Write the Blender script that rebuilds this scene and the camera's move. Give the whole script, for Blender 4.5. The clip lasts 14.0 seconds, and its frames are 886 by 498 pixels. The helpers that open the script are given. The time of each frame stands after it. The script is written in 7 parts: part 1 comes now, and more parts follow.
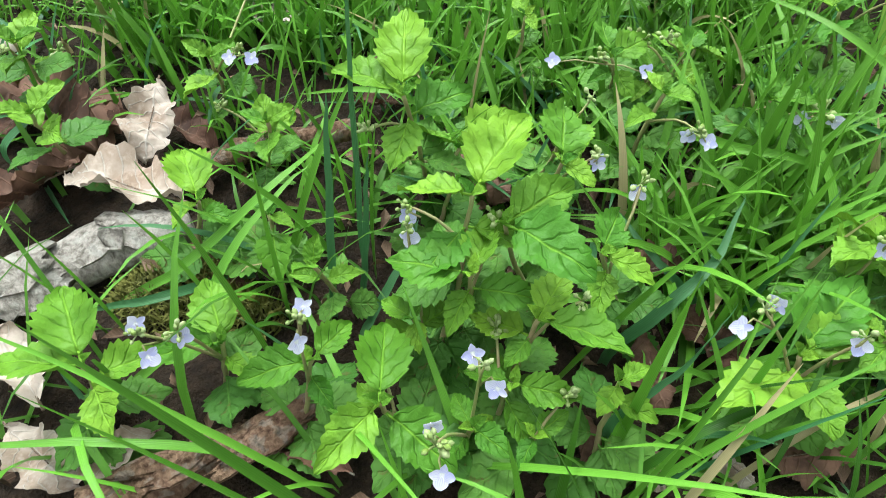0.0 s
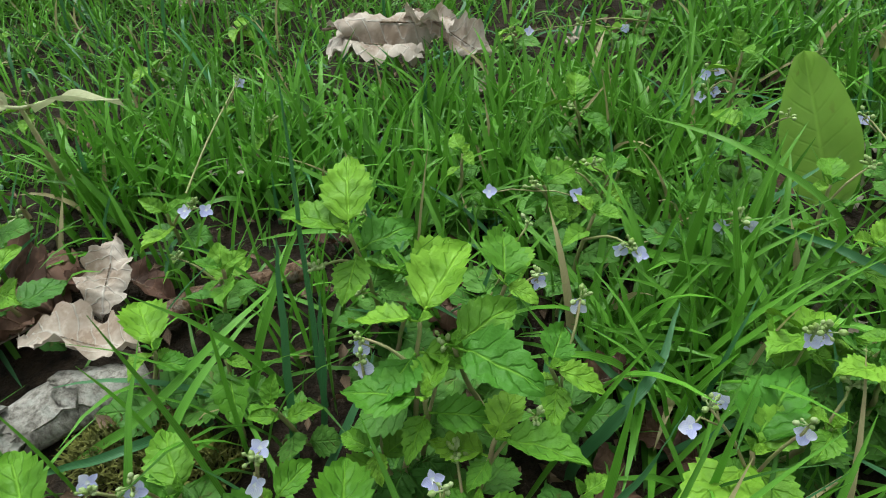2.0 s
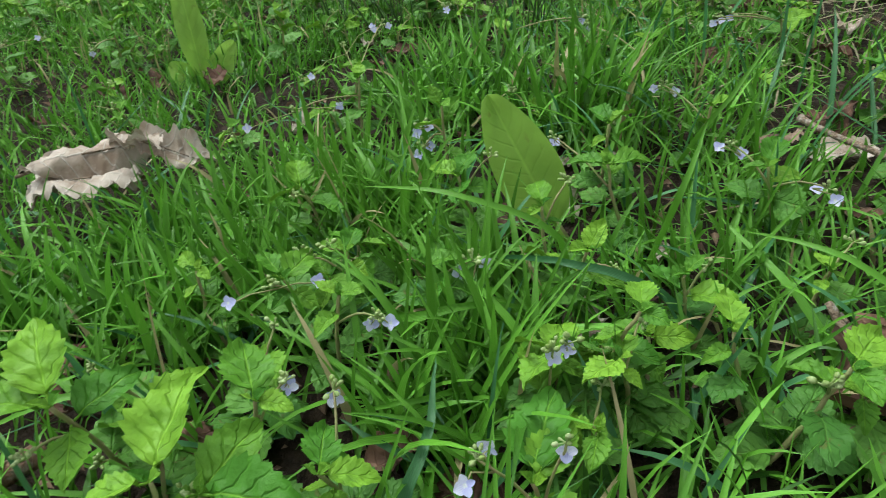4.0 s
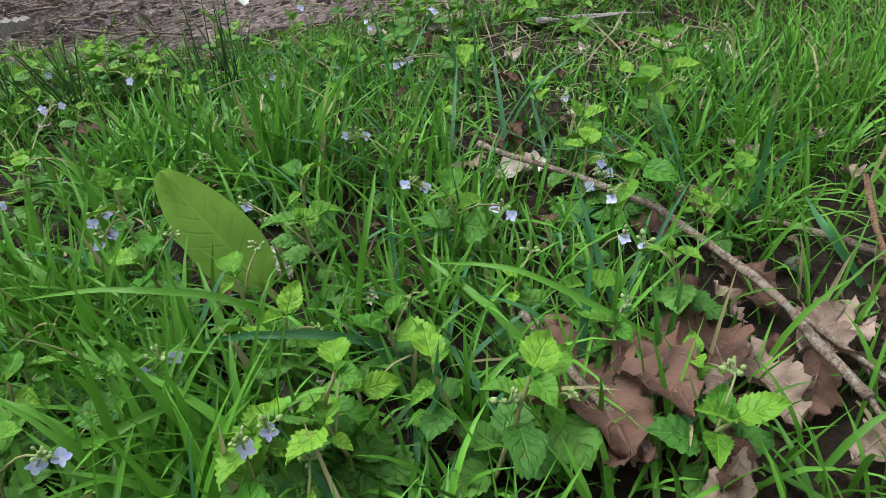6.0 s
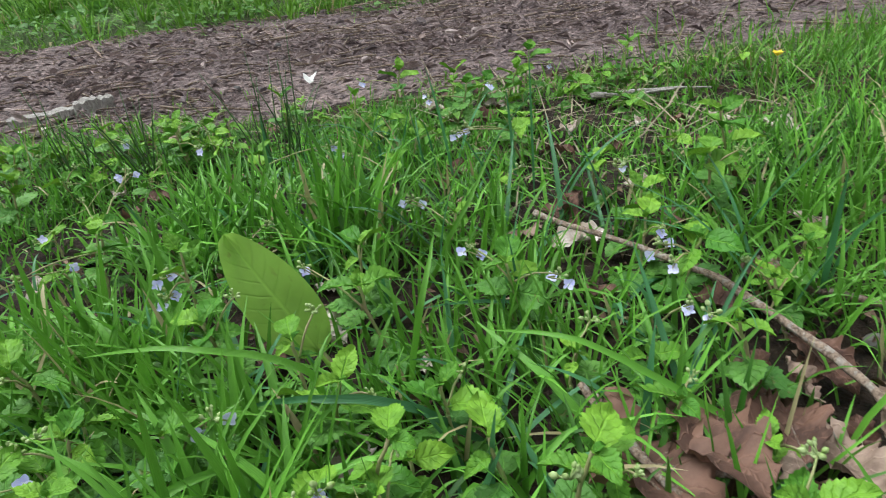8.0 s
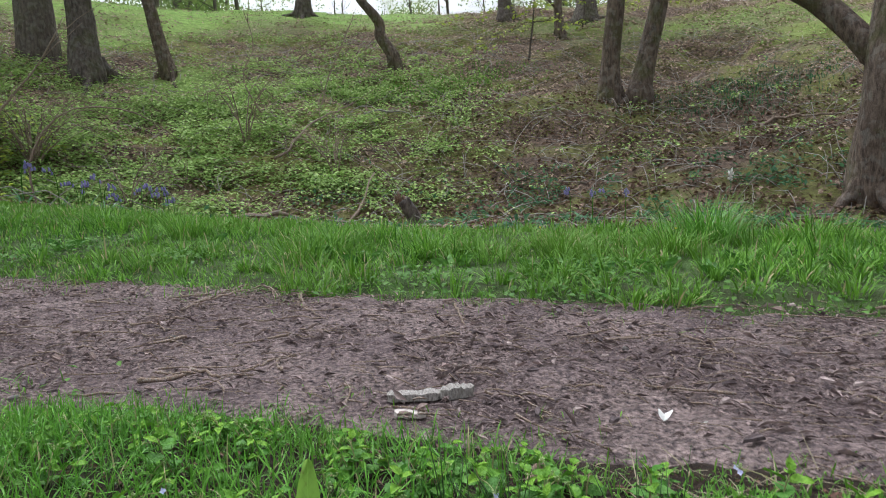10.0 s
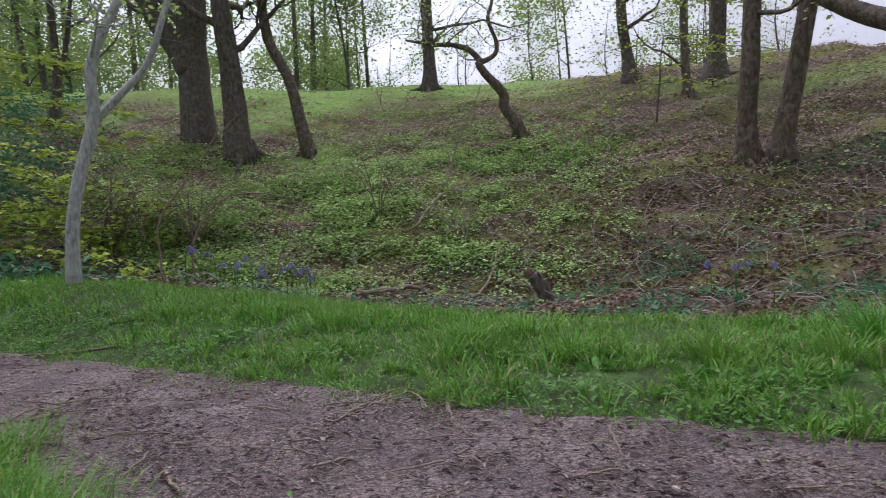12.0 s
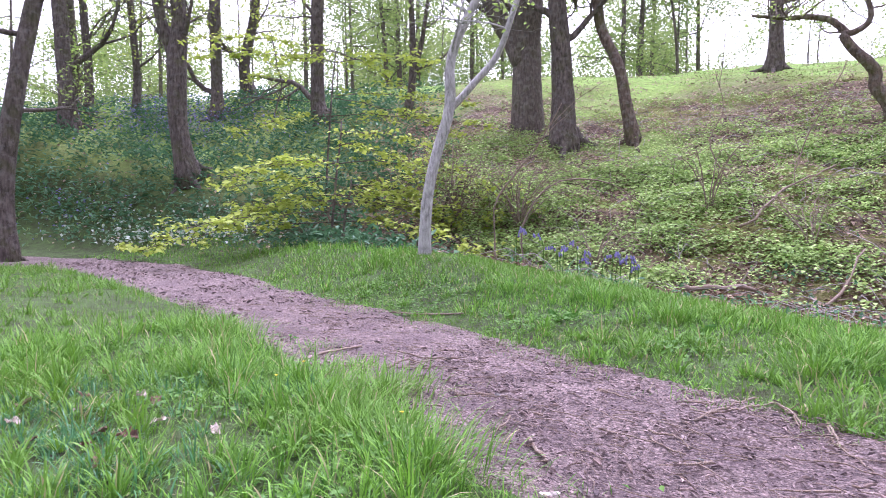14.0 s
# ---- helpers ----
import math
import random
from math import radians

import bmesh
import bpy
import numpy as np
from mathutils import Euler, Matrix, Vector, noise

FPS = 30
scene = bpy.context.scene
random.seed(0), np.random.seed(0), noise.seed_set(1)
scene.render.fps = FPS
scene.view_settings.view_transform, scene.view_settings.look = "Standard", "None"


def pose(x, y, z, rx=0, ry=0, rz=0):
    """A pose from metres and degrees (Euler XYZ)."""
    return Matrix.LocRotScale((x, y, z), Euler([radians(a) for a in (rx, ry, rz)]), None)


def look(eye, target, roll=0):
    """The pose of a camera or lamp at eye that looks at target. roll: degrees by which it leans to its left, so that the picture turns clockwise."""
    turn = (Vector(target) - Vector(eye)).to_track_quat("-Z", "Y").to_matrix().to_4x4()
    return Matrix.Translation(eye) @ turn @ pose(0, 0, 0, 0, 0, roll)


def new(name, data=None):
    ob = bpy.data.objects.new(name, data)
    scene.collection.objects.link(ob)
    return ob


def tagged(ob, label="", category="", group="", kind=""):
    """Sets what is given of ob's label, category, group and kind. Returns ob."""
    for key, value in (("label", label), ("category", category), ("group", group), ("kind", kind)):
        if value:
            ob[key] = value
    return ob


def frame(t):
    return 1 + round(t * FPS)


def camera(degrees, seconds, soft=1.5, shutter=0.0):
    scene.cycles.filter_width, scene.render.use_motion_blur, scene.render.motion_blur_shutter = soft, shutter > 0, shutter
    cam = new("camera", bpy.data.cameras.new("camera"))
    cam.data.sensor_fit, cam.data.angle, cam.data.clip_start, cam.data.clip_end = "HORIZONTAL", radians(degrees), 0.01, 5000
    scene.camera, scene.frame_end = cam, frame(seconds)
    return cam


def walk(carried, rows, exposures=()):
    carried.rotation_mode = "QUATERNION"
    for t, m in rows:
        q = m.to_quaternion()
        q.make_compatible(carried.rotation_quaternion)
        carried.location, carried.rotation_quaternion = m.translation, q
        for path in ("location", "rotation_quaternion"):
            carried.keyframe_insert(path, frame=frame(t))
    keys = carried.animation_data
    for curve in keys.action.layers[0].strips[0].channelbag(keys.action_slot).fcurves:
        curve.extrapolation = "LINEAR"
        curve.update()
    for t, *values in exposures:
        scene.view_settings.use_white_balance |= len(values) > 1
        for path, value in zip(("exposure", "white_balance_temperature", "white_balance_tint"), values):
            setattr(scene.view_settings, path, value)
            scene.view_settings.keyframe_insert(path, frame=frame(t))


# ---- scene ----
# the camera and its way
cam = camera(68.1, 14.0, soft=0.6, shutter=0.2)
PATH = [
    (0, (0.067, 0.018, 0.293), (-0.099, 1.205, -1.308), -2.6),
    (0.5, (0.068, 0.015, 0.294), (-0.067, 1.318, -1.218), -1.2),
    (1, (0.067, 0.013, 0.297), (-0.093, 1.371, -1.163), -2.8),
    (1.5, (0.068, 0.014, 0.299), (-0.108, 1.423, -1.110), -4.2),
    (2, (0.075, 0.010, 0.300), (0.001, 1.495, -1.037), -3.7),
    (2.2, (0.078, 0.011, 0.300), (0.042, 1.504, -1.030), -4.1),
    (4.3, (0.118, 0.015, 0.296), (0.735, 1.503, -0.891), -7.2),
    (4.5, (0.123, 0.015, 0.297), (0.805, 1.479, -0.884), -7.4),
    (5, (0.136, 0.01, 0.295), (0.993, 1.382, -0.881), -7.2),
    (5.5, (0.148, 0.005, 0.296), (1.149, 1.296, -0.857), -6.6),
    (6, (0.157, 0.003, 0.293), (1.265, 1.207, -0.857), -5.2),
    (6.5, (0.161, 0.0, 0.292), (1.304, 1.215, -0.811), -5.8),
    (7, (0.158, 0.0, 0.289), (1.272, 1.273, -0.778), -6.4),
    (7.5, (0.158, 0.0, 0.288), (1.27, 1.307, -0.739), -6.4),
    (8, (0.155, 0.006, 0.289), (1.243, 1.389, -0.662), -6.5),
    (8.5, (0.141, 0.026, 0.307), (1.11, 1.582, -0.493), -5.5),
    (9, (0.123, 0.047, 0.356), (0.884, 1.8, -0.231), -5.2),
    (9.2, (0.113, 0.061, 0.385), (0.797, 1.871, -0.119), -4.5),
    (11.3, (0.098, 0.142, 0.607), (0.42, 2.111, 0.462), -1.2),
    (11.5, (0.082, 0.132, 0.631), (0.37, 2.107, 0.497), -1.7),
    (12, (0.03, 0.133, 0.674), (0.154, 2.127, 0.585), -3.1),
    (12.5, (-0.041, 0.145, 0.676), (-0.204, 2.136, 0.574), -2.5),
    (13, (-0.106, 0.154, 0.676), (-0.568, 2.098, 0.591), -2.2),
    (13.5, (-0.146, 0.16, 0.668), (-0.788, 2.052, 0.575), -0.9),
    (14, (-0.168, 0.146, 0.66), (-0.941, 1.988, 0.562), -0.0),
]
# seconds, stops, kelvin, tint
EXPOSURES = [(0, -0.15, 6200, 4), (1, -0.05, 6200, 2), (1.5, -0.4, 6200, 0), (2, -0.82, 6200, 0), (4.5, -0.78, 6200, 2), (5.5, -0.52, 6100, 5), (6, -0.8, 6000, 8), (6.5, -0.72, 6000, 9), (7, -0.62, 6000, 8), (7.5, -0.72, 6000, 8), (8, -0.64, 6000, 8), (8.5, -0.35, 6000, 8), (9, -0.85, 6000, 8), (11.3, -0.55, 5700, 22), (12.2, -1.15, 5700, 22), (12.5, -1.06, 5700, 26), (13, -0.15, 5650, 32), (14, 0.22, 5550, 42)]
walk(cam, [(t, look(e, g, r)) for t, e, g, r in PATH], EXPOSURES)

# overcast daylight
sky_world = bpy.data.worlds.new("overcast_sky")
scene.world = sky_world
sky_world.use_nodes = True
wt = sky_world.node_tree
sky = wt.nodes.new("ShaderNodeTexSky")
sky.sky_type, sky.sun_disc = "NISHITA", False
sky.sun_elevation, sky.sun_rotation = radians(62), radians(-18)
sky.air_density, sky.dust_density, sky.ozone_density = 2.0, 8.0, 1.0
grey = wt.nodes.new("ShaderNodeHueSaturation")
grey.inputs["Saturation"].default_value = 0.05
wt.links.new(sky.outputs["Color"], grey.inputs["Color"])
wt.links.new(grey.outputs["Color"], wt.nodes["Background"].inputs["Color"])
wt.nodes["Background"].inputs["Strength"].default_value = 0.40
lamp = bpy.data.lights.new("veiled_sun", "SUN")
lamp.energy, lamp.angle, lamp.color = 1.1, radians(30), (1.0, 0.97, 0.92)
sun = new("veiled_sun", lamp)
sun.matrix_world = look((-4.1, 12.6, 25.0), (0, 0, 0))


# materials
def shader(name):
    m = bpy.data.materials.new(name)
    m.use_nodes = True
    return m, m.node_tree, m.node_tree.nodes["Principled BSDF"]


def put_in(nt, socket, value):
    if isinstance(value, bpy.types.NodeSocket):
        nt.links.new(value, socket)
    else:
        socket.default_value = value


def calc(nt, op, a, b=0.0):
    n = nt.nodes.new("ShaderNodeMath")
    n.operation = op
    put_in(nt, n.inputs[0], a), put_in(nt, n.inputs[1], b)
    return n.outputs[0]


def blend(nt, k, a, b, how="MIX"):
    n = nt.nodes.new("ShaderNodeMix")
    n.data_type, n.blend_type = "RGBA", how
    put_in(nt, n.inputs[0], k)
    for i, c in ((6, a), (7, b)):
        put_in(nt, n.inputs[i], c if isinstance(c, bpy.types.NodeSocket) else (*c, 1))
    return n.outputs[2]


def grain(nt, scale, detail=3.0, where=None, rough=0.55):
    n = nt.nodes.new("ShaderNodeTexNoise")
    n.inputs["Scale"].default_value, n.inputs["Detail"].default_value = scale, detail
    n.inputs["Roughness"].default_value = rough
    if where is None:
        where = nt.nodes.new("ShaderNodeNewGeometry").outputs["Position"]
    nt.links.new(where, n.inputs["Vector"])
    return n.outputs["Fac"]


def ramp(nt, k, a, b):
    n = nt.nodes.new("ShaderNodeMapRange")
    put_in(nt, n.inputs[0], k)
    n.inputs[1].default_value, n.inputs[2].default_value = a, b
    return n.outputs[0]


def bump(nt, bsdf, h, strength, distance):
    n = nt.nodes.new("ShaderNodeBump")
    n.inputs["Strength"].default_value, n.inputs["Distance"].default_value = strength, distance
    nt.links.new(h, n.inputs["Height"])
    nt.links.new(n.outputs[0], bsdf.inputs["Normal"])


def island(nt, each=False):
    """A number of its own for every blade or leaf of a mesh, or for every object."""
    return nt.nodes.new("ShaderNodeObjectInfo").outputs["Random"] if each else nt.nodes.new("ShaderNodeNewGeometry").outputs["Random Per Island"]


def mapped(nt):
    uv = nt.nodes.new("ShaderNodeUVMap")
    uv.uv_map = "uv"
    n = nt.nodes.new("ShaderNodeSeparateXYZ")
    nt.links.new(uv.outputs[0], n.inputs[0])
    return n.outputs[0], n.outputs[1]


def let_through(m, nt, bsdf, colour, share):
    """Thin green things let some of the light through."""
    t = nt.nodes.new("ShaderNodeBsdfTranslucent")
    nt.links.new(colour, t.inputs["Color"])
    mix = nt.nodes.new("ShaderNodeMixShader")
    mix.inputs[0].default_value = share
    nt.links.new(bsdf.outputs[0], mix.inputs[1]), nt.links.new(t.outputs[0], mix.inputs[2])
    nt.links.new(mix.outputs[0], nt.nodes["Material Output"].inputs["Surface"])


def blade_green(name, a, b, dry, share=0.35, rough=0.45, patch=1.5, dry_share=0.06):
    """Grass: every blade of its own green, paler to its foot, some withered."""
    m, nt, p = shader(name)
    rnd = island(nt)
    c = blend(nt, rnd, a, b)
    c = blend(nt, ramp(nt, grain(nt, patch), 0.35, 0.65), c, [x * 0.55 for x in b])
    u, v = mapped(nt)
    c = blend(nt, calc(nt, "MULTIPLY", ramp(nt, u, 0.2, 0.0), 0.2), c, (0.2, 0.24, 0.09))
    c = blend(nt, calc(nt, "GREATER_THAN", calc(nt, "FRACT", calc(nt, "MULTIPLY", rnd, 37.7)), 1 - dry_share), c, dry)
    line = calc(nt, "SINE", calc(nt, "MULTIPLY", v, 40.0))
    c = blend(nt, calc(nt, "MULTIPLY", ramp(nt, line, -1, 1), 0.14), c, (0.02, 0.05, 0.008))
    nt.links.new(c, p.inputs["Base Color"])
    p.inputs["Roughness"].default_value, p.inputs["Specular IOR Level"].default_value = rough, 0.3
    bump(nt, p, line, 0.25, 0.0004)
    let_through(m, nt, p, c, share)
    return m


def leaf_green(name, a, b, each=True, share=0.3, rough=0.5, veins=4.6, spots=0.0, deep=0.55):
    """A toothed leaf: sunken veins, mottled, each of its own green."""
    m, nt, p = shader(name)
    rnd = island(nt, each)
    c = blend(nt, rnd, a, b)
    co = nt.nodes.new("ShaderNodeTexCoord").outputs["Object"] if each else None
    c = blend(nt, calc(nt, "MULTIPLY", ramp(nt, grain(nt, 3.0 if each else 60, 4, co), 0.35, 0.7), 0.5), c, [x * 0.6 for x in a])
    u, v = mapped(nt)
    side = calc(nt, "MULTIPLY", calc(nt, "ABSOLUTE", calc(nt, "SUBTRACT", v, 0.5)), 2.0)
    phase = calc(nt, "FRACT", calc(nt, "SUBTRACT", calc(nt, "MULTIPLY", u, veins), calc(nt, "MULTIPLY", side, 1.5)))
    vein = calc(nt, "MULTIPLY", ramp(nt, calc(nt, "ABSOLUTE", calc(nt, "SUBTRACT", phase, 0.5)), 0.12, 0.0), ramp(nt, side, 1.0, 0.4))
    rib = calc(nt, "MAXIMUM", vein, ramp(nt, side, 0.09, 0.02))
    c = blend(nt, calc(nt, "MULTIPLY", vein, 0.33 * deep), c, [x * 0.6 for x in a])
    c = blend(nt, calc(nt, "MULTIPLY", ramp(nt, side, 0.07, 0.01), 0.3), c, [min(1, x * 1.4) for x in b])
    if spots:
        c = blend(nt, calc(nt, "MULTIPLY", ramp(nt, grain(nt, 9.0, 2, co), 0.66, 0.74), spots), c, (0.16, 0.1, 0.04))
    nt.links.new(c, p.inputs["Base Color"])
    p.inputs["Roughness"].default_value, p.inputs["Specular IOR Level"].default_value = rough, 0.22
    h = calc(nt, "ADD", calc(nt, "MULTIPLY", rib, -0.8), calc(nt, "MULTIPLY", grain(nt, 16.0 if each else 900, 2, co), 0.5))
    bump(nt, p, h, deep, 0.0018)
    let_through(m, nt, p, c, share)
    return m


def plain_leaf(name, a, b, share=0.35, rough=0.55):
    """Small far leaves, each of its own green."""
    m, nt, p = shader(name)
    c = blend(nt, island(nt), a, b)
    c = blend(nt, calc(nt, "MULTIPLY", ramp(nt, grain(nt, 1.3), 0.35, 0.65), 0.5), c, [x * 0.75 for x in a])
    nt.links.new(c, p.inputs["Base Color"])
    p.inputs["Roughness"].default_value, p.inputs["Specular IOR Level"].default_value = rough, 0.2
    let_through(m, nt, p, c, share)
    return m


def barky(name, a, b, moss=0.0, lichen=0.0, scale=1.0, deep=1.0):
    """Bark: long cracks up the trunk, patches of moss and lichen."""
    m, nt, p = shader(name)
    pos = nt.nodes.new("ShaderNodeNewGeometry").outputs["Position"]
    long = nt.nodes.new("ShaderNodeVectorMath")
    long.operation = "MULTIPLY"
    nt.links.new(pos, long.inputs[0])
    long.inputs[1].default_value = (1, 1, 0.28)
    crack = grain(nt, 26 * scale, 5, long.outputs[0], 0.65)
    c = blend(nt, ramp(nt, crack, 0.36, 0.62), [x * 0.55 for x in a], b)
    c = blend(nt, ramp(nt, grain(nt, 2.2 * scale, 3), 0.35, 0.65), c, blend(nt, 0.5, c, a))
    if moss:
        c = blend(nt, calc(nt, "MULTIPLY", ramp(nt, grain(nt, 3.1 * scale, 5), 0.5, 0.62), moss), c, (0.075, 0.095, 0.018))
    if lichen:
        c = blend(nt, calc(nt, "MULTIPLY", ramp(nt, grain(nt, 11 * scale, 4), 0.52, 0.6), lichen), c, (0.42, 0.42, 0.38))
    nt.links.new(c, p.inputs["Base Color"])
    p.inputs["Roughness"].default_value, p.inputs["Specular IOR Level"].default_value = 0.9, 0.2
    bump(nt, p, crack, 0.9, 0.045 * deep / scale)
    return m


def dead_leaf(name, a, b, dark, each=True):
    m, nt, p = shader(name)
    c = blend(nt, island(nt, each), a, b)
    co = nt.nodes.new("ShaderNodeTexCoord").outputs["Object"] if each else None
    c = blend(nt, calc(nt, "MULTIPLY", ramp(nt, grain(nt, 3.2 if each else 40, 5, co), 0.4, 0.62), 0.8), c, dark)
    c = blend(nt, calc(nt, "MULTIPLY", ramp(nt, grain(nt, 13.0 if each else 160, 4, co), 0.5, 0.7), 0.3), c, [min(1, x * 1.25) for x in b])
    u, v = mapped(nt)
    side = calc(nt, "MULTIPLY", calc(nt, "ABSOLUTE", calc(nt, "SUBTRACT", v, 0.5)), 2.0)
    phase = calc(nt, "FRACT", calc(nt, "SUBTRACT", calc(nt, "MULTIPLY", u, 7.0), calc(nt, "MULTIPLY", side, 1.5)))
    rib = calc(nt, "MAXIMUM", ramp(nt, calc(nt, "ABSOLUTE", calc(nt, "SUBTRACT", phase, 0.5)), 0.08, 0.0), ramp(nt, side, 0.07, 0.01))
    c = blend(nt, calc(nt, "MULTIPLY", rib, 0.3), c, [min(0.72, x * 1.35) for x in b])
    nt.links.new(c, p.inputs["Base Color"])
    p.inputs["Roughness"].default_value, p.inputs["Specular IOR Level"].default_value = 0.7, 0.3
    bump(nt, p, calc(nt, "ADD", rib, grain(nt, 7.0 if each else 300, 4, co)), 0.5, 0.0015)
    let_through(m, nt, p, c, 0.12)
    return m


def earthy(name, a, b, c3, fine=60.0, wide=1.2, lift=0.02, rough=0.95):
    """Trodden earth: crumbs, damp patches, pale flecks."""
    m, nt, p = shader(name)
    small, big = grain(nt, fine, 6, None, 0.7), grain(nt, wide, 4)
    c = blend(nt, ramp(nt, small, 0.35, 0.65), a, b)
    c = blend(nt, calc(nt, "MULTIPLY", ramp(nt, big, 0.42, 0.58), 0.7), c, c3)
    v = nt.nodes.new("ShaderNodeTexVoronoi")
    v.inputs["Scale"].default_value = fine * 1.3
    nt.links.new(nt.nodes.new("ShaderNodeNewGeometry").outputs["Position"], v.inputs["Vector"])
    c = blend(nt, calc(nt, "MULTIPLY", ramp(nt, v.outputs["Distance"], 0.45, 0.1), 0.35), c, [min(1, x * 1.5) for x in b])
    nt.links.new(c, p.inputs["Base Color"])
    p.inputs["Roughness"].default_value, p.inputs["Specular IOR Level"].default_value = rough, 0.25
    bump(nt, p, calc(nt, "ADD", small, calc(nt, "MULTIPLY", v.outputs["Distance"], 0.7)), 0.9, lift)
    return m


def plain(name, a, b, scale=30.0, rough=0.7, share=0.0):
    m, nt, p = shader(name)
    c = blend(nt, ramp(nt, grain(nt, scale, 4), 0.3, 0.7), a, b)
    nt.links.new(c, p.inputs["Base Color"])
    p.inputs["Roughness"].default_value = rough
    bump(nt, p, grain(nt, scale * 3, 3), 0.4, 0.3 / scale)
    if share:
        let_through(m, nt, p, c, share)
    return m


def petal_blue(name):
    """Pale lilac petal with darker lines and a white foot."""
    m, nt, p = shader(name)
    u, v = mapped(nt)
    line = ramp(nt, calc(nt, "SINE", calc(nt, "MULTIPLY", v, 44.0)), 0.1, 1.0)
    c = blend(nt, island(nt, True), (0.52, 0.54, 0.88), (0.76, 0.77, 0.93))
    c = blend(nt, calc(nt, "MULTIPLY", calc(nt, "MULTIPLY", line, ramp(nt, u, 1.0, 0.3)), 0.5), c, (0.30, 0.25, 0.70))
    c = blend(nt, ramp(nt, u, 0.22, 0.08), c, (0.8, 0.84, 0.78))
    nt.links.new(c, p.inputs["Base Color"])
    p.inputs["Roughness"].default_value = 0.5
    let_through(m, nt, p, c, 0.3)
    return m


M_TALL = blade_green("meadow_grass", (0.010, 0.06, 0.007), (0.22, 0.56, 0.055), (0.40, 0.35, 0.18), 0.24, 0.36, 2.5, 0.035)
M_BROAD = blade_green("blue_green_grass", (0.03, 0.14, 0.045), (0.12, 0.34, 0.13), (0.36, 0.31, 0.16), 0.28, 0.32, 4.0, 0.02)
M_TURF = blade_green("turf", (0.028, 0.115, 0.013), (0.225, 0.48, 0.045), (0.38, 0.34, 0.17), 0.24, 0.6, 1.1, 0.05)
M_LAWN = blade_green("hilltop_grass", (0.20, 0.35, 0.09), (0.36, 0.53, 0.16), (0.40, 0.36, 0.20), 0.35, 0.6, 0.6, 0.05)
M_STRAW = plain("straw", (0.10, 0.085, 0.045), (0.33, 0.28, 0.17), 50.0, 0.6, 0.15)
M_RUSH = plain("rush", (0.03, 0.075, 0.02), (0.06, 0.125, 0.03), 40.0, 0.45, 0.1)
M_LEAF = leaf_green("speedwell_leaf", (0.06, 0.20, 0.016), (0.22, 0.42, 0.035), True, 0.14)
# older lower leaf: spotted, and darkened to paint shade into the gaps
M_LEAF_OLD_DARK = leaf_green("lower_leaf", (0.06, 0.18, 0.025), (0.13, 0.30, 0.045), True, 0.15, 0.5, 4.6, 0.5)
M_DOCK = leaf_green("dock_leaf", (0.26, 0.47, 0.07), (0.34, 0.56, 0.10), True, 0.5, 0.42, 9.0, 0.4, 0.4)
M_STEM = plain("speedwell_stem", (0.24, 0.33, 0.09), (0.34, 0.26, 0.15), 90.0, 0.6, 0.15)
M_BUD = plain("bud", (0.20, 0.32, 0.04), (0.45, 0.53, 0.28), 260.0, 0.6, 0.2)
M_PETAL = petal_blue("petal")
M_STAMEN = plain("stamen", (0.8, 0.8, 0.85), (0.6, 0.6, 0.75), 300.0)
M_OAK = dead_leaf("dead_oak_leaf", (0.11, 0.054, 0.035), (0.23, 0.13, 0.088), (0.035, 0.017, 0.011))
M_TAN = dead_leaf("tan_dead_leaf", (0.25, 0.17, 0.12), (0.42, 0.31, 0.235), (0.10, 0.06, 0.04))
M_PALE = dead_leaf("bleached_leaf", (0.42, 0.35, 0.29), (0.64, 0.57, 0.50), (0.22, 0.15, 0.10))
M_LITTER = dead_leaf("leaf_litter", (0.10, 0.055, 0.03), (0.27, 0.18, 0.12), (0.04, 0.024, 0.014), False)
M_BANK_LITTER = dead_leaf("bank_litter", (0.17, 0.115, 0.075), (0.54, 0.41, 0.285), (0.09, 0.055, 0.04), False)
M_PATH = earthy("bark_chip_path", (0.03, 0.024, 0.026), (0.38, 0.29, 0.26), (0.12, 0.088, 0.088), 62.0, 3.2, 0.03)
M_CHIP = dead_leaf("wood_chip", (0.05, 0.037, 0.038), (0.42, 0.325, 0.29), (0.06, 0.044, 0.041), False)
M_TWIG = barky("twig_bark", (0.16, 0.11, 0.08), (0.34, 0.26, 0.19), 0.0, 0.35, 22.0, 1.0)
M_RED_TWIG = barky("red_twig_bark", (0.15, 0.08, 0.05), (0.30, 0.18, 0.11), 0.0, 0.0, 22.0, 1.0)
M_ROT = barky("rotten_wood", (0.13, 0.07, 0.045), (0.32, 0.21, 0.14), 0.1, 0.25, 14.0, 1.4)
M_PALE_BARK = barky("pale_bark_flake", (0.22, 0.20, 0.17), (0.42, 0.39, 0.35), 0.0, 0.45, 14.0, 0.9)
M_STONE = plain("pebble", (0.06, 0.056, 0.05), (0.13, 0.12, 0.105), 60.0, 0.7)
M_WHITE = plain("white_petal", (0.74, 0.74, 0.68), (0.85, 0.85, 0.80), 80.0, 0.6, 0.2)
M_YELLOW = plain("yellow_petal", (0.75, 0.55, 0.02), (0.85, 0.68, 0.05), 80.0, 0.5, 0.2)
M_BLUEBELL = plain("bluebell", (0.15, 0.14, 0.32), (0.27, 0.25, 0.46), 60.0, 0.6, 0.3)
M_BARK = barky("oak_bark", (0.085, 0.07, 0.06), (0.19, 0.16, 0.135), 0.3, 0.12)
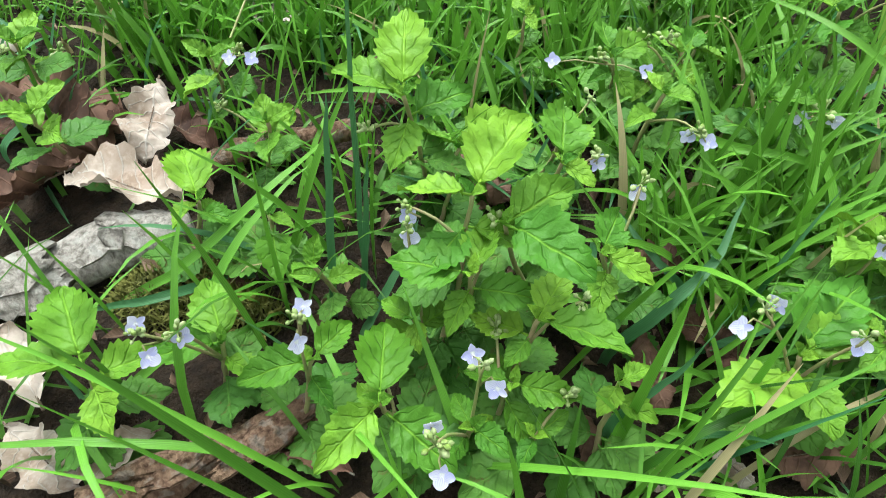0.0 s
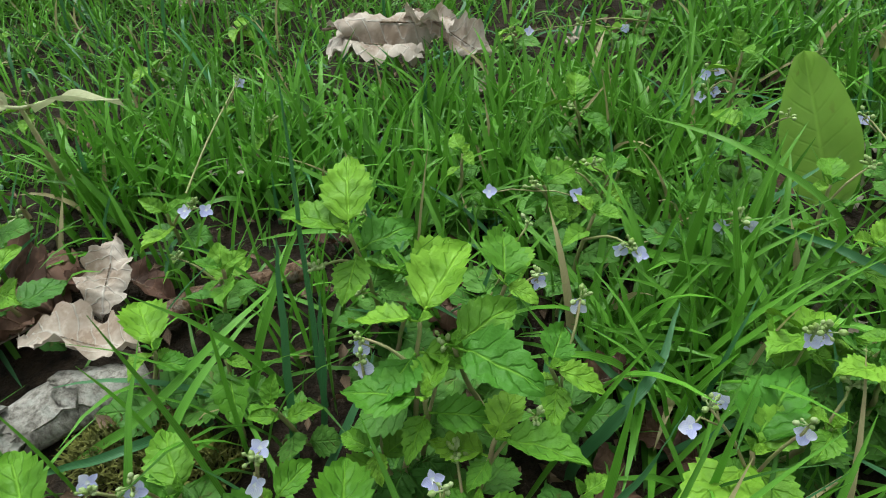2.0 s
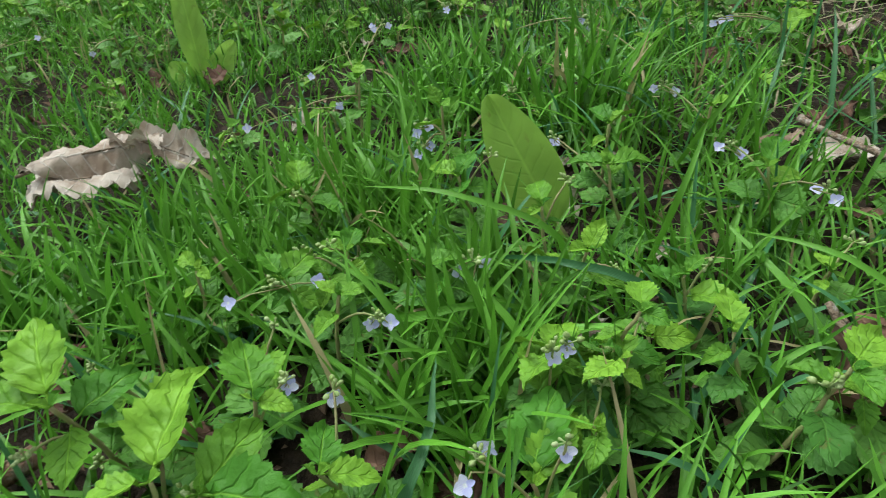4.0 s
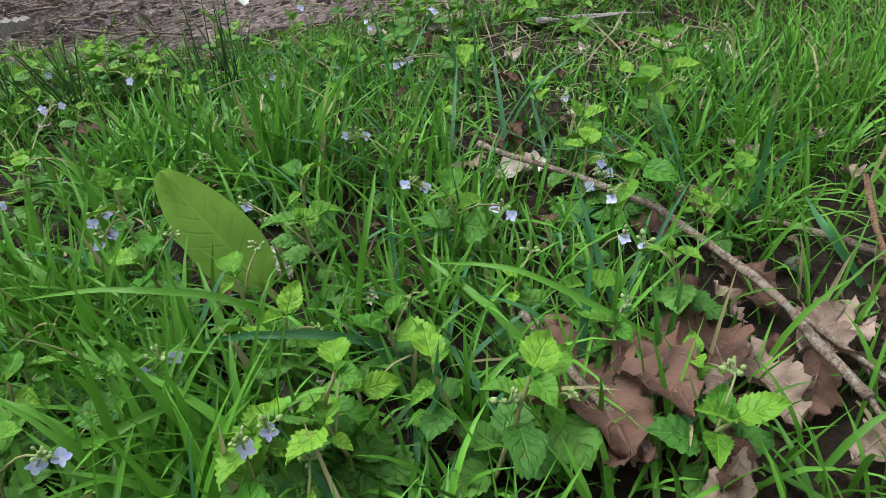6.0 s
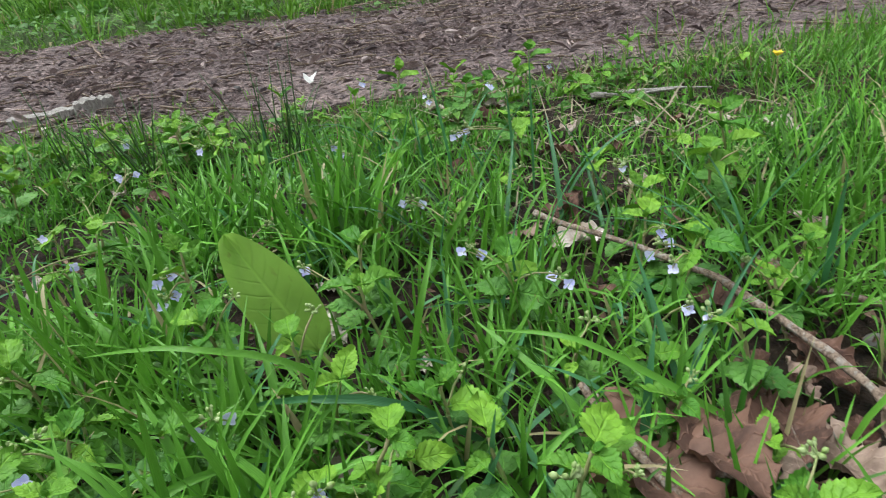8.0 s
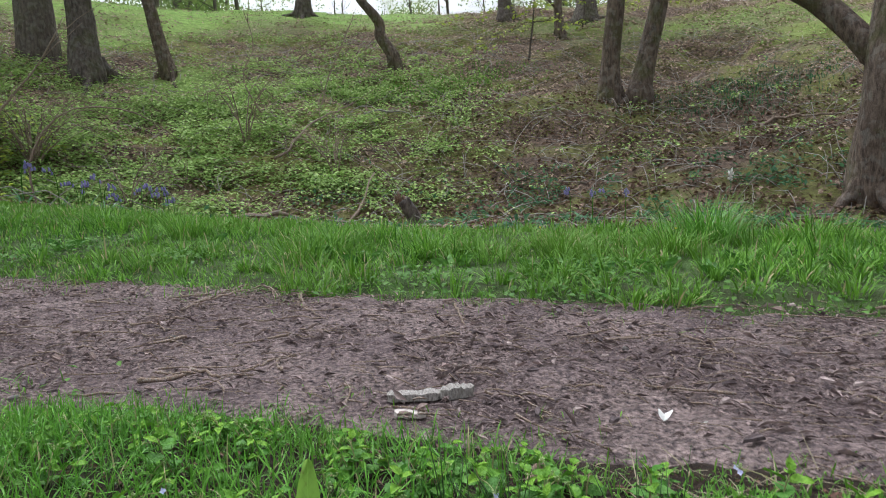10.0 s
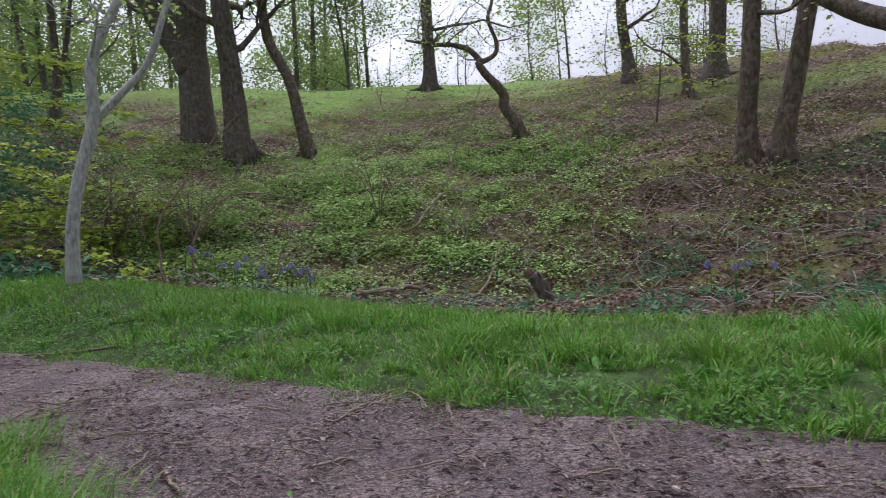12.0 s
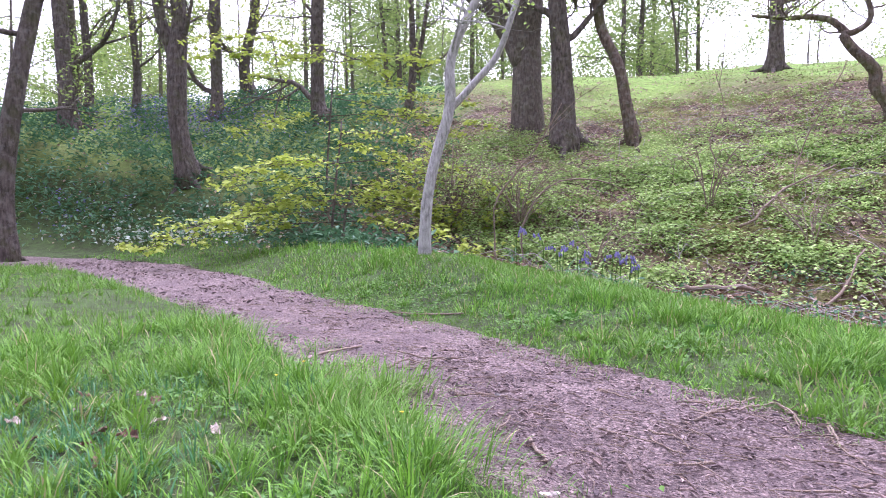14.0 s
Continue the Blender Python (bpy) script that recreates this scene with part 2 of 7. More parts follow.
M_BARK_SMOOTH = barky("smooth_bark", (0.12, 0.10, 0.085), (0.19, 0.16, 0.135), 0.2, 0.15, 1.0, 0.3)
M_BARK_WARM = barky("sycamore_bark", (0.11, 0.083, 0.065), (0.22, 0.17, 0.13), 0.45, 0.18)
M_BARK_PALE = barky("silver_bark", (0.36, 0.35, 0.33), (0.60, 0.59, 0.57), 0.12, 0.4, 1.8, 0.4)
M_BARK_FAR = barky("far_bark", (0.10, 0.085, 0.07), (0.20, 0.17, 0.145), 0.2, 0.1)
M_BRAMBLE = plain_leaf("bramble_leaf", (0.19, 0.33, 0.07), (0.52, 0.67, 0.23))
M_IVY = plain_leaf("bank_leaf", (0.045, 0.13, 0.06), (0.12, 0.25, 0.11))
# whitish colour carries the sheen on glossy garlic leaves
M_GARLIC = plain("garlic_leaf_sheen", (0.34, 0.40, 0.32), (0.50, 0.55, 0.47), 30.0, 0.6, 0.3)
M_SPRAY = plain_leaf("young_yellow_leaf", (0.30, 0.40, 0.05), (0.52, 0.60, 0.12), 0.4)
M_CROWN = plain_leaf("spring_leaf", (0.20, 0.31, 0.07), (0.36, 0.46, 0.13), 0.6)
M_WEED = plain_leaf("weed_leaf", (0.06, 0.17, 0.022), (0.13, 0.27, 0.045), 0.3)
M_CROWN_FAR = plain_leaf("far_spring_leaf", (0.19, 0.29, 0.085), (0.42, 0.50, 0.19), 0.55)
M_MOSS = plain("moss", (0.07, 0.08, 0.014), (0.20, 0.20, 0.04), 70.0, 0.95)

M_WITHER = leaf_green("withered_leaf", (0.42, 0.44, 0.24), (0.58, 0.58, 0.36), True, 0.3, 0.6, 6.0, 0.5)


# the lie of the land
NEAR_X = [-30.0, -12.0, -9.0, -7.3, -5.0, -3.4, -2.5, -2.0, -1.5, -1.2, -0.88, -0.68, -0.35, -0.13, 0.02, 0.21, 0.35, 0.46, 0.55, 0.63, 0.72, 0.85, 1.04, 1.16, 1.5, 2.5, 4.5, 12.0, 30.0]
NEAR_Y = [3.5, 5.6, 6.0, 5.7, 4.5, 3.58, 2.96, 2.54, 2.29, 2.14, 1.82, 1.62, 1.52, 1.45, 1.33, 1.22, 1.11, 1.07, 0.99, 0.94, 0.92, 0.83, 0.74, 0.63, 0.5, -0.35, -2.0, -7.5, -19.0]
FAR_X = [-30.0, -12.0, -9.0, -6.84, -4.84, -3.83, -2.68, -2.2, -1.75, -1.3, -0.83, -0.45, 0.0, 0.37, 0.71, 1.0, 1.55, 1.95, 3.0, 5.0, 12.0, 30.0]
FAR_Y = [5.0, 7.4, 7.6, 7.0, 5.9, 5.13, 4.44, 4.2, 3.88, 3.53, 3.25, 2.97, 2.68, 2.41, 2.2, 2.03, 1.78, 1.44, 0.7, -0.8, -6.0, -17.0]
LATTICE = np.random.RandomState(7).rand(64, 64)


def vnoise(x, y, size, shift=0.0):
    """Smooth noise between 0 and 1 with features of that size."""
    u, v = np.asarray(x) / size + shift, np.asarray(y) / size + shift * 1.7
    i, j = np.floor(u).astype(int), np.floor(v).astype(int)
    f, g = u - i, v - j
    f, g = f * f * (3 - 2 * f), g * g * (3 - 2 * g)
    a, b = LATTICE[i % 64, j % 64], LATTICE[(i + 1) % 64, j % 64]
    c, d = LATTICE[i % 64, (j + 1) % 64], LATTICE[(i + 1) % 64, (j + 1) % 64]
    return (a * (1 - f) + b * f) * (1 - g) + (c * (1 - f) + d * f) * g


def step(a, b, x):
    k = np.clip((np.asarray(x) - a) / (b - a), 0, 1)
    return k * k * (3 - 2 * k)


def near_edge(x):
    return np.interp(x, NEAR_X, NEAR_Y) + 0.13 * (vnoise(x, 0 * x, 0.35, 3) - 0.5) + 0.06 * (vnoise(x, 0 * x, 0.11, 5) - 0.5)


def far_edge(x):
    return np.interp(x, FAR_X, FAR_Y) + 0.16 * (vnoise(x, 0 * x, 0.4, 9) - 0.5) + 0.08 * (vnoise(x, 0 * x, 0.13, 4) - 0.5)


def beyond(x, y):
    """Metres past the far edge of the path."""
    return (y - np.interp(x, FAR_X, FAR_Y)) * 0.8


def before(x, y):
    """Metres short of the near edge of the path."""
    return (np.interp(x, NEAR_X, NEAR_Y) - y) * 0.8


def hill(x, y):
    """The bank over the hollow, by bearing and distance from the clearing."""
    a = np.degrees(np.arctan2(-x, y))
    r = np.hypot(x, y)
    r0 = np.interp(a, [-70, -35, 0, 20, 44, 60, 90], [7.5, 7.6, 8.0, 8.6, 10.6, 12.0, 14.0])
    z0 = np.interp(a, [-60, -20, 0, 20, 44, 60], [-0.35, -0.35, -0.3, -0.2, 0.1, 0.1])
    top = np.interp(a, [-70, -37, -24, -15, -4, 13, 23, 41, 50, 57, 90], [4.2, 4.5, 4.85, 4.8, 4.85, 4.8, 4.7, 4.1, 3.65, 3.3, 3.0])
    z = np.maximum(z0 + (top - z0) * (r - r0) / (20 - r0), z0)
    soft = 0.2
    return top - soft * np.log1p(np.exp(np.clip((top - z) / soft, -30, 30))) + 0.02 * np.maximum(r - 21, 0)


def ledges(x, y, r):
    """Hummocks and small ledges that run along the slope: each rises to a lip and drops back behind it."""
    u = (r + 1.5 * vnoise(x, y, 1.4, 23) + 0.5 * vnoise(x, y, 0.5, 24)) / 0.85
    f = u - np.floor(u)
    lip = np.where(f < 0.68, f / 0.68, (1 - f) / 0.32)
    share = step(8.0, 9.5, r) * step(19.5, 16.5, r) * (1 - 0.5 * step(20, 32, np.degrees(np.arctan2(-x, y))))
    return share * (0.03 + 0.13 * vnoise(x, y, 0.9, 25)) * (lip - 0.5)


def height(x, y):
    x, y = np.asarray(x, float), np.asarray(y, float)
    v, w, r = beyond(x, y), before(x, y), np.hypot(x, y)
    verge = np.interp(x, [-12, -7, -4.5, -2.5, -1.5, 0.0, 0.6, 3], [0.1, 0.1, 0.28, 0.27, 0.15, 0.05, 0.02, 0.03])
    k = np.interp(x, [-9, -5, -2], [1.0, 0.6, 0.0])
    z = verge * step(0.0, 1.1, v) + 0.02 * step(0.02, 0.15, v)
    up = step(1.3 - k, 3.4 - k, v)
    z = z * (1 - up) + hill(x, y) * up
    z = z + 0.02 * step(0.0, 0.2, w) * (vnoise(x, y, 0.5, 2) - 0.4) + 0.012 * step(0.03, 0.12, w)
    z = z + step(3.0, 9.0, r) * up * (0.3 * (vnoise(x, y, 2.6, 1) - 0.5) + 0.14 * (vnoise(x, y, 0.8, 6) - 0.5))
    rough = step(-14, -24, np.degrees(np.arctan2(-x, y))) * step(10.5, 13, r) * step(30, 20, r)
    z = z + rough * (0.34 * (vnoise(x, y, 1.1, 33) - 0.5) + 0.16 * (vnoise(x, y, 0.45, 34) - 0.5))
    return z + up * ledges(x, y, r)


# mesh helpers
rng = np.random.RandomState(11)


def mesh_of(name, v, quads=None, tris=None, uv=None, material=None, smooth=True):
    """A mesh from arrays: places, faces, and where given one uv a place."""
    me = bpy.data.meshes.new(name)
    quads = np.zeros((0, 4), int) if quads is None else np.asarray(quads, int).reshape(-1, 4)
    tris = np.zeros((0, 3), int) if tris is None else np.asarray(tris, int).reshape(-1, 3)
    loops = np.concatenate([quads.ravel(), tris.ravel()]).astype(np.int32)
    sizes = np.concatenate([np.full(len(quads), 4), np.full(len(tris), 3)])
    starts = np.concatenate([[0], np.cumsum(sizes)[:-1]]).astype(np.int32)
    me.vertices.add(len(v)), me.loops.add(len(loops)), me.polygons.add(len(sizes))
    me.vertices.foreach_set("co", np.asarray(v, np.float32).ravel())
    me.loops.foreach_set("vertex_index", loops)
    me.polygons.foreach_set("loop_start", starts)
    me.polygons.foreach_set("use_smooth", np.full(len(sizes), smooth))
    if uv is not None:
        layer = me.uv_layers.new(name="uv")
        layer.data.foreach_set("uv", np.asarray(uv, np.float32)[loops].ravel())
    if material:
        me.materials.append(material)
    me.update(calc_edges=True)
    me.validate()
    return me


class Heap:
    """Gathers arrays of faces into one mesh."""

    def __init__(self):
        self.v, self.q, self.t, self.uv, self.n = [], [], [], [], 0

    def add(self, v, quads=None, tris=None, uv=None):
        v = np.asarray(v, float)
        self.v.append(v)
        self.uv.append(np.zeros((len(v), 2)) if uv is None else np.asarray(uv, float))
        if quads is not None and len(quads):
            self.q.append(np.asarray(quads, int) + self.n)
        if tris is not None and len(tris):
            self.t.append(np.asarray(tris, int) + self.n)
        self.n += len(v)

    def mesh(self, name, material, smooth=True):
        q = np.concatenate(self.q) if self.q else None
        t = np.concatenate(self.t) if self.t else None
        return mesh_of(name, np.concatenate(self.v), q, t, np.concatenate(self.uv), material, smooth)


def thing(name, label, category, group="", kind="", at=(0, 0, 0), data=None):
    ob = new(name, data)
    ob.location = at
    return tagged(ob, label, category, group, kind)


def part(name, me, parent, m=None, label=""):
    ob = new(name, me)
    ob.parent = parent
    if m is not None:
        ob.matrix_basis = m
    return tagged(ob, label)


def tube(path, radii, sides=6, knobs=0.0, seed=0, cap=True):
    """A tapered round limb along a line."""
    path, radii = np.asarray(path, float), np.asarray(radii, float)
    n = len(path)
    along = np.gradient(path, axis=0)
    along /= np.linalg.norm(along, axis=1)[:, None] + 1e-9
    side = np.cross(along, (0.31, 0.2, 0.93) if abs(along[0][2]) < 0.8 else (1.0, 0.1, 0.05))
    side /= np.linalg.norm(side, axis=1)[:, None] + 1e-9
    over = np.cross(along, side)
    a = np.arange(sides) * 2 * np.pi / sides
    rr = radii[:, None] * np.ones(sides)
    if knobs:
        r = np.random.RandomState(seed)
        lobes = 1 + knobs * sum(np.sin(a[None] * k + r.rand() * 6 + np.linspace(0, r.rand() * 3, n)[:, None]) for k in (2, 3, 5)) / 2
        rr = rr * lobes * (1 + knobs * 0.6 * (r.rand(n, sides) - 0.5))
    v = path[:, None] + rr[..., None] * (np.cos(a)[None, :, None] * side[:, None] + np.sin(a)[None, :, None] * over[:, None])
    v = v.reshape(-1, 3)
    i, j = np.meshgrid(np.arange(n - 1), np.arange(sides), indexing="ij")
    k = (j + 1) % sides
    q = np.stack([i * sides + j, i * sides + k, (i + 1) * sides + k, (i + 1) * sides + j], -1).reshape(-1, 4)
    t = []
    if cap:
        v = np.concatenate([v, path[:1], path[-1:]])
        for s in range(sides):
            t += [(n * sides, (s + 1) % sides, s), (n * sides + 1, (n - 1) * sides + s, (n - 1) * sides + (s + 1) % sides)]
    return v, q, np.array(t).reshape(-1, 3)


def wander(points, n, shake, seed):
    """A smooth line through the points, with small wanderings."""
    p = np.asarray(points, float)
    s = np.linspace(0, len(p) - 1, n)
    i = np.clip(s.astype(int), 0, len(p) - 2)
    f = (s - i)[:, None]
    a, b = p[i], p[i + 1]
    before_, after = p[np.maximum(i - 1, 0)], p[np.minimum(i + 2, len(p) - 1)]
    ma, mb = (b - before_) / 2, (after - a) / 2
    line = (2 * f**3 - 3 * f**2 + 1) * a + (f**3 - 2 * f**2 + f) * ma + (-2 * f**3 + 3 * f**2) * b + (f**3 - f**2) * mb
    r = np.random.RandomState(seed)
    off = np.cumsum(r.randn(n, 3), 0)
    off -= np.linspace(0, 1, n)[:, None] * off[-1]
    return line + off * shake


def blades(base, az, lean, length, width, curl, seg=4, fold=0.0, twist=0.4):
    """Grass blades as bent, tapering strips; with fold, keeled along the middle."""
    n = len(base)
    t = np.linspace(0, 1, seg + 1)
    phi = lean[:, None] + curl[:, None] * t[None] ** 1.3
    ds = length[:, None] / seg
    h = np.concatenate([np.zeros((n, 1)), np.cumsum(np.sin((phi[:, 1:] + phi[:, :-1]) / 2) * ds, 1)], 1)
    z = np.concatenate([np.zeros((n, 1)), np.cumsum(np.cos((phi[:, 1:] + phi[:, :-1]) / 2) * ds, 1)], 1)
    d = np.stack([np.cos(az), np.sin(az)], -1)
    c = np.concatenate([base[:, None, :2] + h[..., None] * d[:, None], base[:, None, 2:] + z[..., None]], -1)
    tw = az[:, None] + np.pi / 2 + (rng.rand(n)[:, None] - 0.5) * twist * 4 * t[None] + (rng.rand(n)[:, None] - 0.5) * twist
    side = np.stack([np.cos(tw), np.sin(tw), 0 * tw], -1)
    w = width[:, None] * (0.55 + 0.9 * t - 1.42 * t**2.2)[None] / 2
    w = np.maximum(w, width[:, None] * 0.02)
    u = np.broadcast_to(t, (n, seg + 1))
    if fold:
        dip = np.stack([d[:, 0:1] * np.cos(phi), d[:, 1:2] * np.cos(phi), -np.sin(phi)], -1) * (w * fold)[..., None]
        v = np.stack([c - w[..., None] * side, c + dip, c + w[..., None] * side], 2)
        k = 3
    else:
        v = np.stack([c - w[..., None] * side, c + w[..., None] * side], 2)
        k = 2
    uv = np.stack([np.repeat(u[..., None], k, 2), np.broadcast_to(np.linspace(0, 1, k), (n, seg + 1, k))], -1)
    b = (np.arange(n) * (seg + 1) * k)[:, None, None]
    i, j = np.arange(seg)[None, :, None] * k, np.arange(k - 1)[None, None]
    q = np.stack([b + i + j, b + i + j + 1, b + i + k + j + 1, b + i + k + j], -1).reshape(-1, 4)
    return v.reshape(-1, 3), q, uv.reshape(-1, 2)


def leaflets(at, az, tilt, size, wide=0.62, roll=None, cup=0.25):
    """Small pointed leaves, bent along the rib: two faces each."""
    n = len(at)
    ax = np.stack([np.cos(az) * np.cos(tilt), np.sin(az) * np.cos(tilt), np.sin(tilt)], -1)
    sd = np.stack([-np.sin(az), np.cos(az), 0 * az], -1)
    if roll is not None:
        up = np.cross(ax, sd)
        sd = sd * np.cos(roll)[:, None] + up * np.sin(roll)[:, None]
    nm = np.cross(ax, sd)
    s = size[:, None]
    v = np.stack([at, at + s * (0.42 * ax - wide / 2 * sd + cup * 0.3 * nm), at + s * ax - 0.12 * s * nm, at + s * (0.42 * ax + wide / 2 * sd + cup * 0.3 * nm)], 1)
    b = np.arange(n)[:, None] * 4
    t = np.concatenate([b + np.array([0, 1, 2]), b + np.array([0, 2, 3])], 1).reshape(-1, 3)
    uv = np.broadcast_to(np.array([[0, 0.5], [0.4, 0], [1, 0.5], [0.4, 1]]), (n, 4, 2)).reshape(-1, 2)
    return v.reshape(-1, 3), t, uv


def scatter(n, box, keep):
    """Places in a box of the plan, thinned by keep (a share between 0 and 1)."""
    x, y = rng.uniform(box[0], box[1], n), rng.uniform(box[2], box[3], n)
    ok = rng.rand(n) < keep(x, y)
    return x[ok], y[ok]


def on_ground(x, y, up=0.0):
    return np.stack([x, y, height(x, y) + up], -1)


# the ground: one sheet out to the horizon
rings = np.concatenate([np.linspace(0.0, 3.0, 61), np.geomspace(3.07, 8, 40), np.linspace(8.1, 19.5, 100), np.geomspace(19.8, 34, 24), np.geomspace(36, 900, 18)])
turns = np.concatenate([np.radians(np.linspace(15, 165, 301)), np.radians(np.linspace(165, 375, 91))[1:-1]])
gx = np.outer(rings, np.cos(turns)).ravel()
gy = np.outer(rings, np.sin(turns)).ravel()
gz = height(gx, gy) - 0.03 * step(0.02, 0.1, -beyond(gx, gy)) * step(0.02, 0.1, -before(gx, gy))
gz += 0.006 * (vnoise(gx, gy, 0.05, 8) - 0.5) * step(4, 1, np.hypot(gx, gy))
ni, nj = len(rings), len(turns)
i, j = np.meshgrid(np.arange(ni - 1), np.arange(nj), indexing="ij")
ground_quads = np.stack([i * nj + j, (i + 1) * nj + j, (i + 1) * nj + (j + 1) % nj, i * nj + (j + 1) % nj], -1).reshape(-1, 4)
ground_mesh = mesh_of("ground", np.stack([gx, gy, gz], -1), ground_quads)


def ground_cover():
    m, nt, p = shader("woodland_floor")
    pos = nt.nodes.new("ShaderNodeNewGeometry").outputs["Position"]
    # soil is near-black to deepen gaps between plants; doubles as bank shade
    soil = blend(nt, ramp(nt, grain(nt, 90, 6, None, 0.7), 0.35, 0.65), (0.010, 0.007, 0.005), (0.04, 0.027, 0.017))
    litter = blend(nt, ramp(nt, grain(nt, 17, 6, None, 0.75), 0.38, 0.6), (0.03, 0.021, 0.015), (0.21, 0.15, 0.105))
    along = nt.nodes.new("ShaderNodeVectorMath")
    along.operation = "MULTIPLY"
    nt.links.new(pos, along.inputs[0])
    along.inputs[1].default_value = (0.55, 1.3, 1.3)
    mossy = blend(nt, ramp(nt, grain(nt, 22, 5), 0.3, 0.7), (0.10, 0.10, 0.03), (0.22, 0.24, 0.06))
    litter = blend(nt, calc(nt, "MULTIPLY", ramp(nt, grain(nt, 0.9, 5, along.outputs[0]), 0.48, 0.58), 0.85), litter, mossy)
    lawn = blend(nt, ramp(nt, grain(nt, 9, 5), 0.35, 0.65), (0.15, 0.26, 0.05), (0.28, 0.42, 0.10))
    lawn = blend(nt, calc(nt, "MULTIPLY", ramp(nt, grain(nt, 1.1, 4, along.outputs[0]), 0.45, 0.65), 0.55), lawn, (0.17, 0.17, 0.06))
    att = nt.nodes.new("ShaderNodeAttribute")
    att.attribute_name = "cover"
    sep = nt.nodes.new("ShaderNodeSeparateXYZ")
    nt.links.new(att.outputs["Vector"], sep.inputs[0])
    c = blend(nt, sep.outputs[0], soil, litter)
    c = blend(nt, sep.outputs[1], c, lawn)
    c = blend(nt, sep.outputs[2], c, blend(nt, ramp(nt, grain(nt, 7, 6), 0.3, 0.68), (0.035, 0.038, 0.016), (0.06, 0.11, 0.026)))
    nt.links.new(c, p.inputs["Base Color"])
    p.inputs["Roughness"].default_value, p.inputs["Specular IOR Level"].default_value = 0.95, 0.2
    bump(nt, p, grain(nt, 30, 6, None, 0.7), 0.8, 0.03)
    return m


def lawn_share(x, y):
    """Where grass rather than fallen leaves covers the bank: its brow, and green tongues down the slope."""
    r = np.hypot(x, y)
    a = np.degrees(np.arctan2(-x, y))
    brow = step(16.2, 18.6, r + 3 * (vnoise(x, y, 1.6, 12) - 0.5)) * step(-21, -9, a)
    tongue = step(11, 14, r) * step(2, 6, a) * step(16, 11, a) * 0.75 * step(0.3, 0.6, vnoise(x, y, 1.2, 15))
    right = 0.5 * step(13, 17, r) * step(-12, -26, a) * step(0.4, 0.65, vnoise(x, y, 1.7, 14))
    left = 0.75 * step(11.5, 13.5, r) * step(24, 34, a)
    return np.clip(np.maximum(np.maximum(brow, tongue), np.maximum(right, left)), 0, 1)


cover = ground_mesh.attributes.new("cover", "FLOAT_VECTOR", "POINT")
bank = step(1.2, 2.6, beyond(gx, gy))
# soil mixed into the litter low on the right stands in for tree shade
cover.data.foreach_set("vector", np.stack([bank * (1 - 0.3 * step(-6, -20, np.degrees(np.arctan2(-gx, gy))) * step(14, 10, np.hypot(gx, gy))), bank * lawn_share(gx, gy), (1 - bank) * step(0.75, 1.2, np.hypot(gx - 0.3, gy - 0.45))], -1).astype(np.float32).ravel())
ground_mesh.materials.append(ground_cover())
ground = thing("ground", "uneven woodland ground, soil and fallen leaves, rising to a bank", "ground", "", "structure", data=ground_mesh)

# the path: trodden earth and chipped bark
px = np.concatenate([np.linspace(-26, -4, 60), np.linspace(-3.95, 2.6, 420), np.linspace(2.7, 22, 50)])
share = np.linspace(-0.04, 1.04, 64)
lo, hi = near_edge(px), far_edge(px)
PY = lo[:, None] + (hi - lo)[:, None] * share[None]
PX = px[:, None] + 0 * PY
rim = np.minimum(step(-0.04, 0.06, share), step(1.04, 0.94, share))[None]
PZ = 0.022 * (vnoise(PX, PY, 0.35, 1) - 0.5) + 0.014 * (vnoise(PX, PY, 0.09, 2) - 0.5) + 0.008 * (vnoise(PX, PY, 0.03, 3) - 0.5) - 0.03 * (1 - rim) + 0.004
PZ += height(PX, PY) * (1 - rim)
i, j = np.meshgrid(np.arange(len(px) - 1), np.arange(len(share) - 1), indexing="ij")
k = len(share)
path_quads = np.stack([i * k + j, (i + 1) * k + j, (i + 1) * k + j + 1, i * k + j + 1], -1).reshape(-1, 4)
footpath = thing("path", "trodden brown earth footpath strewn with bark chips", "path", "", "structure",
                 data=mesh_of("path", np.stack([PX, PY, PZ], -1).reshape(-1, 3), path_quads, None, None, M_PATH))


def on_path(x, y):
    return step(-0.02, 0.06, (y - np.interp(x, NEAR_X, NEAR_Y)) * 0.8) * step(-0.02, 0.06, (np.interp(x, FAR_X, FAR_Y) - y) * 0.8)


# chips and crumbs lying on the path
heap = Heap()
for n, box, small, large in ((52000, (-1.3, 1.9, 0.6, 3.4), 0.004, 0.016), (20000, (-1.3, 1.9, 0.6, 3.4), 0.008, 0.035), (26000, (-4.5, 2.6, 0.0, 5.2), 0.008, 0.05), (9000, (-9.0, -3.0, 2.5, 7.8), 0.02, 0.08)):
    x, y = scatter(n, box, lambda x, y: on_path(x, y) * (0.35 + 0.65 * step(0.35, 0.6, vnoise(x, y, 0.25, 21))))
    at = np.stack([x, y, 0.004 + 0.014 * rng.rand(len(x)) ** 2], -1)
    size = small + (large - small) * rng.rand(len(x)) ** 2.2
    v, t, uv = leaflets(at, rng.choice([-0.6, 2.54], len(x)) + rng.randn(len(x)) * 0.75, rng.randn(len(x)) * 0.3, size, 0.3, rng.randn(len(x)) * 0.6, 0.5)
    heap.add(v, None, t, uv)
thing("bark_chips", "small brown bark chips and leaf crumbs lying on the path", "bark chips", "", "stuff", data=heap.mesh("bark_chips", M_CHIP))


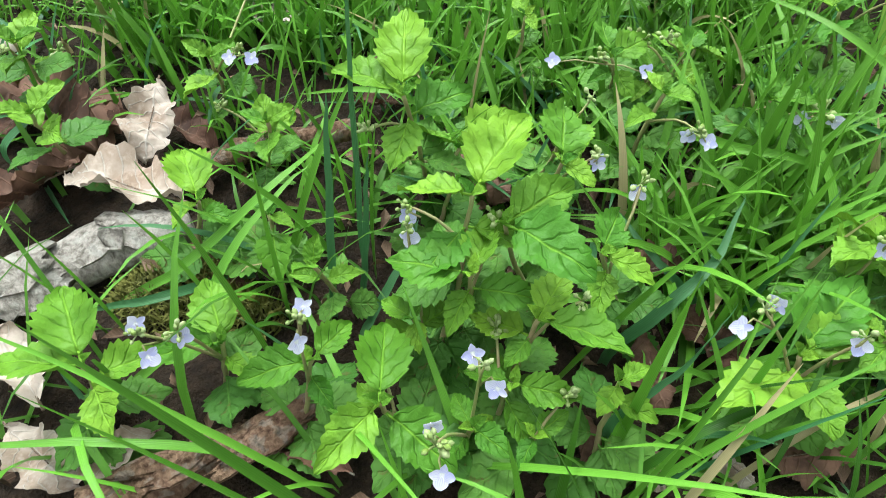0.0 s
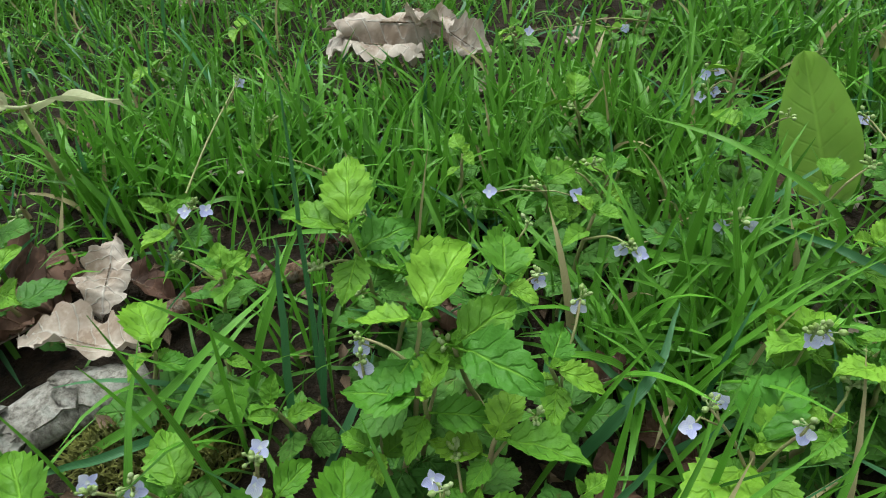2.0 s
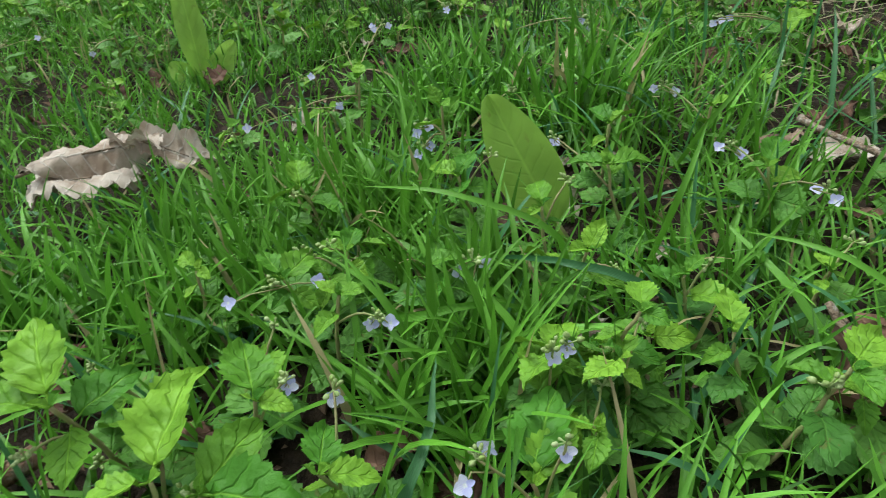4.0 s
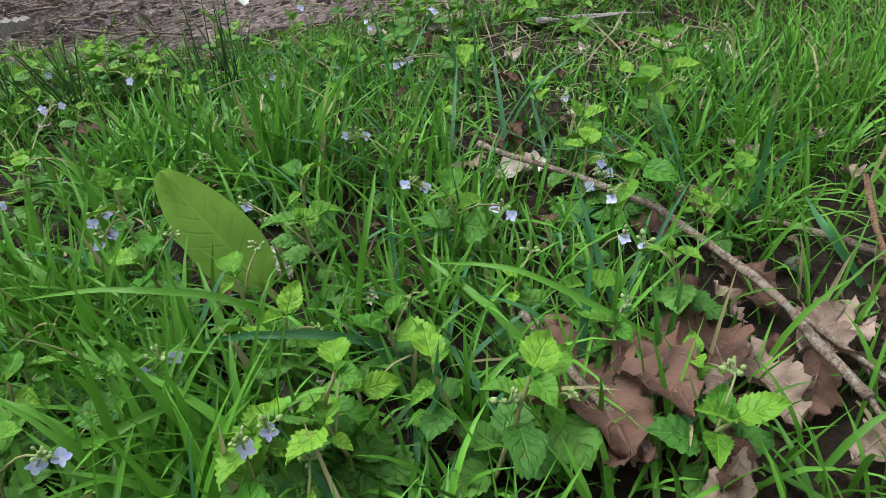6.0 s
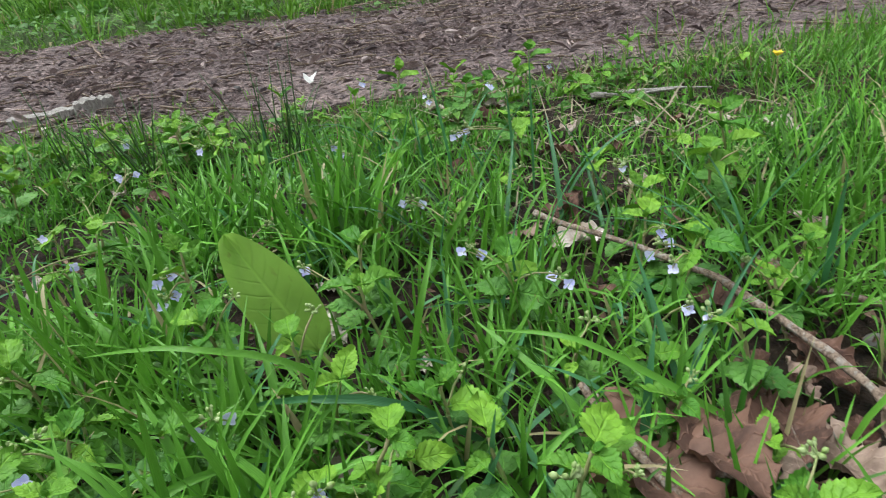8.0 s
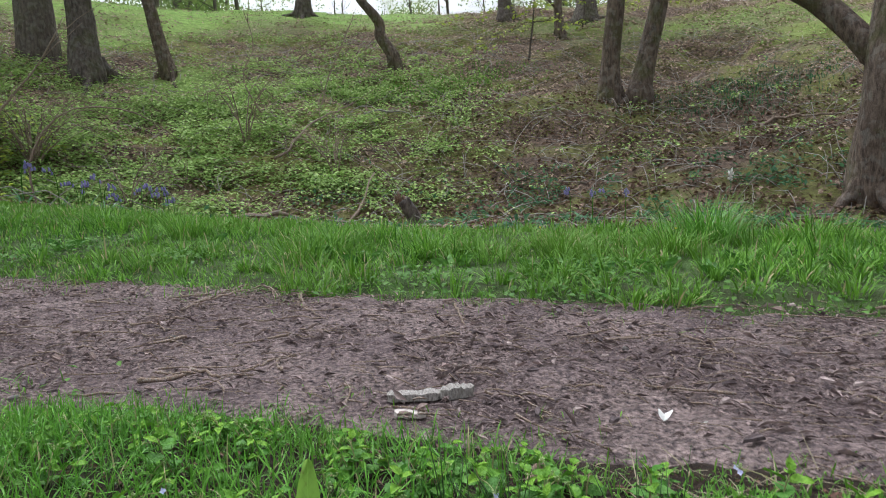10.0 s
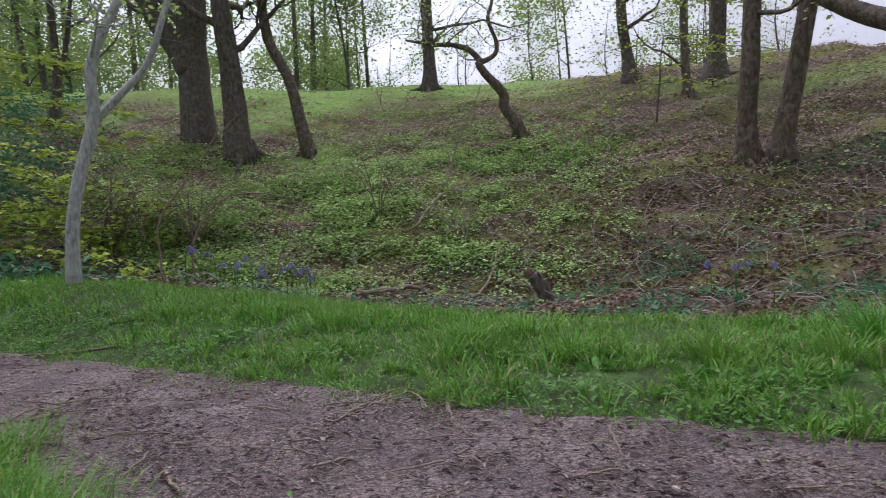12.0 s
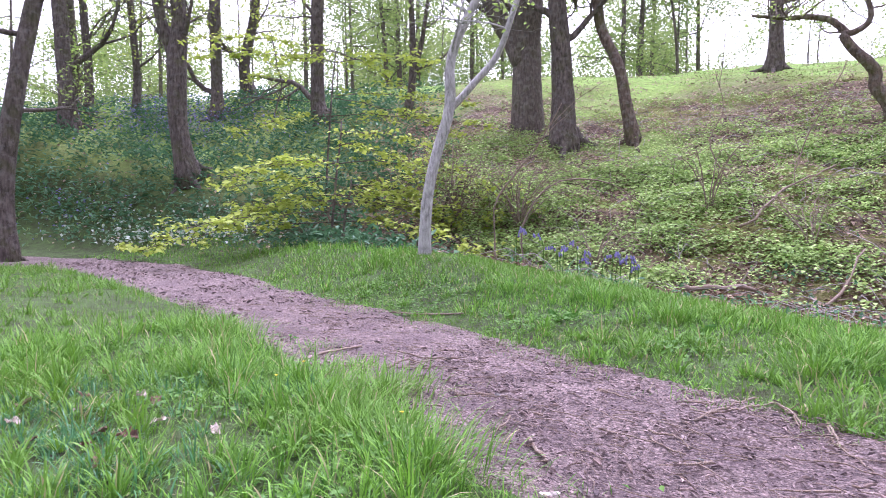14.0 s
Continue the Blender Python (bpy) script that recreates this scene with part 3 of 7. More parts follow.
# fine twigs and dry stems trodden into the path, most of them along it
heap = Heap()
x, y = scatter(5200, (-3.6, 2.2, 0.4, 4.8), on_path)
for k in range(len(x)):
    a, ln = rng.choice([-0.6, 2.54]) + rng.randn() * 0.65, 0.025 + 0.13 * rng.rand() ** 2
    w = np.array((math.cos(a), math.sin(a), 0)) * ln
    p = np.array((x[k], y[k], 0.008 + 0.008 * rng.rand()))
    heap.add(*tube([p, p + w * 0.5 + (rng.randn() * 0.08 * ln, rng.randn() * 0.08 * ln, 0.003), p + w], np.array((1.0, 0.9, 0.5)) * rng.uniform(0.0008, 0.0026), 3))
thing("path_twigs", "fine dry twigs and stems trodden into the path", "twigs", "", "stuff", data=heap.mesh("path_twigs", M_TWIG))


# grasses
def grass(name, label, x, y, length, width, material, seg=4, fold=0.0, lean=0.35, curl=0.9, sink=0.004):
    n = len(x)
    base = on_ground(x, y, -sink)
    ln = length * (0.45 + 0.75 * rng.rand(n)) * (0.4 + 1.2 * vnoise(x, y, 0.3, 71)) * (0.5 + 0.5 * step(0.15, 0.8, np.where(beyond(x, y) > 0, beyond(x, y), 1.0)))
    az = 13.0 * vnoise(x, y, 0.3, 77) + rng.randn(n) * 1.9
    v, q, uv = blades(base, az, np.abs(rng.randn(n)) * lean * 0.6, ln, width * (0.6 + 0.8 * rng.rand(n)), np.abs(rng.randn(n)) * curl, seg, fold)
    return thing(name, label, "grass", "", "stuff", data=mesh_of(name, v, q, None, uv, material))


def clear(x, y):
    """Keeps the camera's own standing place free."""
    return 1 - step(0.08, 0.04, y) * step(0.28, 0.2, np.abs(x - 0.08))


def near_side(x, y):
    return step(-0.05, 0.04, before(x, y) + 0.08 * (vnoise(x, y, 0.1, 49) - 0.5)) * clear(x, y)


def clump(x, y, size, shift, lo=0.4, hi=0.6):
    return step(lo, hi, vnoise(x, y, size, shift))


def along_twigs(x, y):
    """Near the twigs and the pebble that lie open in the grass."""
    near = np.full(np.shape(x), 9.0)
    line = ((0.511, 0.335), (0.514, 0.24), (0.508, 0.172), (0.486, 0.107), (0.466, 0.07), (0.43, 0.02))
    for (ax, ay), (bx, by) in list(zip(line[:-1], line[1:])) + [((0.62, 0.084), (0.49, 0.02)), ((0.555, 0.092), (0.54, 0.06))]:
        f = np.clip(((x - ax) * (bx - ax) + (y - ay) * (by - ay)) / ((bx - ax) ** 2 + (by - ay) ** 2), 0, 1)
        near = np.minimum(near, np.hypot(x - ax - f * (bx - ax), y - ay - f * (by - ay)))
    return step(0.03, 0.012, near)


def matted(x, y):
    """Worn patches towards the path, where the grass lies short and flat."""
    patch = clump(x, y, 0.13, 36, 0.38, 0.55) * step(0.5, 0.62, x) * step(1.05, 0.9, x) * step(0.25, 0.36, y)
    rim = step(0.26, 0.06, before(x, y)) * step(0.3, 0.55, x)
    return np.maximum(patch, 0.9 * rim)


# fine grass among the speedwell, with bare leafy places
def fine_keep(x, y):
    bare = np.maximum(0.5 * step(0.12, 0.05, np.hypot(x - 0.43, y - 0.06)), step(0.14, 0.06, np.hypot(x + 0.15, (y - 0.20) * 1.3)))
    bare = np.maximum(bare, 0.8 * step(0.12, 0.05, np.hypot(x + 0.05, y - 0.09)))
    bare = np.maximum(bare, 1.1 * step(0.085, 0.06, np.hypot(x - 0.06, (y - 0.155) * 0.85)))
    return near_side(x, y) * (1 - 0.85 * bare) * (1 - 0.9 * along_twigs(x, y)) * (0.35 + 0.65 * clump(x, y, 0.16, 31, 0.3, 0.65))


x, y = scatter(16000, (-0.38, 0.95, -0.08, 0.85), fine_keep)
grass("fine_grass", "thin green grass blades growing among the speedwell", x, y, 0.10 * (1 - 0.45 * step(0.22, 0.45, np.hypot(x - 0.12, y - 0.2))) * (1 - 0.5 * matted(x, y)), 0.0040, M_TALL, 5, 0.5, 0.8, 1.1)
x, y = scatter(16000, (-0.75, 1.7, -0.1, 1.5), fine_keep)
grass("fine_grass", "thin green grass blades growing among the speedwell", x, y, 0.055 * (1 - 0.45 * matted(x, y)), 0.0026, M_TALL, 3, 0.5, 1.1, 1.4)


x, y = scatter(15000, (-0.6, 0.75, 0.55, 1.5), lambda x, y: near_side(x, y) * step(0.5, 0.25, before(x, y)) * (0.5 + 0.5 * clump(x, y, 0.12, 35, 0.3, 0.6)))
grass("fine_grass", "thin green grass blades along the edge of the path", x, y, 0.06 * (1 - 0.45 * matted(x, y)), 0.0034, M_TALL, 3, 0.5, 0.9, 1.2)


TALL_TUFTS = ((0.06, 0.41, 0.11), (0.33, 0.57, 0.09), (0.21, 0.24, 0.05), (0.40, 0.46, 0.06), (0.22, 0.30, 0.05), (0.17, 0.43, 0.09), (-0.06, 0.42, 0.08), (-0.16, 0.40, 0.08), (0.17, 0.22, 0.05))
LOW_TUFTS = ((0.88, 0.20, 0.22), (1.0, 0.45, 0.2), (-0.15, 0.62, 0.16), (0.33, 0.62, 0.10), (-0.4, 0.8, 0.25), (0.6, 0.55, 0.1), (1.25, 0.25, 0.25), (0.02, 0.75, 0.13))


def tuft_keep(x, y, places):
    tufts = np.zeros_like(x)
    for cx, cy, r in places:
        tufts = np.maximum(tufts, step(r, r * 0.45, np.hypot(x - cx, y - cy)))
    return tufts * near_side(x, y) * (1 - 0.9 * along_twigs(x, y))


x, y = scatter(11000, (-0.3, 0.6, 0.12, 0.66), lambda x, y: tuft_keep(x, y, TALL_TUFTS))
grass("tufted_grass", "lush tufts of bright green grass beside the path", x, y, 0.125, 0.0060, M_TALL, 7, 0.5, 0.75, 1.1)
x, y = scatter(22000, (-0.75, 1.6, 0.1, 1.3), lambda x, y: tuft_keep(x, y, LOW_TUFTS))
grass("tufted_grass", "short fine green grass beside the path", x, y, 0.06 * (1 - 0.4 * matted(x, y)), 0.0030, M_TALL, 4, 0.5, 0.9, 1.2)
x, y = scatter(900, (-0.4, 0.6, 0.10, 0.7), lambda x, y: fine_keep(x, y))
grass("broad_grass", "long broad blue-green grass blades arching over the litter", x, y, 0.11, 0.0048, M_BROAD, 9, 0.45, 1.5, 1.2)


# withered blades lying flat where the grass is worn
x, y = scatter(650, (0.4, 1.2, 0.2, 0.95), lambda x, y: near_side(x, y) * (0.08 + 0.92 * matted(x, y)))
n = len(x)
v, q, uv = blades(on_ground(x, y, 0.004 + 0.012 * rng.rand(n)), rng.rand(n) * 6.3, 1.35 + 0.15 * rng.randn(n), 0.03 + 0.06 * rng.rand(n), 0.0018 + 0.002 * rng.rand(n), 0.2 * rng.rand(n), 4)
thing("dry_grass", "withered straw-coloured grass blades lying flat", "grass", "", "stuff", data=mesh_of("dry_grass", v, q, None, uv, M_STRAW))


# turf on both sides further along the path
def turf_near(x, y):
    return near_side(x, y) * (0.35 + 0.65 * clump(x, y, 0.35, 41, 0.3, 0.6)) * (1 - 0.8 * step(0.7, 0.45, np.hypot(x - 0.3, y - 0.45)))


def turf_left(x, y):
    return near_side(x, y) * (0.3 + 0.7 * clump(x, y, 0.3, 43, 0.3, 0.55))


def tufts_of(name, label, n, box, keep, count, tall, width, material, wide=0.035, seg=5):
    """Grass in tufts: blades that fan out from many middles, each tuft of its own height."""
    cx, cy = scatter(n, box, keep)
    m = rng.randint(count // 2, count + 1, len(cx))
    k = np.repeat(np.arange(len(cx)), m)
    size = (0.45 + 0.8 * rng.rand(len(cx)))[k]
    a, d = rng.rand(len(k)) * 6.3, np.sqrt(rng.rand(len(k)))
    x, y = cx[k] + np.cos(a) * d * wide * size, cy[k] + np.sin(a) * d * wide * size
    out = a + rng.randn(len(k)) * 0.5 + 0.3 * rng.randn(len(cx))[k]
    lean = 0.05 + 0.55 * d + 0.12 * rng.randn(len(k))
    ln = tall * size * (1.05 - 0.45 * d) * (0.6 + 0.5 * rng.rand(len(k)))
    v, q, uv = blades(on_ground(x, y, -0.004), out, lean, ln, width * (0.55 + 0.8 * rng.rand(len(k))), 0.25 + 0.8 * np.abs(rng.randn(len(k))), seg)
    return thing(name, label, "grass", "", "stuff", data=mesh_of(name, v, q, None, uv, material))


x, y = scatter(34000, (-2.9, -0.3, 0.5, 3.6), turf_left)
grass("turf", "short green turf beside the path", x, y, 0.055, 0.0048, M_TURF, 2, 0.0, 1.0, 1.3)
tufts_of("turf_tufts", "bright green tufts of long grass beside the path", 1500, (-3.2, -0.4, 0.8, 3.7), lambda x, y: near_side(x, y) * (0.08 + 0.92 * clump(x, y, 0.42, 44, 0.42, 0.62)) * (1 - 0.75 * step(0.75, 0.3, np.hypot(x + 1.9, y - 1.55))), 44, 0.17, 0.0062, M_TURF, 0.035, 4)
tufts_of("low_grass", "low blue-green grass in the leafy part of the turf", 260, (-2.9, -1.0, 0.8, 2.3), lambda x, y: near_side(x, y) * step(0.85, 0.4, np.hypot(x + 1.9, y - 1.55)), 26, 0.11, 0.006, M_BROAD, 0.05, 4)
x, y = scatter(46000, (-8.5, -1.9, 0.5, 5.8), turf_left)
grass("turf", "short green turf beside the path", x, y, 0.07, 0.009, M_TURF, 1, 0.0, 0.9, 1.1)
tufts_of("turf_tufts", "bright green tufts of long grass beside the path", 1300, (-8.5, -2.9, 1.5, 5.8), lambda x, y: near_side(x, y) * (0.08 + 0.92 * clump(x, y, 0.6, 46, 0.42, 0.62)), 26, 0.15, 0.009, M_TURF, 0.05, 3)
x, y = scatter(17000, (0.6, 3.0, -1.2, 1.0), turf_near)
grass("turf", "bright green turf beside the path, long in places", x, y, 0.07 * (1 - 0.45 * matted(x, y)), 0.0040, M_TURF, 4, 0.0, 1.1, 1.3)


def turf_verge(x, y):
    v = beyond(x, y)
    return step(-0.08, 0.04, v + 0.1 * (vnoise(x, y, 0.12, 48) - 0.5)) * step(2.4, 1.6, v) * (0.45 + 0.55 * clump(x, y, 0.4, 47, 0.25, 0.5))


x, y = scatter(64000, (-3.2, 3.6, 0.8, 6.0), turf_verge)
grass("verge_grass", "short fresh green grass on the verge across the path", x, y, 0.07, 0.0075, M_TURF, 2, 0.0, 1.0, 1.2)
x, y = scatter(40000, (-4.6, 0.6, 2.8, 6.4), turf_verge)
grass("verge_grass", "thick fresh green grass on the verge across the path", x, y, 0.06, 0.0075, M_TURF, 2, 0.0, 1.0, 1.2)


def verge_tufts(x, y):
    v = beyond(x, y)
    return step(-0.04, 0.2, v + 0.35 * (vnoise(x, y, 0.3, 58) - 0.5)) * step(1.9, 1.3, v) * (0.12 + 0.88 * clump(x, y, 0.38, 59, 0.42, 0.62)) * (0.35 + 0.65 * step(-1.6, -0.6, x))


tufts_of("verge_tufts", "bright green tufts of long grass on the verge", 5200, (-3.4, 3.8, 0.6, 6.0), verge_tufts, 40, 0.13, 0.0075, M_TURF, 0.05, 4)
x, y = scatter(24000, (-9.5, -3.0, 3.8, 9.0), turf_verge)
grass("verge_grass", "thick fresh green grass on the verge across the path", x, y, 0.11, 0.010, M_TURF, 2, 0.0, 0.9, 1.0)
x, y = scatter(9000, (3.4, 8.0, -4.0, 3.5), turf_verge)
grass("verge_grass", "thick fresh green grass on the verge across the path", x, y, 0.13, 0.009, M_TURF, 2, 0.0, 0.5, 0.8)


# rougher grass further off, behind and beside the clearing
x, y = scatter(26000, (-7.0, 6.0, -6.0, 2.5), lambda x, y: near_side(x, y) * np.maximum(step(1.0, 1.6, np.abs(x - 0.2)), step(0.05, -0.3, y)) * (0.25 + 0.75 * clump(x, y, 0.5, 45, 0.3, 0.6)) * (1 - 0.9 * step(0.6, 1.2, y) * step(-3.0, -2.6, x)))
grass("turf", "rough green turf around the clearing", x, y, 0.09, 0.011, M_TURF, 1, 0.0, 0.9, 1.1)


def shade_grass_keep(x, y):
    """Thins out unevenly away from the trodden place."""
    d = np.hypot((x - 0.25) / 1.5, (y + 0.5) / 1.0) + 0.9 * (vnoise(x, y, 0.45, 92) - 0.5)
    return near_side(x, y) * step(-0.14, -0.24, y) * step(1.25, 0.35, d)


# unseen tall grass behind the camera, added to hold skylight off the foreground
tufts_of("shade_grass", "unseen long grass behind the view, added to shade the foreground", 900, (-2.4, 2.8, -2.2, -0.1), shade_grass_keep, 34, 0.30, 0.007, M_TURF, 0.06, 4)


# short ragged grass creeping onto the rims of the path
def rim_keep(x, y):
    v = np.abs(beyond(x, y))
    w = np.abs(before(x, y))
    return np.maximum(step(0.36, 0.06, v), step(0.20, 0.04, w)) * clump(x, y, 0.16, 81, 0.3, 0.52) * clear(x, y)


x, y = scatter(64000, (-4.2, 3.4, 0.0, 5.4), rim_keep)
grass("rim_grass", "short ragged grass creeping onto the edges of the path", x, y, 0.05, 0.0032, M_TURF, 3, 0.0, 1.2, 1.3, -0.006)
x, y = scatter(52000, (-3.2, 3.2, 0.4, 5.6), lambda x, y: np.maximum(step(0.5, 0.1, np.abs(beyond(x, y) - 0.25)), 0.7 * step(0.6, 0.2, np.abs(before(x, y) - 0.3)) * step(-0.2, -0.6, x)) * clump(x, y, 0.3, 83, 0.38, 0.62))
n = len(x)
v, t, uv = leaflets(on_ground(x, y, 0.015) + np.stack([0 * x, 0 * x, 0.035 * rng.rand(n)], -1), rng.rand(n) * 6.3, rng.randn(n) * 0.3 + 0.15, 0.012 + 0.020 * rng.rand(n), 0.7, rng.randn(n) * 0.3)
thing("small_weeds", "small round green weed leaves low in the turf", "weeds", "", "stuff", data=mesh_of("small_weeds", v, None, t, uv, M_WEED))


# the wooded bank across the path
def bank_box(n, keep, a0=-62, a1=75, r0=5.0, r1=24.0):
    a, r = np.radians(rng.uniform(a0, a1, n)), np.sqrt(rng.uniform(r0 * r0, r1 * r1, n))
    x, y = -np.sin(a) * r, np.cos(a) * r
    k = np.interp(x, [-9, -5, -2], [1.3, 0.7, 0.0])
    ok = rng.rand(n) < keep(x, y) * step(1.6 - k, 2.6 - k, beyond(x, y))
    return x[ok], y[ok]


def bearing(x, y):
    return np.degrees(np.arctan2(-x, y))


def bramble_keep(x, y):
    a, r = bearing(x, y), np.hypot(x, y)
    k = step(-22, -8, a) * step(30, 16, a) * step(15.5, 11, r) + 0.03 * step(-20, -30, a) * step(13, 10, r) + 0.12 * step(-16, -4, a) + 0.02
    return np.clip(k, 0, 1) * (0.05 + 0.95 * step(8.2, 9.2, r + 1.5 * step(0, 12, a))) * step(2.9, 4.2, beyond(x, y) + 0.4 * step(4, 14, a)) * (0.10 + 0.90 * clump(x * 0.5, y * 1.1, 0.42, 51, 0.36, 0.6) * (0.4 + 0.6 * clump(x, y, 0.17, 52, 0.35, 0.6))) * (1 - 0.97 * lawn_share(x, y)) * (1 - 0.8 * step(20, 30, a))


def tiers(n, keep, a0, a1, r0, r1, count, reach, low, high, small, large):
    """Sprays of leaflets: each spray spreads flat from its middle, at its own height over the slope."""
    cx, cy = bank_box(n, keep, a0, a1, r0, r1)
    k = np.repeat(np.arange(len(cx)), rng.randint(count // 2, count + 1, len(cx)))
    a, d = rng.rand(len(k)) * 6.3, reach * np.sqrt(rng.rand(len(k))) * (0.5 + 0.8 * rng.rand(len(cx)))[k]
    x, y = cx[k] + np.cos(a) * d, cy[k] + np.sin(a) * d
    top = (height(cx, cy) + low + (high - low) * rng.rand(len(cx)) ** 1.6)[k]
    slope = 0.25 * ((x - cx[k]) * cx[k] + (y - cy[k]) * cy[k]) / np.hypot(cx[k], cy[k])
    z = np.maximum(top + slope - 0.25 * d + 0.02 * rng.randn(len(k)), height(x, y) + 0.01)
    return leaflets(np.stack([x, y, z], -1), a + 0.5 * rng.randn(len(k)), -0.15 + 0.2 * rng.randn(len(k)), small + (large - small) * rng.rand(len(k)), 0.72, 0.3 * rng.randn(len(k)))


v, t, uv = tiers(108000, bramble_keep, -50, 36, 5.0, 17.0, 10, 0.13, 0.03, 0.22, 0.03, 0.068)
thing("brambles", "low bramble and herb leaves covering the leafy bank", "brambles", "", "stuff", data=mesh_of("brambles", v, None, t, uv, M_BRAMBLE))

# pale leaves thinned low on the right to put tree shade there
x, y = bank_box(140000, lambda x, y: (1 - 0.92 * lawn_share(x, y)) * (0.3 + 0.7 * clump(x, y, 0.8, 53, 0.35, 0.6)) * (0.2 + 0.8 * step(8.5, 11.5, np.hypot(x, y))) * (1 - 0.65 * step(-8, -20, bearing(x, y)) * step(13.5, 11, np.hypot(x, y))) * (1 - 0.7 * step(22, 34, bearing(x, y))), -62, 60, 5.0, 21.0)
n = len(x)
at = on_ground(x, y, 0.01) + np.stack([0 * x, 0 * x, 0.04 * rng.rand(n)], -1)
az, uphill = rng.rand(n) * 6.3, np.arctan2(y, x)
v, t, uv = leaflets(at, az, 0.35 * np.cos(az - uphill) + rng.randn(n) * 0.25, 0.035 + 0.06 * rng.rand(n), 0.6, 0.35 * np.cos(az + math.pi / 2 - uphill) + rng.randn(n) * 0.35, 0.5)
thing("leaf_litter", "dry pinkish-brown fallen leaves on the bank", "leaf litter", "", "stuff", data=mesh_of("leaf_litter", v, None, t, uv, M_BANK_LITTER))

x, y = bank_box(62000, lambda x, y: step(20, 32, bearing(x, y)) * (0.35 + 0.65 * clump(x, y, 0.7, 57, 0.3, 0.6)), 18, 75, 7.0, 20.0)
n = len(x)
at = on_ground(x, y, 0.0) + np.stack([0 * x, 0 * x, 0.03 + 0.25 * rng.rand(n)], -1)
v, t, uv = leaflets(at, rng.rand(n) * 6.3, rng.randn(n) * 0.4 + 0.3, 0.07 + 0.10 * rng.rand(n), 0.4, rng.randn(n) * 0.4)
thing("bank_herbs", "dark green leaves of bluebells and ivy on the shady bank", "undergrowth", "", "stuff", data=mesh_of("bank_herbs", v, None, t, uv, M_IVY))

x, y = bank_box(60000, lambda x, y: lawn_share(x, y), -62, 75, 10.0, 30.0)
n = len(x)
v, q, uv = blades(on_ground(x, y), rng.rand(n) * 6.3, np.abs(rng.randn(n)) * 0.3, 0.05 + 0.05 * rng.rand(n), 0.018 + 0.016 * rng.rand(n), np.abs(rng.randn(n)) * 0.8, 1)
thing("hilltop_grass", "short pale green grass on the brow of the bank", "grass", "", "stuff", data=mesh_of("hilltop_grass", v, q, None, uv, M_LAWN))


def flower_drift(name, label, category, n, cx, cy, rx, ry, low, high, size, material):
    x, y = cx + rng.randn(n) * rx, cy + rng.randn(n) * ry
    at = on_ground(x, y) + np.stack([0 * x, 0 * x, low + (high - low) * rng.rand(n)], -1)
    v, t, uv = leaflets(at, rng.rand(n) * 6.3, rng.randn(n) * 0.8, size * (0.6 + 0.8 * rng.rand(n)), 0.7, rng.randn(n))
    return thing(name, label, category, "", "stuff", data=mesh_of(name, v, None, t, uv, material))


flower_drift("bluebells", "blue bluebell drift on the shady brow of the bank", "bluebells", 2600, -12.6, 12.8, 1.3, 0.8, 0.12, 0.3, 0.045, M_BLUEBELL)
flower_drift("bluebells", "blue bluebells at the foot of the dark bank", "bluebells", 90, -11.6, 8.9, 0.6, 0.4, 0.1, 0.3, 0.05, M_BLUEBELL)
# pale leaflets stand in for highlights on the garlic leaves
flower_drift("wild_garlic", "whitish wild garlic leaves at the foot of the bank, sheen painted in", "wild garlic", 380, -8.9, 8.6, 0.9, 0.35, 0.12, 0.28, 0.06, M_GARLIC)
flower_drift("wild_garlic", "whitish wild garlic leaves at the foot of the bank, sheen painted in", "wild garlic", 240, -7.6, 8.9, 0.7, 0.35, 0.12, 0.28, 0.06, M_GARLIC)


# trees
def limb_tree(heap, tips, start, way, length, radius, depth, r, droop=0.0):
    """A limb that wanders, thins and forks; adds its wood to the heap and the ends of its twigs to tips."""
    n = 3 + 2 * depth
    p, d = np.array(start, float), np.array(way, float)
    line = [p.copy()]
    for k in range(n):
        d = d + r.randn(3) * (0.22 if depth else 0.3) + np.array((0, 0, 0.06 - droop))
        d /= np.linalg.norm(d)
        p = p + d * length / n
        line.append(p.copy())
    line = np.array(line)
    rad = radius * np.linspace(1, 0.35, n + 1)
    v, q, t = tube(line, rad, 7 if depth > 1 else 3, 0.06 if depth > 1 else 0, 0, depth > 1)
    heap.add(v, q, t)
    if depth == 0:
        tips.extend(line[1:])
        return
    for k in range(2 + depth + r.randint(2)):
        i = r.randint(n // 3, n + 1)
        out = r.randn(3)
        out -= out.dot(d) * d
        out /= np.linalg.norm(out)
        way2 = (line[min(i + 1, n)] - line[i - 1]) / (np.linalg.norm(line[min(i + 1, n)] - line[i - 1]) + 1e-9) * 0.7 + out * 0.8
        limb_tree(heap, tips, line[i], way2 / np.linalg.norm(way2), length * r.uniform(0.45, 0.7), rad[i] * 0.6, depth - 1, r, droop)
    limb_tree(heap, tips, line[-1], d, length * 0.55, rad[-1] * 0.9, depth - 1, r, droop)


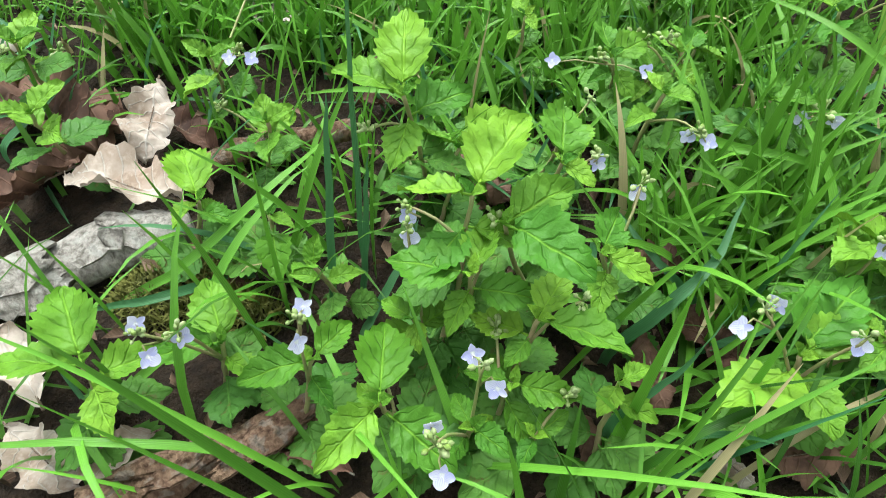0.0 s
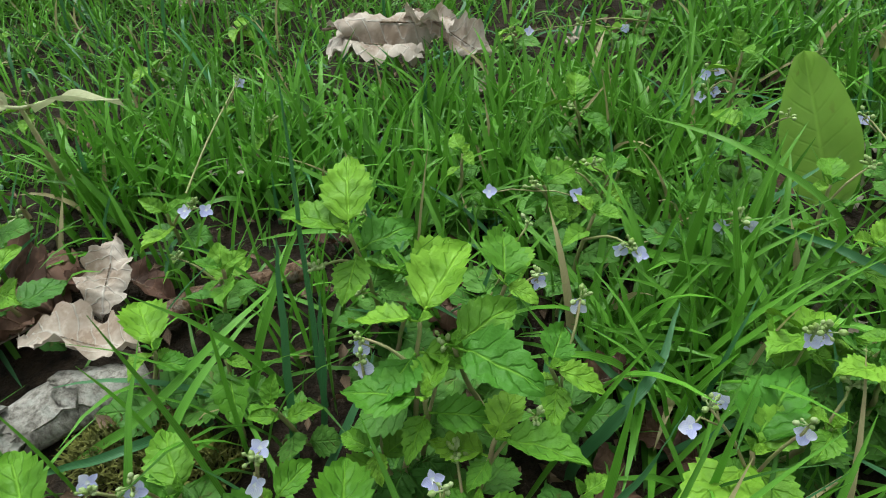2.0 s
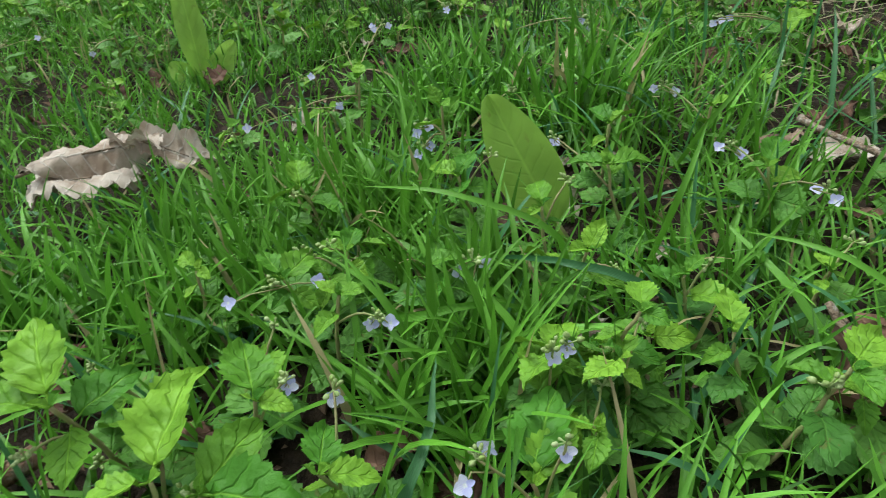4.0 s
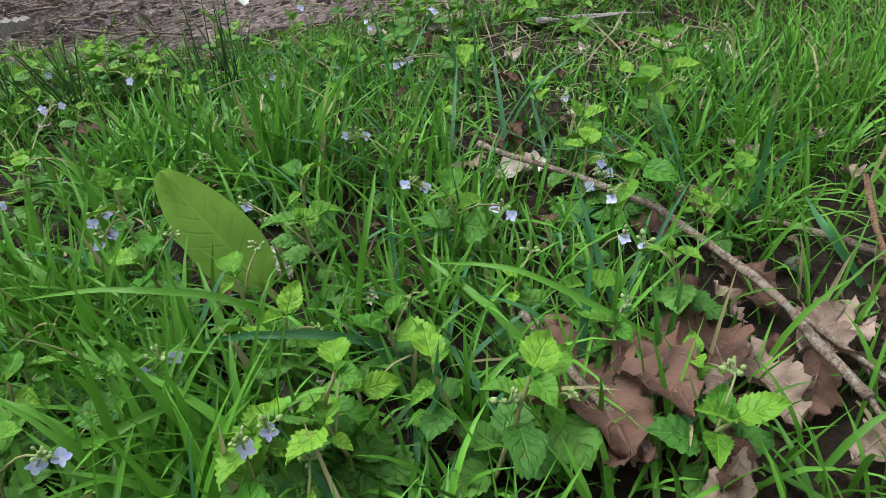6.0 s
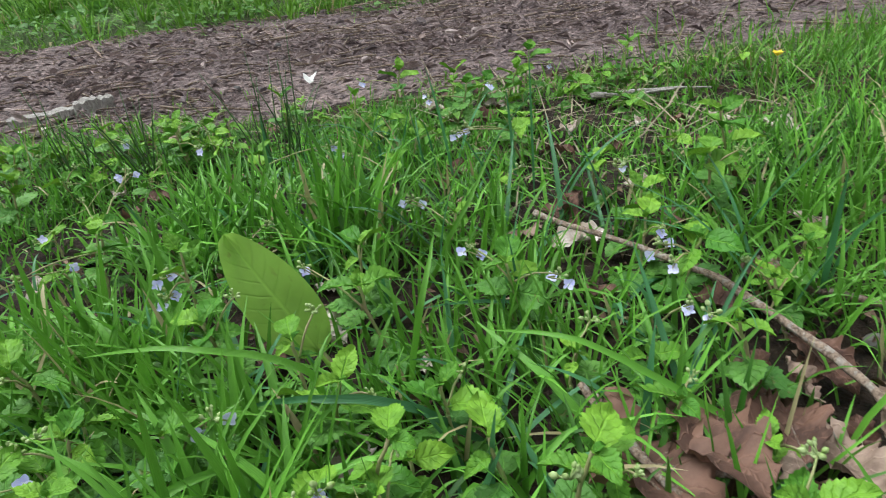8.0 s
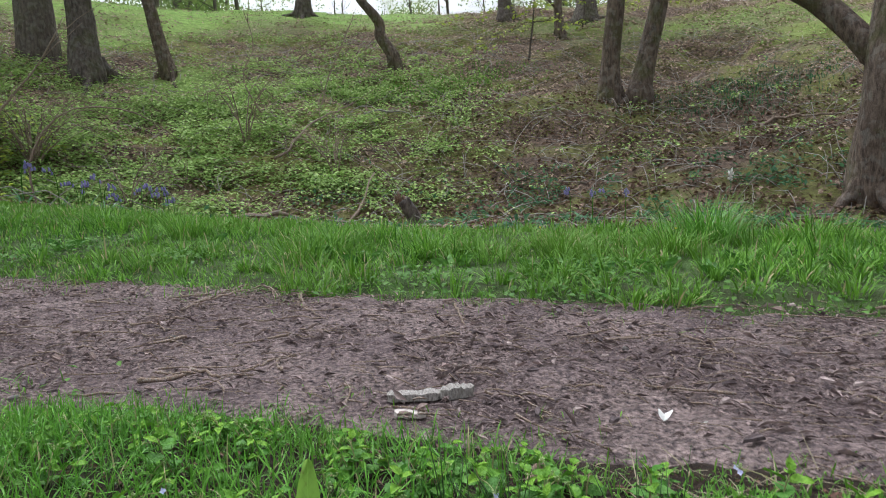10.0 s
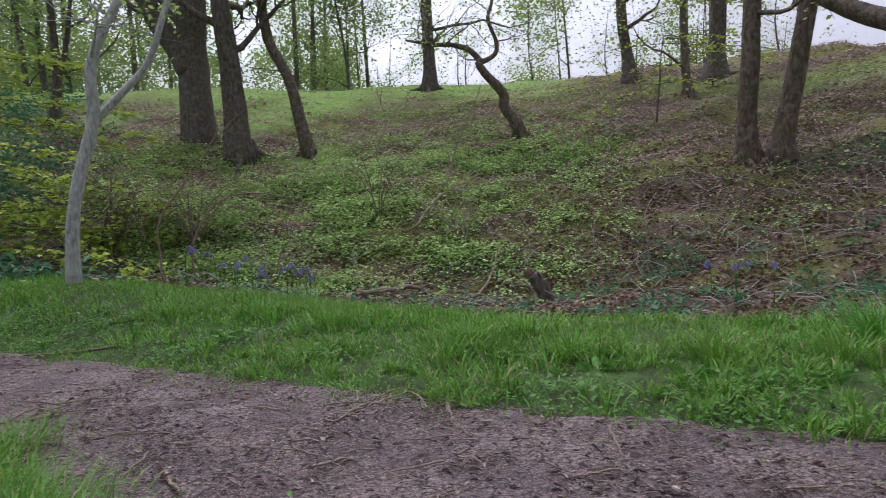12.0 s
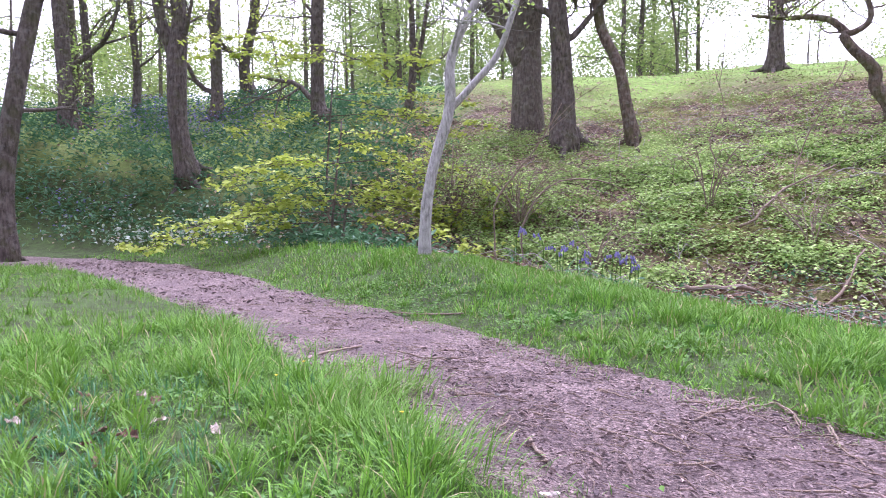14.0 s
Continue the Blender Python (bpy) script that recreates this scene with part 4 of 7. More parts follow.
def tree(name, label, category, x, y, stems, bark, limbs=5, leaves=1500, leaf_size=0.07, leaf=None, seed=0, low=0.45, depth=2, spread=2.0, roots=0, flare=1.5, droop=0.0, group="", girth=0.85):
    """A tree: stems are lists of (metres to the right of its foot as seen from the clearing, height, radius)."""
    r = np.random.RandomState(seed + 100)
    z = float(height(x, y))
    dist = math.hypot(x, y)
    right = np.array((y / dist, -x / dist, 0.0))
    back = np.array((x / dist, y / dist, 0.0))
    ob = thing(name, label, category, group, at=(x, y, z))
    tips = []
    heap_all = Heap()
    for s, stem in enumerate(stems):
        stem = np.array(stem, float) * (1, 1, girth)
        pts = stem[:, 0:1] * right + stem[:, 1:2] * np.array((0, 0, 1.0)) + back * (0.12 * s) + back * r.randn(len(stem), 1) * stem[:, 2:3] * 0.3
        n = max(12, 3 * len(stem), int(stem[-1, 1] * 2.2))
        line = wander(pts, n, stem[0, 2] * 0.03, seed + s)
        rad = np.interp(np.linspace(0, len(stem) - 1, n), range(len(stem)), stem[:, 2])
        if s == 0 or stem[0, 1] < 0.5:
            rad = rad * (1 + (flare - 1) * np.exp(-(line[:, 2] - line[0, 2]) / (stem[0, 2] * 1.6)))
            line[0, 2] -= 0.25
        v, q, t = tube(line, rad, 14 if rad[0] > 0.09 else 9, 0.10, seed + s)
        h = Heap()
        h.add(v, q, t)
        if s == 0 and roots:
            for k in range(roots):
                a = k * 2 * math.pi / roots + r.rand()
                w = np.array((math.cos(a), math.sin(a), 0))
                far = w * stem[0, 2] * r.uniform(2.2, 3.4)
                drop = float(height(x + far[0], y + far[1])) - z
                rp = wander([w * stem[0, 2] * 0.5 + (0, 0, stem[0, 2] * 1.3), w * stem[0, 2] * 1.25 + (0, 0, stem[0, 2] * 0.3 + drop * 0.4), far + (0, 0, drop - 0.04)], 9, 0.01, seed + k)
                h.add(*tube(rp, stem[0, 2] * np.linspace(0.5, 0.16, 9), 8, 0.1, k))
        part("trunk", h.mesh("trunk", bark), ob)
        for k in range(limbs):
            f = low + (1 - low) * (k + r.rand()) / limbs
            i = min(n - 2, int(f * (n - 1)))
            a = r.rand() * 2 * math.pi
            way = np.array((math.cos(a), math.sin(a), r.uniform(0.1, 0.8)))
            lh = Heap()
            limb_tree(lh, tips, line[i], way / np.linalg.norm(way), spread * r.uniform(0.6, 1.2), rad[i] * r.uniform(0.3, 0.5), depth, r, droop)
            part("limb", lh.mesh("limb", bark), ob)
    if leaves and tips:
        tips = np.array(tips)
        pick = tips[r.randint(0, len(tips), leaves)] + r.randn(leaves, 3) * leaf_size * 2.2
        v, t, uv = leaflets(pick, r.rand(leaves) * 6.3, r.randn(leaves) * 0.5 - 0.2, leaf_size * (0.6 + 0.8 * r.rand(leaves)), 0.65, r.randn(leaves) * 0.6)
        part("crown", mesh_of("crown", v, None, t, uv, leaf or M_CROWN), ob, None, "sparse young spring leaves")
    return ob


WOOD = "trees on the bank"
tree("silver_tree", "slender silvery-grey forked young tree on the verge", "tree", -2.78, 5.9,
     [[(0, 0, 0.066), (0.02, 0.5, 0.056), (0.12, 1.0, 0.053), (0.24, 1.42, 0.055), (0.26, 1.9, 0.046), (0.45, 2.35, 0.04), (0.7, 2.9, 0.036), (0.8, 4.2, 0.03), (0.9, 6.0, 0.015)],
      [(0.24, 1.4, 0.04), (0.5, 1.68, 0.036), (0.72, 1.95, 0.033), (0.88, 2.4, 0.03), (1.2, 3.4, 0.022), (1.3, 4.6, 0.01)]], M_BARK_PALE, 4, 900, 0.05, M_CROWN, 1, 0.5, 2, 1.1, 0, 1.25, girth=0.95)
tree("forked_tree", "thick smooth brown tree forking into two stems", "tree", -4.15, 14.45,
     [[(0, 0, 0.37), (0.0, 0.7, 0.33), (0.0, 1.96, 0.31), (0.03, 3.0, 0.30), (0.1, 6, 0.22), (0.2, 10, 0.08)],
      [(-0.08, 1.5, 0.23), (-0.28, 2.0, 0.22), (-0.6, 2.53, 0.21), (-0.86, 3.05, 0.19), (-1.6, 5, 0.14), (-2.2, 8, 0.06)]], M_BARK_SMOOTH, 5, 1800, 0.07, M_CROWN, 2, 0.5, 2, 2.4, 0, 1.15, girth=1.0)
tree("ivy_tree", "rough dark tree trunk knotted with old ivy stems", "tree", -3.13, 13.7,
     [[(0, 0, 0.28), (-0.02, 0.6, 0.235), (-0.03, 1.2, 0.215), (-0.1, 2.3, 0.19), (-0.16, 3.2, 0.175), (-0.25, 6, 0.15), (-0.25, 11, 0.06)]], M_BARK, 6, 1800, 0.08, M_CROWN, 3, 0.45, 2, 2.4, 3, 1.15, girth=1.0)
tree("leaning_tree", "slim leaning brown tree with a kinked trunk", "tree", -1.8, 14.04,
     [[(0, 0, 0.15), (-0.15, 0.75, 0.125), (-0.30, 1.5, 0.115), (-0.62, 2.2, 0.11), (-0.74, 2.8, 0.105), (-0.76, 3.4, 0.1), (-0.8, 5.5, 0.07), (-0.6, 8.5, 0.03)]], M_BARK_WARM, 5, 1300, 0.07, M_CROWN, 4, 0.62, 2, 1.6, 4, 1.3, girth=0.95)
tree("hilltop_tree", "broad brown tree standing alone on the brow", "tree", 1.08, 19.23,
     [[(0, 0, 0.25), (0.05, 1.0, 0.2), (0.06, 3.0, 0.19), (0.1, 6, 0.18), (0.1, 11, 0.07)]], M_BARK, 7, 1800, 0.08, M_CROWN, 5, 0.22, 2, 3.0, 5)
tree("crooked_tree", "small crooked oak with a twisting grey-brown trunk", "tree", 2.58, 13.56,
     [[(0, 0, 0.15), (-0.06, 0.28, 0.13), (-0.28, 0.62, 0.12), (-0.30, 0.84, 0.115), (-0.38, 1.0, 0.11), (-0.63, 1.31, 0.095), (-0.77, 1.55, 0.09), (-0.62, 1.6, 0.06), (-0.42, 1.74, 0.055), (-0.40, 2.0, 0.05), (-0.54, 2.44, 0.045), (-0.42, 2.9, 0.04), (-0.3, 4.2, 0.025)],
      [(-0.72, 1.6, 0.075), (-1.0, 1.9, 0.07), (-1.37, 2.02, 0.06), (-1.75, 2.06, 0.05), (-2.3, 2.2, 0.03)]], M_BARK_WARM, 4, 700, 0.07, M_CROWN, 6, 0.55, 2, 1.3, 4, 1.4)
tree("twin_tree", "reddish-brown trunk with a mossy foot, one of a pair", "tree", 5.63, 10.39,
     [[(0, 0, 0.2), (-0.02, 0.5, 0.17), (0.06, 1.4, 0.165), (0.16, 2.7, 0.16), (0.3, 5, 0.13), (0.3, 9, 0.05)]], M_BARK_WARM, 5, 1300, 0.07, M_CROWN, 7, 0.5, 2, 2.0, 5, 1.6, 0.0, WOOD)
tree("twin_tree", "reddish-brown trunk leaning outward, one of a pair", "tree", 6.06, 10.17,
     [[(0, 0, 0.2), (0.1, 0.6, 0.17), (0.3, 1.5, 0.165), (0.5, 2.6, 0.15), (1.0, 5, 0.12), (1.4, 9, 0.05)]], M_BARK_WARM, 5, 1300, 0.07, M_CROWN, 8, 0.5, 2, 2.0, 4, 1.5, 0.0, WOOD)
tree("brow_tree", "dark ivy-clad tree on the brow of the bank", "tree", 6.11, 16.67,
     [[(0, 0, 0.19), (-0.1, 0.8, 0.155), (-0.2, 2.0, 0.14), (-0.1, 5, 0.14), (0, 9, 0.05)]], M_BARK, 6, 1500, 0.08, M_CROWN, 9, 0.35, 2, 2.4, 6, 2.0)
tree("slim_tree", "slim brown tree standing in bare earth", "tree", 6.6, 14.49,
     [[(0, 0, 0.12), (-0.05, 0.6, 0.11), (-0.05, 2.0, 0.1), (0.1, 5, 0.08), (0.2, 8, 0.03)]], M_BARK_WARM, 5, 900, 0.08, M_CROWN, 10, 0.3, 2, 2.0, 5, 1.9)
tree("rooted_tree", "stout tree on the brow with a spreading root foot", "tree", 7.83, 15.74,
     [[(0, 0, 0.27), (0.05, 0.7, 0.23), (0.15, 2.0, 0.21), (0.2, 5, 0.18), (0.2, 10, 0.08)]], M_BARK, 6, 1500, 0.08, M_CROWN, 11, 0.4, 2, 2.8, 8, 1.9)
tree("arching_tree", "thick mossy tree with a long limb arching over", "tree", 5.95, 5.5,
     [[(0, 0, 0.27), (0.02, 1.0, 0.25), (0.1, 2.2, 0.24), (0.4, 4, 0.2), (0.7, 8, 0.08)],
      [(0.06, 1.3, 0.18), (-0.5, 1.95, 0.165), (-1.1, 2.35, 0.15), (-1.75, 2.75, 0.13), (-2.4, 3.4, 0.11), (-2.8, 4.4, 0.06)],
      [(0.1, 2.2, 0.16), (-0.3, 2.75, 0.14), (-0.6, 3.4, 0.12), (-0.7, 4.6, 0.07)]], M_BARK_WARM, 3, 900, 0.06, M_CROWN, 12, 0.7, 2, 1.5, 5, girth=0.74)
tree("grey_tree", "grey-brown trunk behind the grassy verge", "tree", 6.6, 4.6,
     [[(0, 0, 0.2), (0.03, 1.0, 0.19), (0, 3, 0.17), (0.1, 7, 0.08)]], M_BARK, 4, 800, 0.06, M_CROWN, 13, 0.5, 2, 1.8, 4)
tree("leaning_tree", "brown tree leaning over the far end of the path", "tree", -9.9, 6.6,
     [[(0, 0, 0.17), (0.0, 1.2, 0.15), (0.18, 2.6, 0.15), (0.5, 4.2, 0.14), (0.9, 6, 0.1), (1.4, 9, 0.04)]], M_BARK, 6, 1800, 0.06, M_CROWN, 14, 0.3, 2, 2.0, 4)
tree("bank_tree", "straight brown tree on the brow of the shady bank", "tree", -14.43, 11.22,
     [[(0, 0, 0.24), (-0.05, 0.8, 0.2), (-0.15, 3.5, 0.19), (-0.2, 7, 0.14), (0, 11, 0.05)]], M_BARK, 6, 1800, 0.08, M_CROWN, 15, 0.3, 2, 2.4, 5, 1.5, 0.0, WOOD)
tree("forked_tree", "mottled brown tree on the shady bank, forking at head height", "tree", -9.82, 10.2,
     [[(0, 0, 0.21), (-0.15, 0.9, 0.18), (-0.18, 2.3, 0.2), (-0.1, 3.0, 0.15), (-0.2, 4.5, 0.13), (-0.3, 9, 0.05)],
      [(-0.2, 2.2, 0.12), (-0.45, 3.0, 0.11), (-0.6, 4.2, 0.1), (-0.9, 8, 0.04)]], M_BARK, 5, 2200, 0.06, M_SPRAY, 16, 0.35, 2, 1.8, 5, girth=0.95)
tree("bank_tree", "straight brown tree on the brow of the shady bank", "tree", -11.91, 13.37,
     [[(0, 0, 0.2), (0, 0.8, 0.16), (-0.02, 3.5, 0.16), (0.1, 7, 0.12), (0.1, 11, 0.04)]], M_BARK, 6, 1800, 0.08, M_CROWN, 17, 0.25, 2, 2.2, 5, 1.5, 0.0, WOOD)
tree("bank_tree", "curving brown tree on the brow of the shady bank", "tree", -12.29, 15.17,
     [[(0, 0, 0.2), (-0.2, 0.9, 0.17), (0.1, 2.4, 0.15), (0.2, 5, 0.13), (0.5, 10, 0.04)]], M_BARK, 6, 1800, 0.08, M_SPRAY, 18, 0.25, 2, 2.2, 5, 1.5, 0.0, WOOD)
tree("bank_tree", "straight dark tree with yellow-green young leaves", "tree", -9.05, 13.88,
     [[(0, 0, 0.22), (-0.15, 0.6, 0.19), (-0.15, 3.5, 0.18), (-0.1, 7, 0.14), (-0.1, 11, 0.05)]], M_BARK, 6, 2400, 0.08, M_SPRAY, 19, 0.2, 2, 2.4, 5, 1.5, 0.0, WOOD)
tree("slim_tree", "slim dark forked tree on the brow", "tree", -7.28, 14.8,
     [[(0, 0, 0.13), (0.12, 0.7, 0.11), (0.15, 1.6, 0.09), (0.1, 3.0, 0.07), (0.0, 6, 0.03)],
      [(0.12, 0.8, 0.08), (0.35, 1.7, 0.07), (0.55, 3.0, 0.05), (0.9, 5, 0.02)]], M_BARK, 4, 1200, 0.08, M_CROWN, 20, 0.35, 2, 1.8, 4)
for k, (x, y, rad) in enumerate(((-14.22, 12.93, 0.12), (-15.18, 12.31, 0.13), (-16.8, 13.2, 0.16), (-17.0, 11.0, 0.2))):
    tree("bank_tree", "slim straight tree further back on the bank", "tree", x, y,
         [[(0, 0, rad), (0.05, 1, rad * 0.85), (-0.1, 4, rad * 0.8), (0, 9, 0.04)]], M_BARK, 5, 1500, 0.09, M_CROWN, 30 + k, 0.25, 2, 2.0, 3, 1.4, 0.0, WOOD)

# the wood beyond the brow
r = np.random.RandomState(77)
for k in range(42):
    a = radians(r.choice([r.uniform(2, 30), r.uniform(25, 68), r.uniform(-30, 5)], p=[0.46, 0.5, 0.04]))
    dist = r.uniform(24, 46)
    x, y = -math.sin(a) * dist, math.cos(a) * dist
    rad = r.uniform(0.05, 0.15)
    tall = r.uniform(8, 13)
    lean = r.randn() * 0.5
    tree("woodland_tree", "distant woodland tree in thin spring leaf", "tree", x, y,
         [[(0, 0, rad), (lean * 0.1, tall * 0.25, rad * 0.8), (lean * 0.5, tall * 0.6, rad * 0.5), (lean, tall, 0.03)]],
         M_BARK_FAR, 5, 3800 if a < radians(29) else 2300, 0.125, M_CROWN_FAR, 200 + k, 0.15, 2, r.uniform(2.0, 3.4), 0, 1.3, 0.0, "woodland beyond the brow")
for k in range(70):
    a = radians(r.uniform(-2, 70) if k % 12 else r.uniform(-30, -4))
    dist = r.uniform(30, 60)
    x, y = -math.sin(a) * dist, math.cos(a) * dist
    tree("woodland_bush", "distant bush of fresh green leaves under the trees", "bush", x, y,
         [[(0, 0, 0.06), (0.1, 1.8, 0.05), (0.2, r.uniform(4, 7.5), 0.02)]], M_BARK_FAR, 8, 2400, 0.17, M_CROWN_FAR, 300 + k, 0.06, 1, 2.2, 0, 1.2, 0.0, "bushes beyond the brow")


# sprays of young yellow leaves over the hollow
def leaf_spray(x, y, z, reach, up, seed, leaves, label):
    r = np.random.RandomState(seed)
    ob = thing("leafy_sapling", label, "sapling", "saplings over the hollow", at=(x, y, float(height(x, y))))
    dist = math.hypot(x, y)
    right = np.array((y / dist, -x / dist, 0.0))
    stem = wander([(0, 0, -0.05), right * 0.1 + (0, 0, z * 0.5), right * 0.2 + (0, 0, z)], 10, 0.01, seed)
    h = Heap()
    h.add(*tube(stem, np.linspace(0.022, 0.012, 10), 6))
    part("stem", h.mesh("stem", M_BARK), ob)
    tips, th = [], Heap()
    for k in range(9):
        bh = Heap()
        s = -1 if k % 2 else 1
        w = right * s * r.uniform(0.6, 1.0) + np.array((r.randn() * 0.3, r.randn() * 0.3, up * r.uniform(-0.3, 0.6)))
        start = stem[r.randint(4, 10)]
        line = [start + w * reach * f + np.array((0, 0, -0.18 * reach * f * f)) + r.randn(3) * 0.02 for f in np.linspace(0, 1, 9)]
        bh.add(*tube(line, np.linspace(0.009, 0.003, 9), 4))
        for f in line[2:]:
            for q in range(3):
                tw = r.randn(3) * (0.22, 0.22, 0.05)
                th.add(*tube([f, f + tw * 0.5, f + tw], [0.003, 0.002, 0.0015], 3))
                tips += [f + tw * g for g in (0.3, 0.6, 0.9, 1.1)]
        part("branch", bh.mesh("branch", M_BARK), ob)
    part("twigwork", th.mesh("twigwork", M_BARK), ob)["kind"] = "stuff"
    tips = np.array(tips)
    pick = tips[r.randint(0, len(tips), leaves)] + r.randn(leaves, 3) * (0.05, 0.05, 0.02)
    v, t, uv = leaflets(pick, r.rand(leaves) * 6.3, r.randn(leaves) * 0.3 - 0.15, 0.06 + 0.05 * r.rand(leaves), 0.8, r.randn(leaves) * 0.4)
    part("leaves", mesh_of("leaves", v, None, t, uv, M_SPRAY), ob, None, "small yellow-green young leaves")["kind"] = "stuff"
    return ob


leaf_spray(-5.3, 8.4, 1.05, 2.7, 0.12, 1, 2400, "sapling with flat sprays of yellow-green young leaves")
leaf_spray(-5.4, 8.3, 1.9, 2.0, 0.2, 2, 1300, "sapling with flat sprays of yellow-green young leaves")
leaf_spray(-4.1, 9.4, 0.9, 1.4, 0.3, 3, 380, "thin sapling with scattered yellow-green leaves")
leaf_spray(-6.8, 10.4, 2.6, 2.2, 0.4, 4, 2000, "tall sapling with scattered yellow-green leaves")


leaf_spray(5.3, 13.2, 1.7, 1.7, 0.2, 5, 420, "thin sapling with few yellow-green leaves by the pair of trees")
leaf_spray(7.2, 14.6, 1.9, 1.6, 0.3, 6, 420, "thin sapling with few yellow-green leaves on the brow")


# dead wood, bare shoots and small flowers of the bank
def stick(name, label, category, points, r0, r1, material, seed=0, up=0.0, shake=0.004, sides=7, group="", forks=0, n=14):
    """A bent stick through places of the plan: (x, y) or (x, y, metres over the ground)."""
    p = np.array([(q[0], q[1], float(height(q[0], q[1])) + (q[2] if len(q) > 2 else up)) for q in points])
    o = p[0].copy()
    line = wander(p - o, n, shake, seed)
    ob = thing(name, label, category, group, at=o)
    h = Heap()
    h.add(*tube(line, np.linspace(r0, r1, n) * (1 + 0.12 * np.random.RandomState(seed).randn(n)), sides, 0.08, seed))
    part("stem", h.mesh("stem", material), ob)
    r = np.random.RandomState(seed + 5)
    for k in range(forks):
        i = r.randint(3, n - 2)
        d = line[i + 1] - line[i - 1]
        d = d / np.linalg.norm(d) + r.randn(3) * 0.5
        ln = np.linalg.norm(line[-1] - line[0]) * r.uniform(0.15, 0.4)
        e = line[i] + d / np.linalg.norm(d) * ln
        h = Heap()
        h.add(*tube(wander([line[i], (line[i] + e) / 2 + r.randn(3) * ln * 0.08, e], 7, shake * 0.4, seed + k), np.linspace(r1 * 0.9, r1 * 0.4, 7), 5))
        part("side_twig", h.mesh("side_twig", material), ob)
    return ob


FALLEN = "fallen branches on the bank"
stick("fallen_branch", "grey fallen branch lying in the hollow", "branch", [(-0.55, 7.9, 0.1), (0.1, 8.2, 0.12), (0.84, 8.0, 0.08), (1.35, 8.7, 0.3)], 0.036, 0.010, M_TWIG, 1, 0.0, 0.02, 8, FALLEN, 3)
stick("fallen_branch", "grey forked branch lying across the brambles", "branch", [(0.1, 9.6, 0.1), (0.75, 10.5, 0.25), (1.4, 11.2, 0.3)], 0.022, 0.009, M_TWIG, 2, 0.0, 0.02, 7, FALLEN, 3)
stick("fallen_branch", "pale thin branch lying on the slope", "branch", [(1.55, 11.2, 0.12), (2.0, 11.0, 0.15), (2.43, 10.73, 0.1)], 0.02, 0.008, M_PALE_BARK, 3, 0.0, 0.02, 7, FALLEN, 2)
stick("fallen_branch", "dark branch lying by the tree roots", "branch", [(6.6, 8.0, 0.06), (7.2, 8.2, 0.1), (7.7, 7.7, 0.06)], 0.03, 0.012, M_TWIG, 4, 0.0, 0.02, 7, FALLEN, 1)
stick("bare_shoot", "bare upright shoot with side twigs on the bank", "shoot", [(0.0, 11.2), (-0.3, 11.3, 0.6), (-0.1, 11.4, 1.1), (-0.25, 11.4, 1.7)], 0.014, 0.006, M_TWIG, 5, 0.0, 0.01, 6, "bare shoots", 6)
stick("bare_shoot", "bare slanting shoot on the bank", "shoot", [(0.9, 11.6), (1.15, 11.7, 0.7), (1.6, 11.7, 1.7)], 0.014, 0.006, M_TWIG, 6, 0.0, 0.01, 6, "bare shoots", 4)
stick("bare_shoot", "thin arching shoot at the edge of the hollow", "shoot", [(-2.15, 7.2), (-2.2, 7.25, 0.55), (-1.9, 7.4, 1.1), (-1.3, 7.6, 1.25), (-0.9, 7.7, 0.95)], 0.012, 0.005, M_TWIG, 7, 0.0, 0.008, 6, "bare shoots", 5)
stick("bare_shoot", "thin reddish shoot beside the silver tree", "shoot", [(-2.3, 6.7), (-2.35, 6.75, 0.6), (-2.0, 6.9, 1.2), (-1.7, 7.0, 1.9)], 0.012, 0.005, M_TWIG, 8, 0.0, 0.01, 6, "bare shoots", 4)


def broken_stump(x, y):
    ob = thing("broken_stump", "short dark snapped-off stump leaning in the hollow", "stump", at=(x, y, float(height(x, y))))
    h = Heap()
    line = wander([(0.05, 0, -0.1), (0.0, 0, 0.14), (-0.12, 0, 0.36)], 10, 0.004, 3)
    v, q, t = tube(line, np.linspace(0.085, 0.062, 10), 12, 0.12, 3)
    h.add(v, q, t)
    part("trunk", h.mesh("trunk", M_BARK), ob)
    for k, (dx, hgt) in enumerate(((-0.03, 0.09), (0.02, 0.05), (-0.06, 0.06))):
        h = Heap()
        h.add(*tube([(-0.12 + dx, 0.01 * k, 0.33), (-0.135 + dx, 0.01 * k, 0.36 + hgt * 0.5), (-0.15 + dx, 0.0, 0.36 + hgt)], [0.028, 0.018, 0.003], 5, 0.2, k))
        part("splinter", h.mesh("splinter", M_ROT), ob, None, "torn orange-brown wood")


broken_stump(1.5, 6.9)


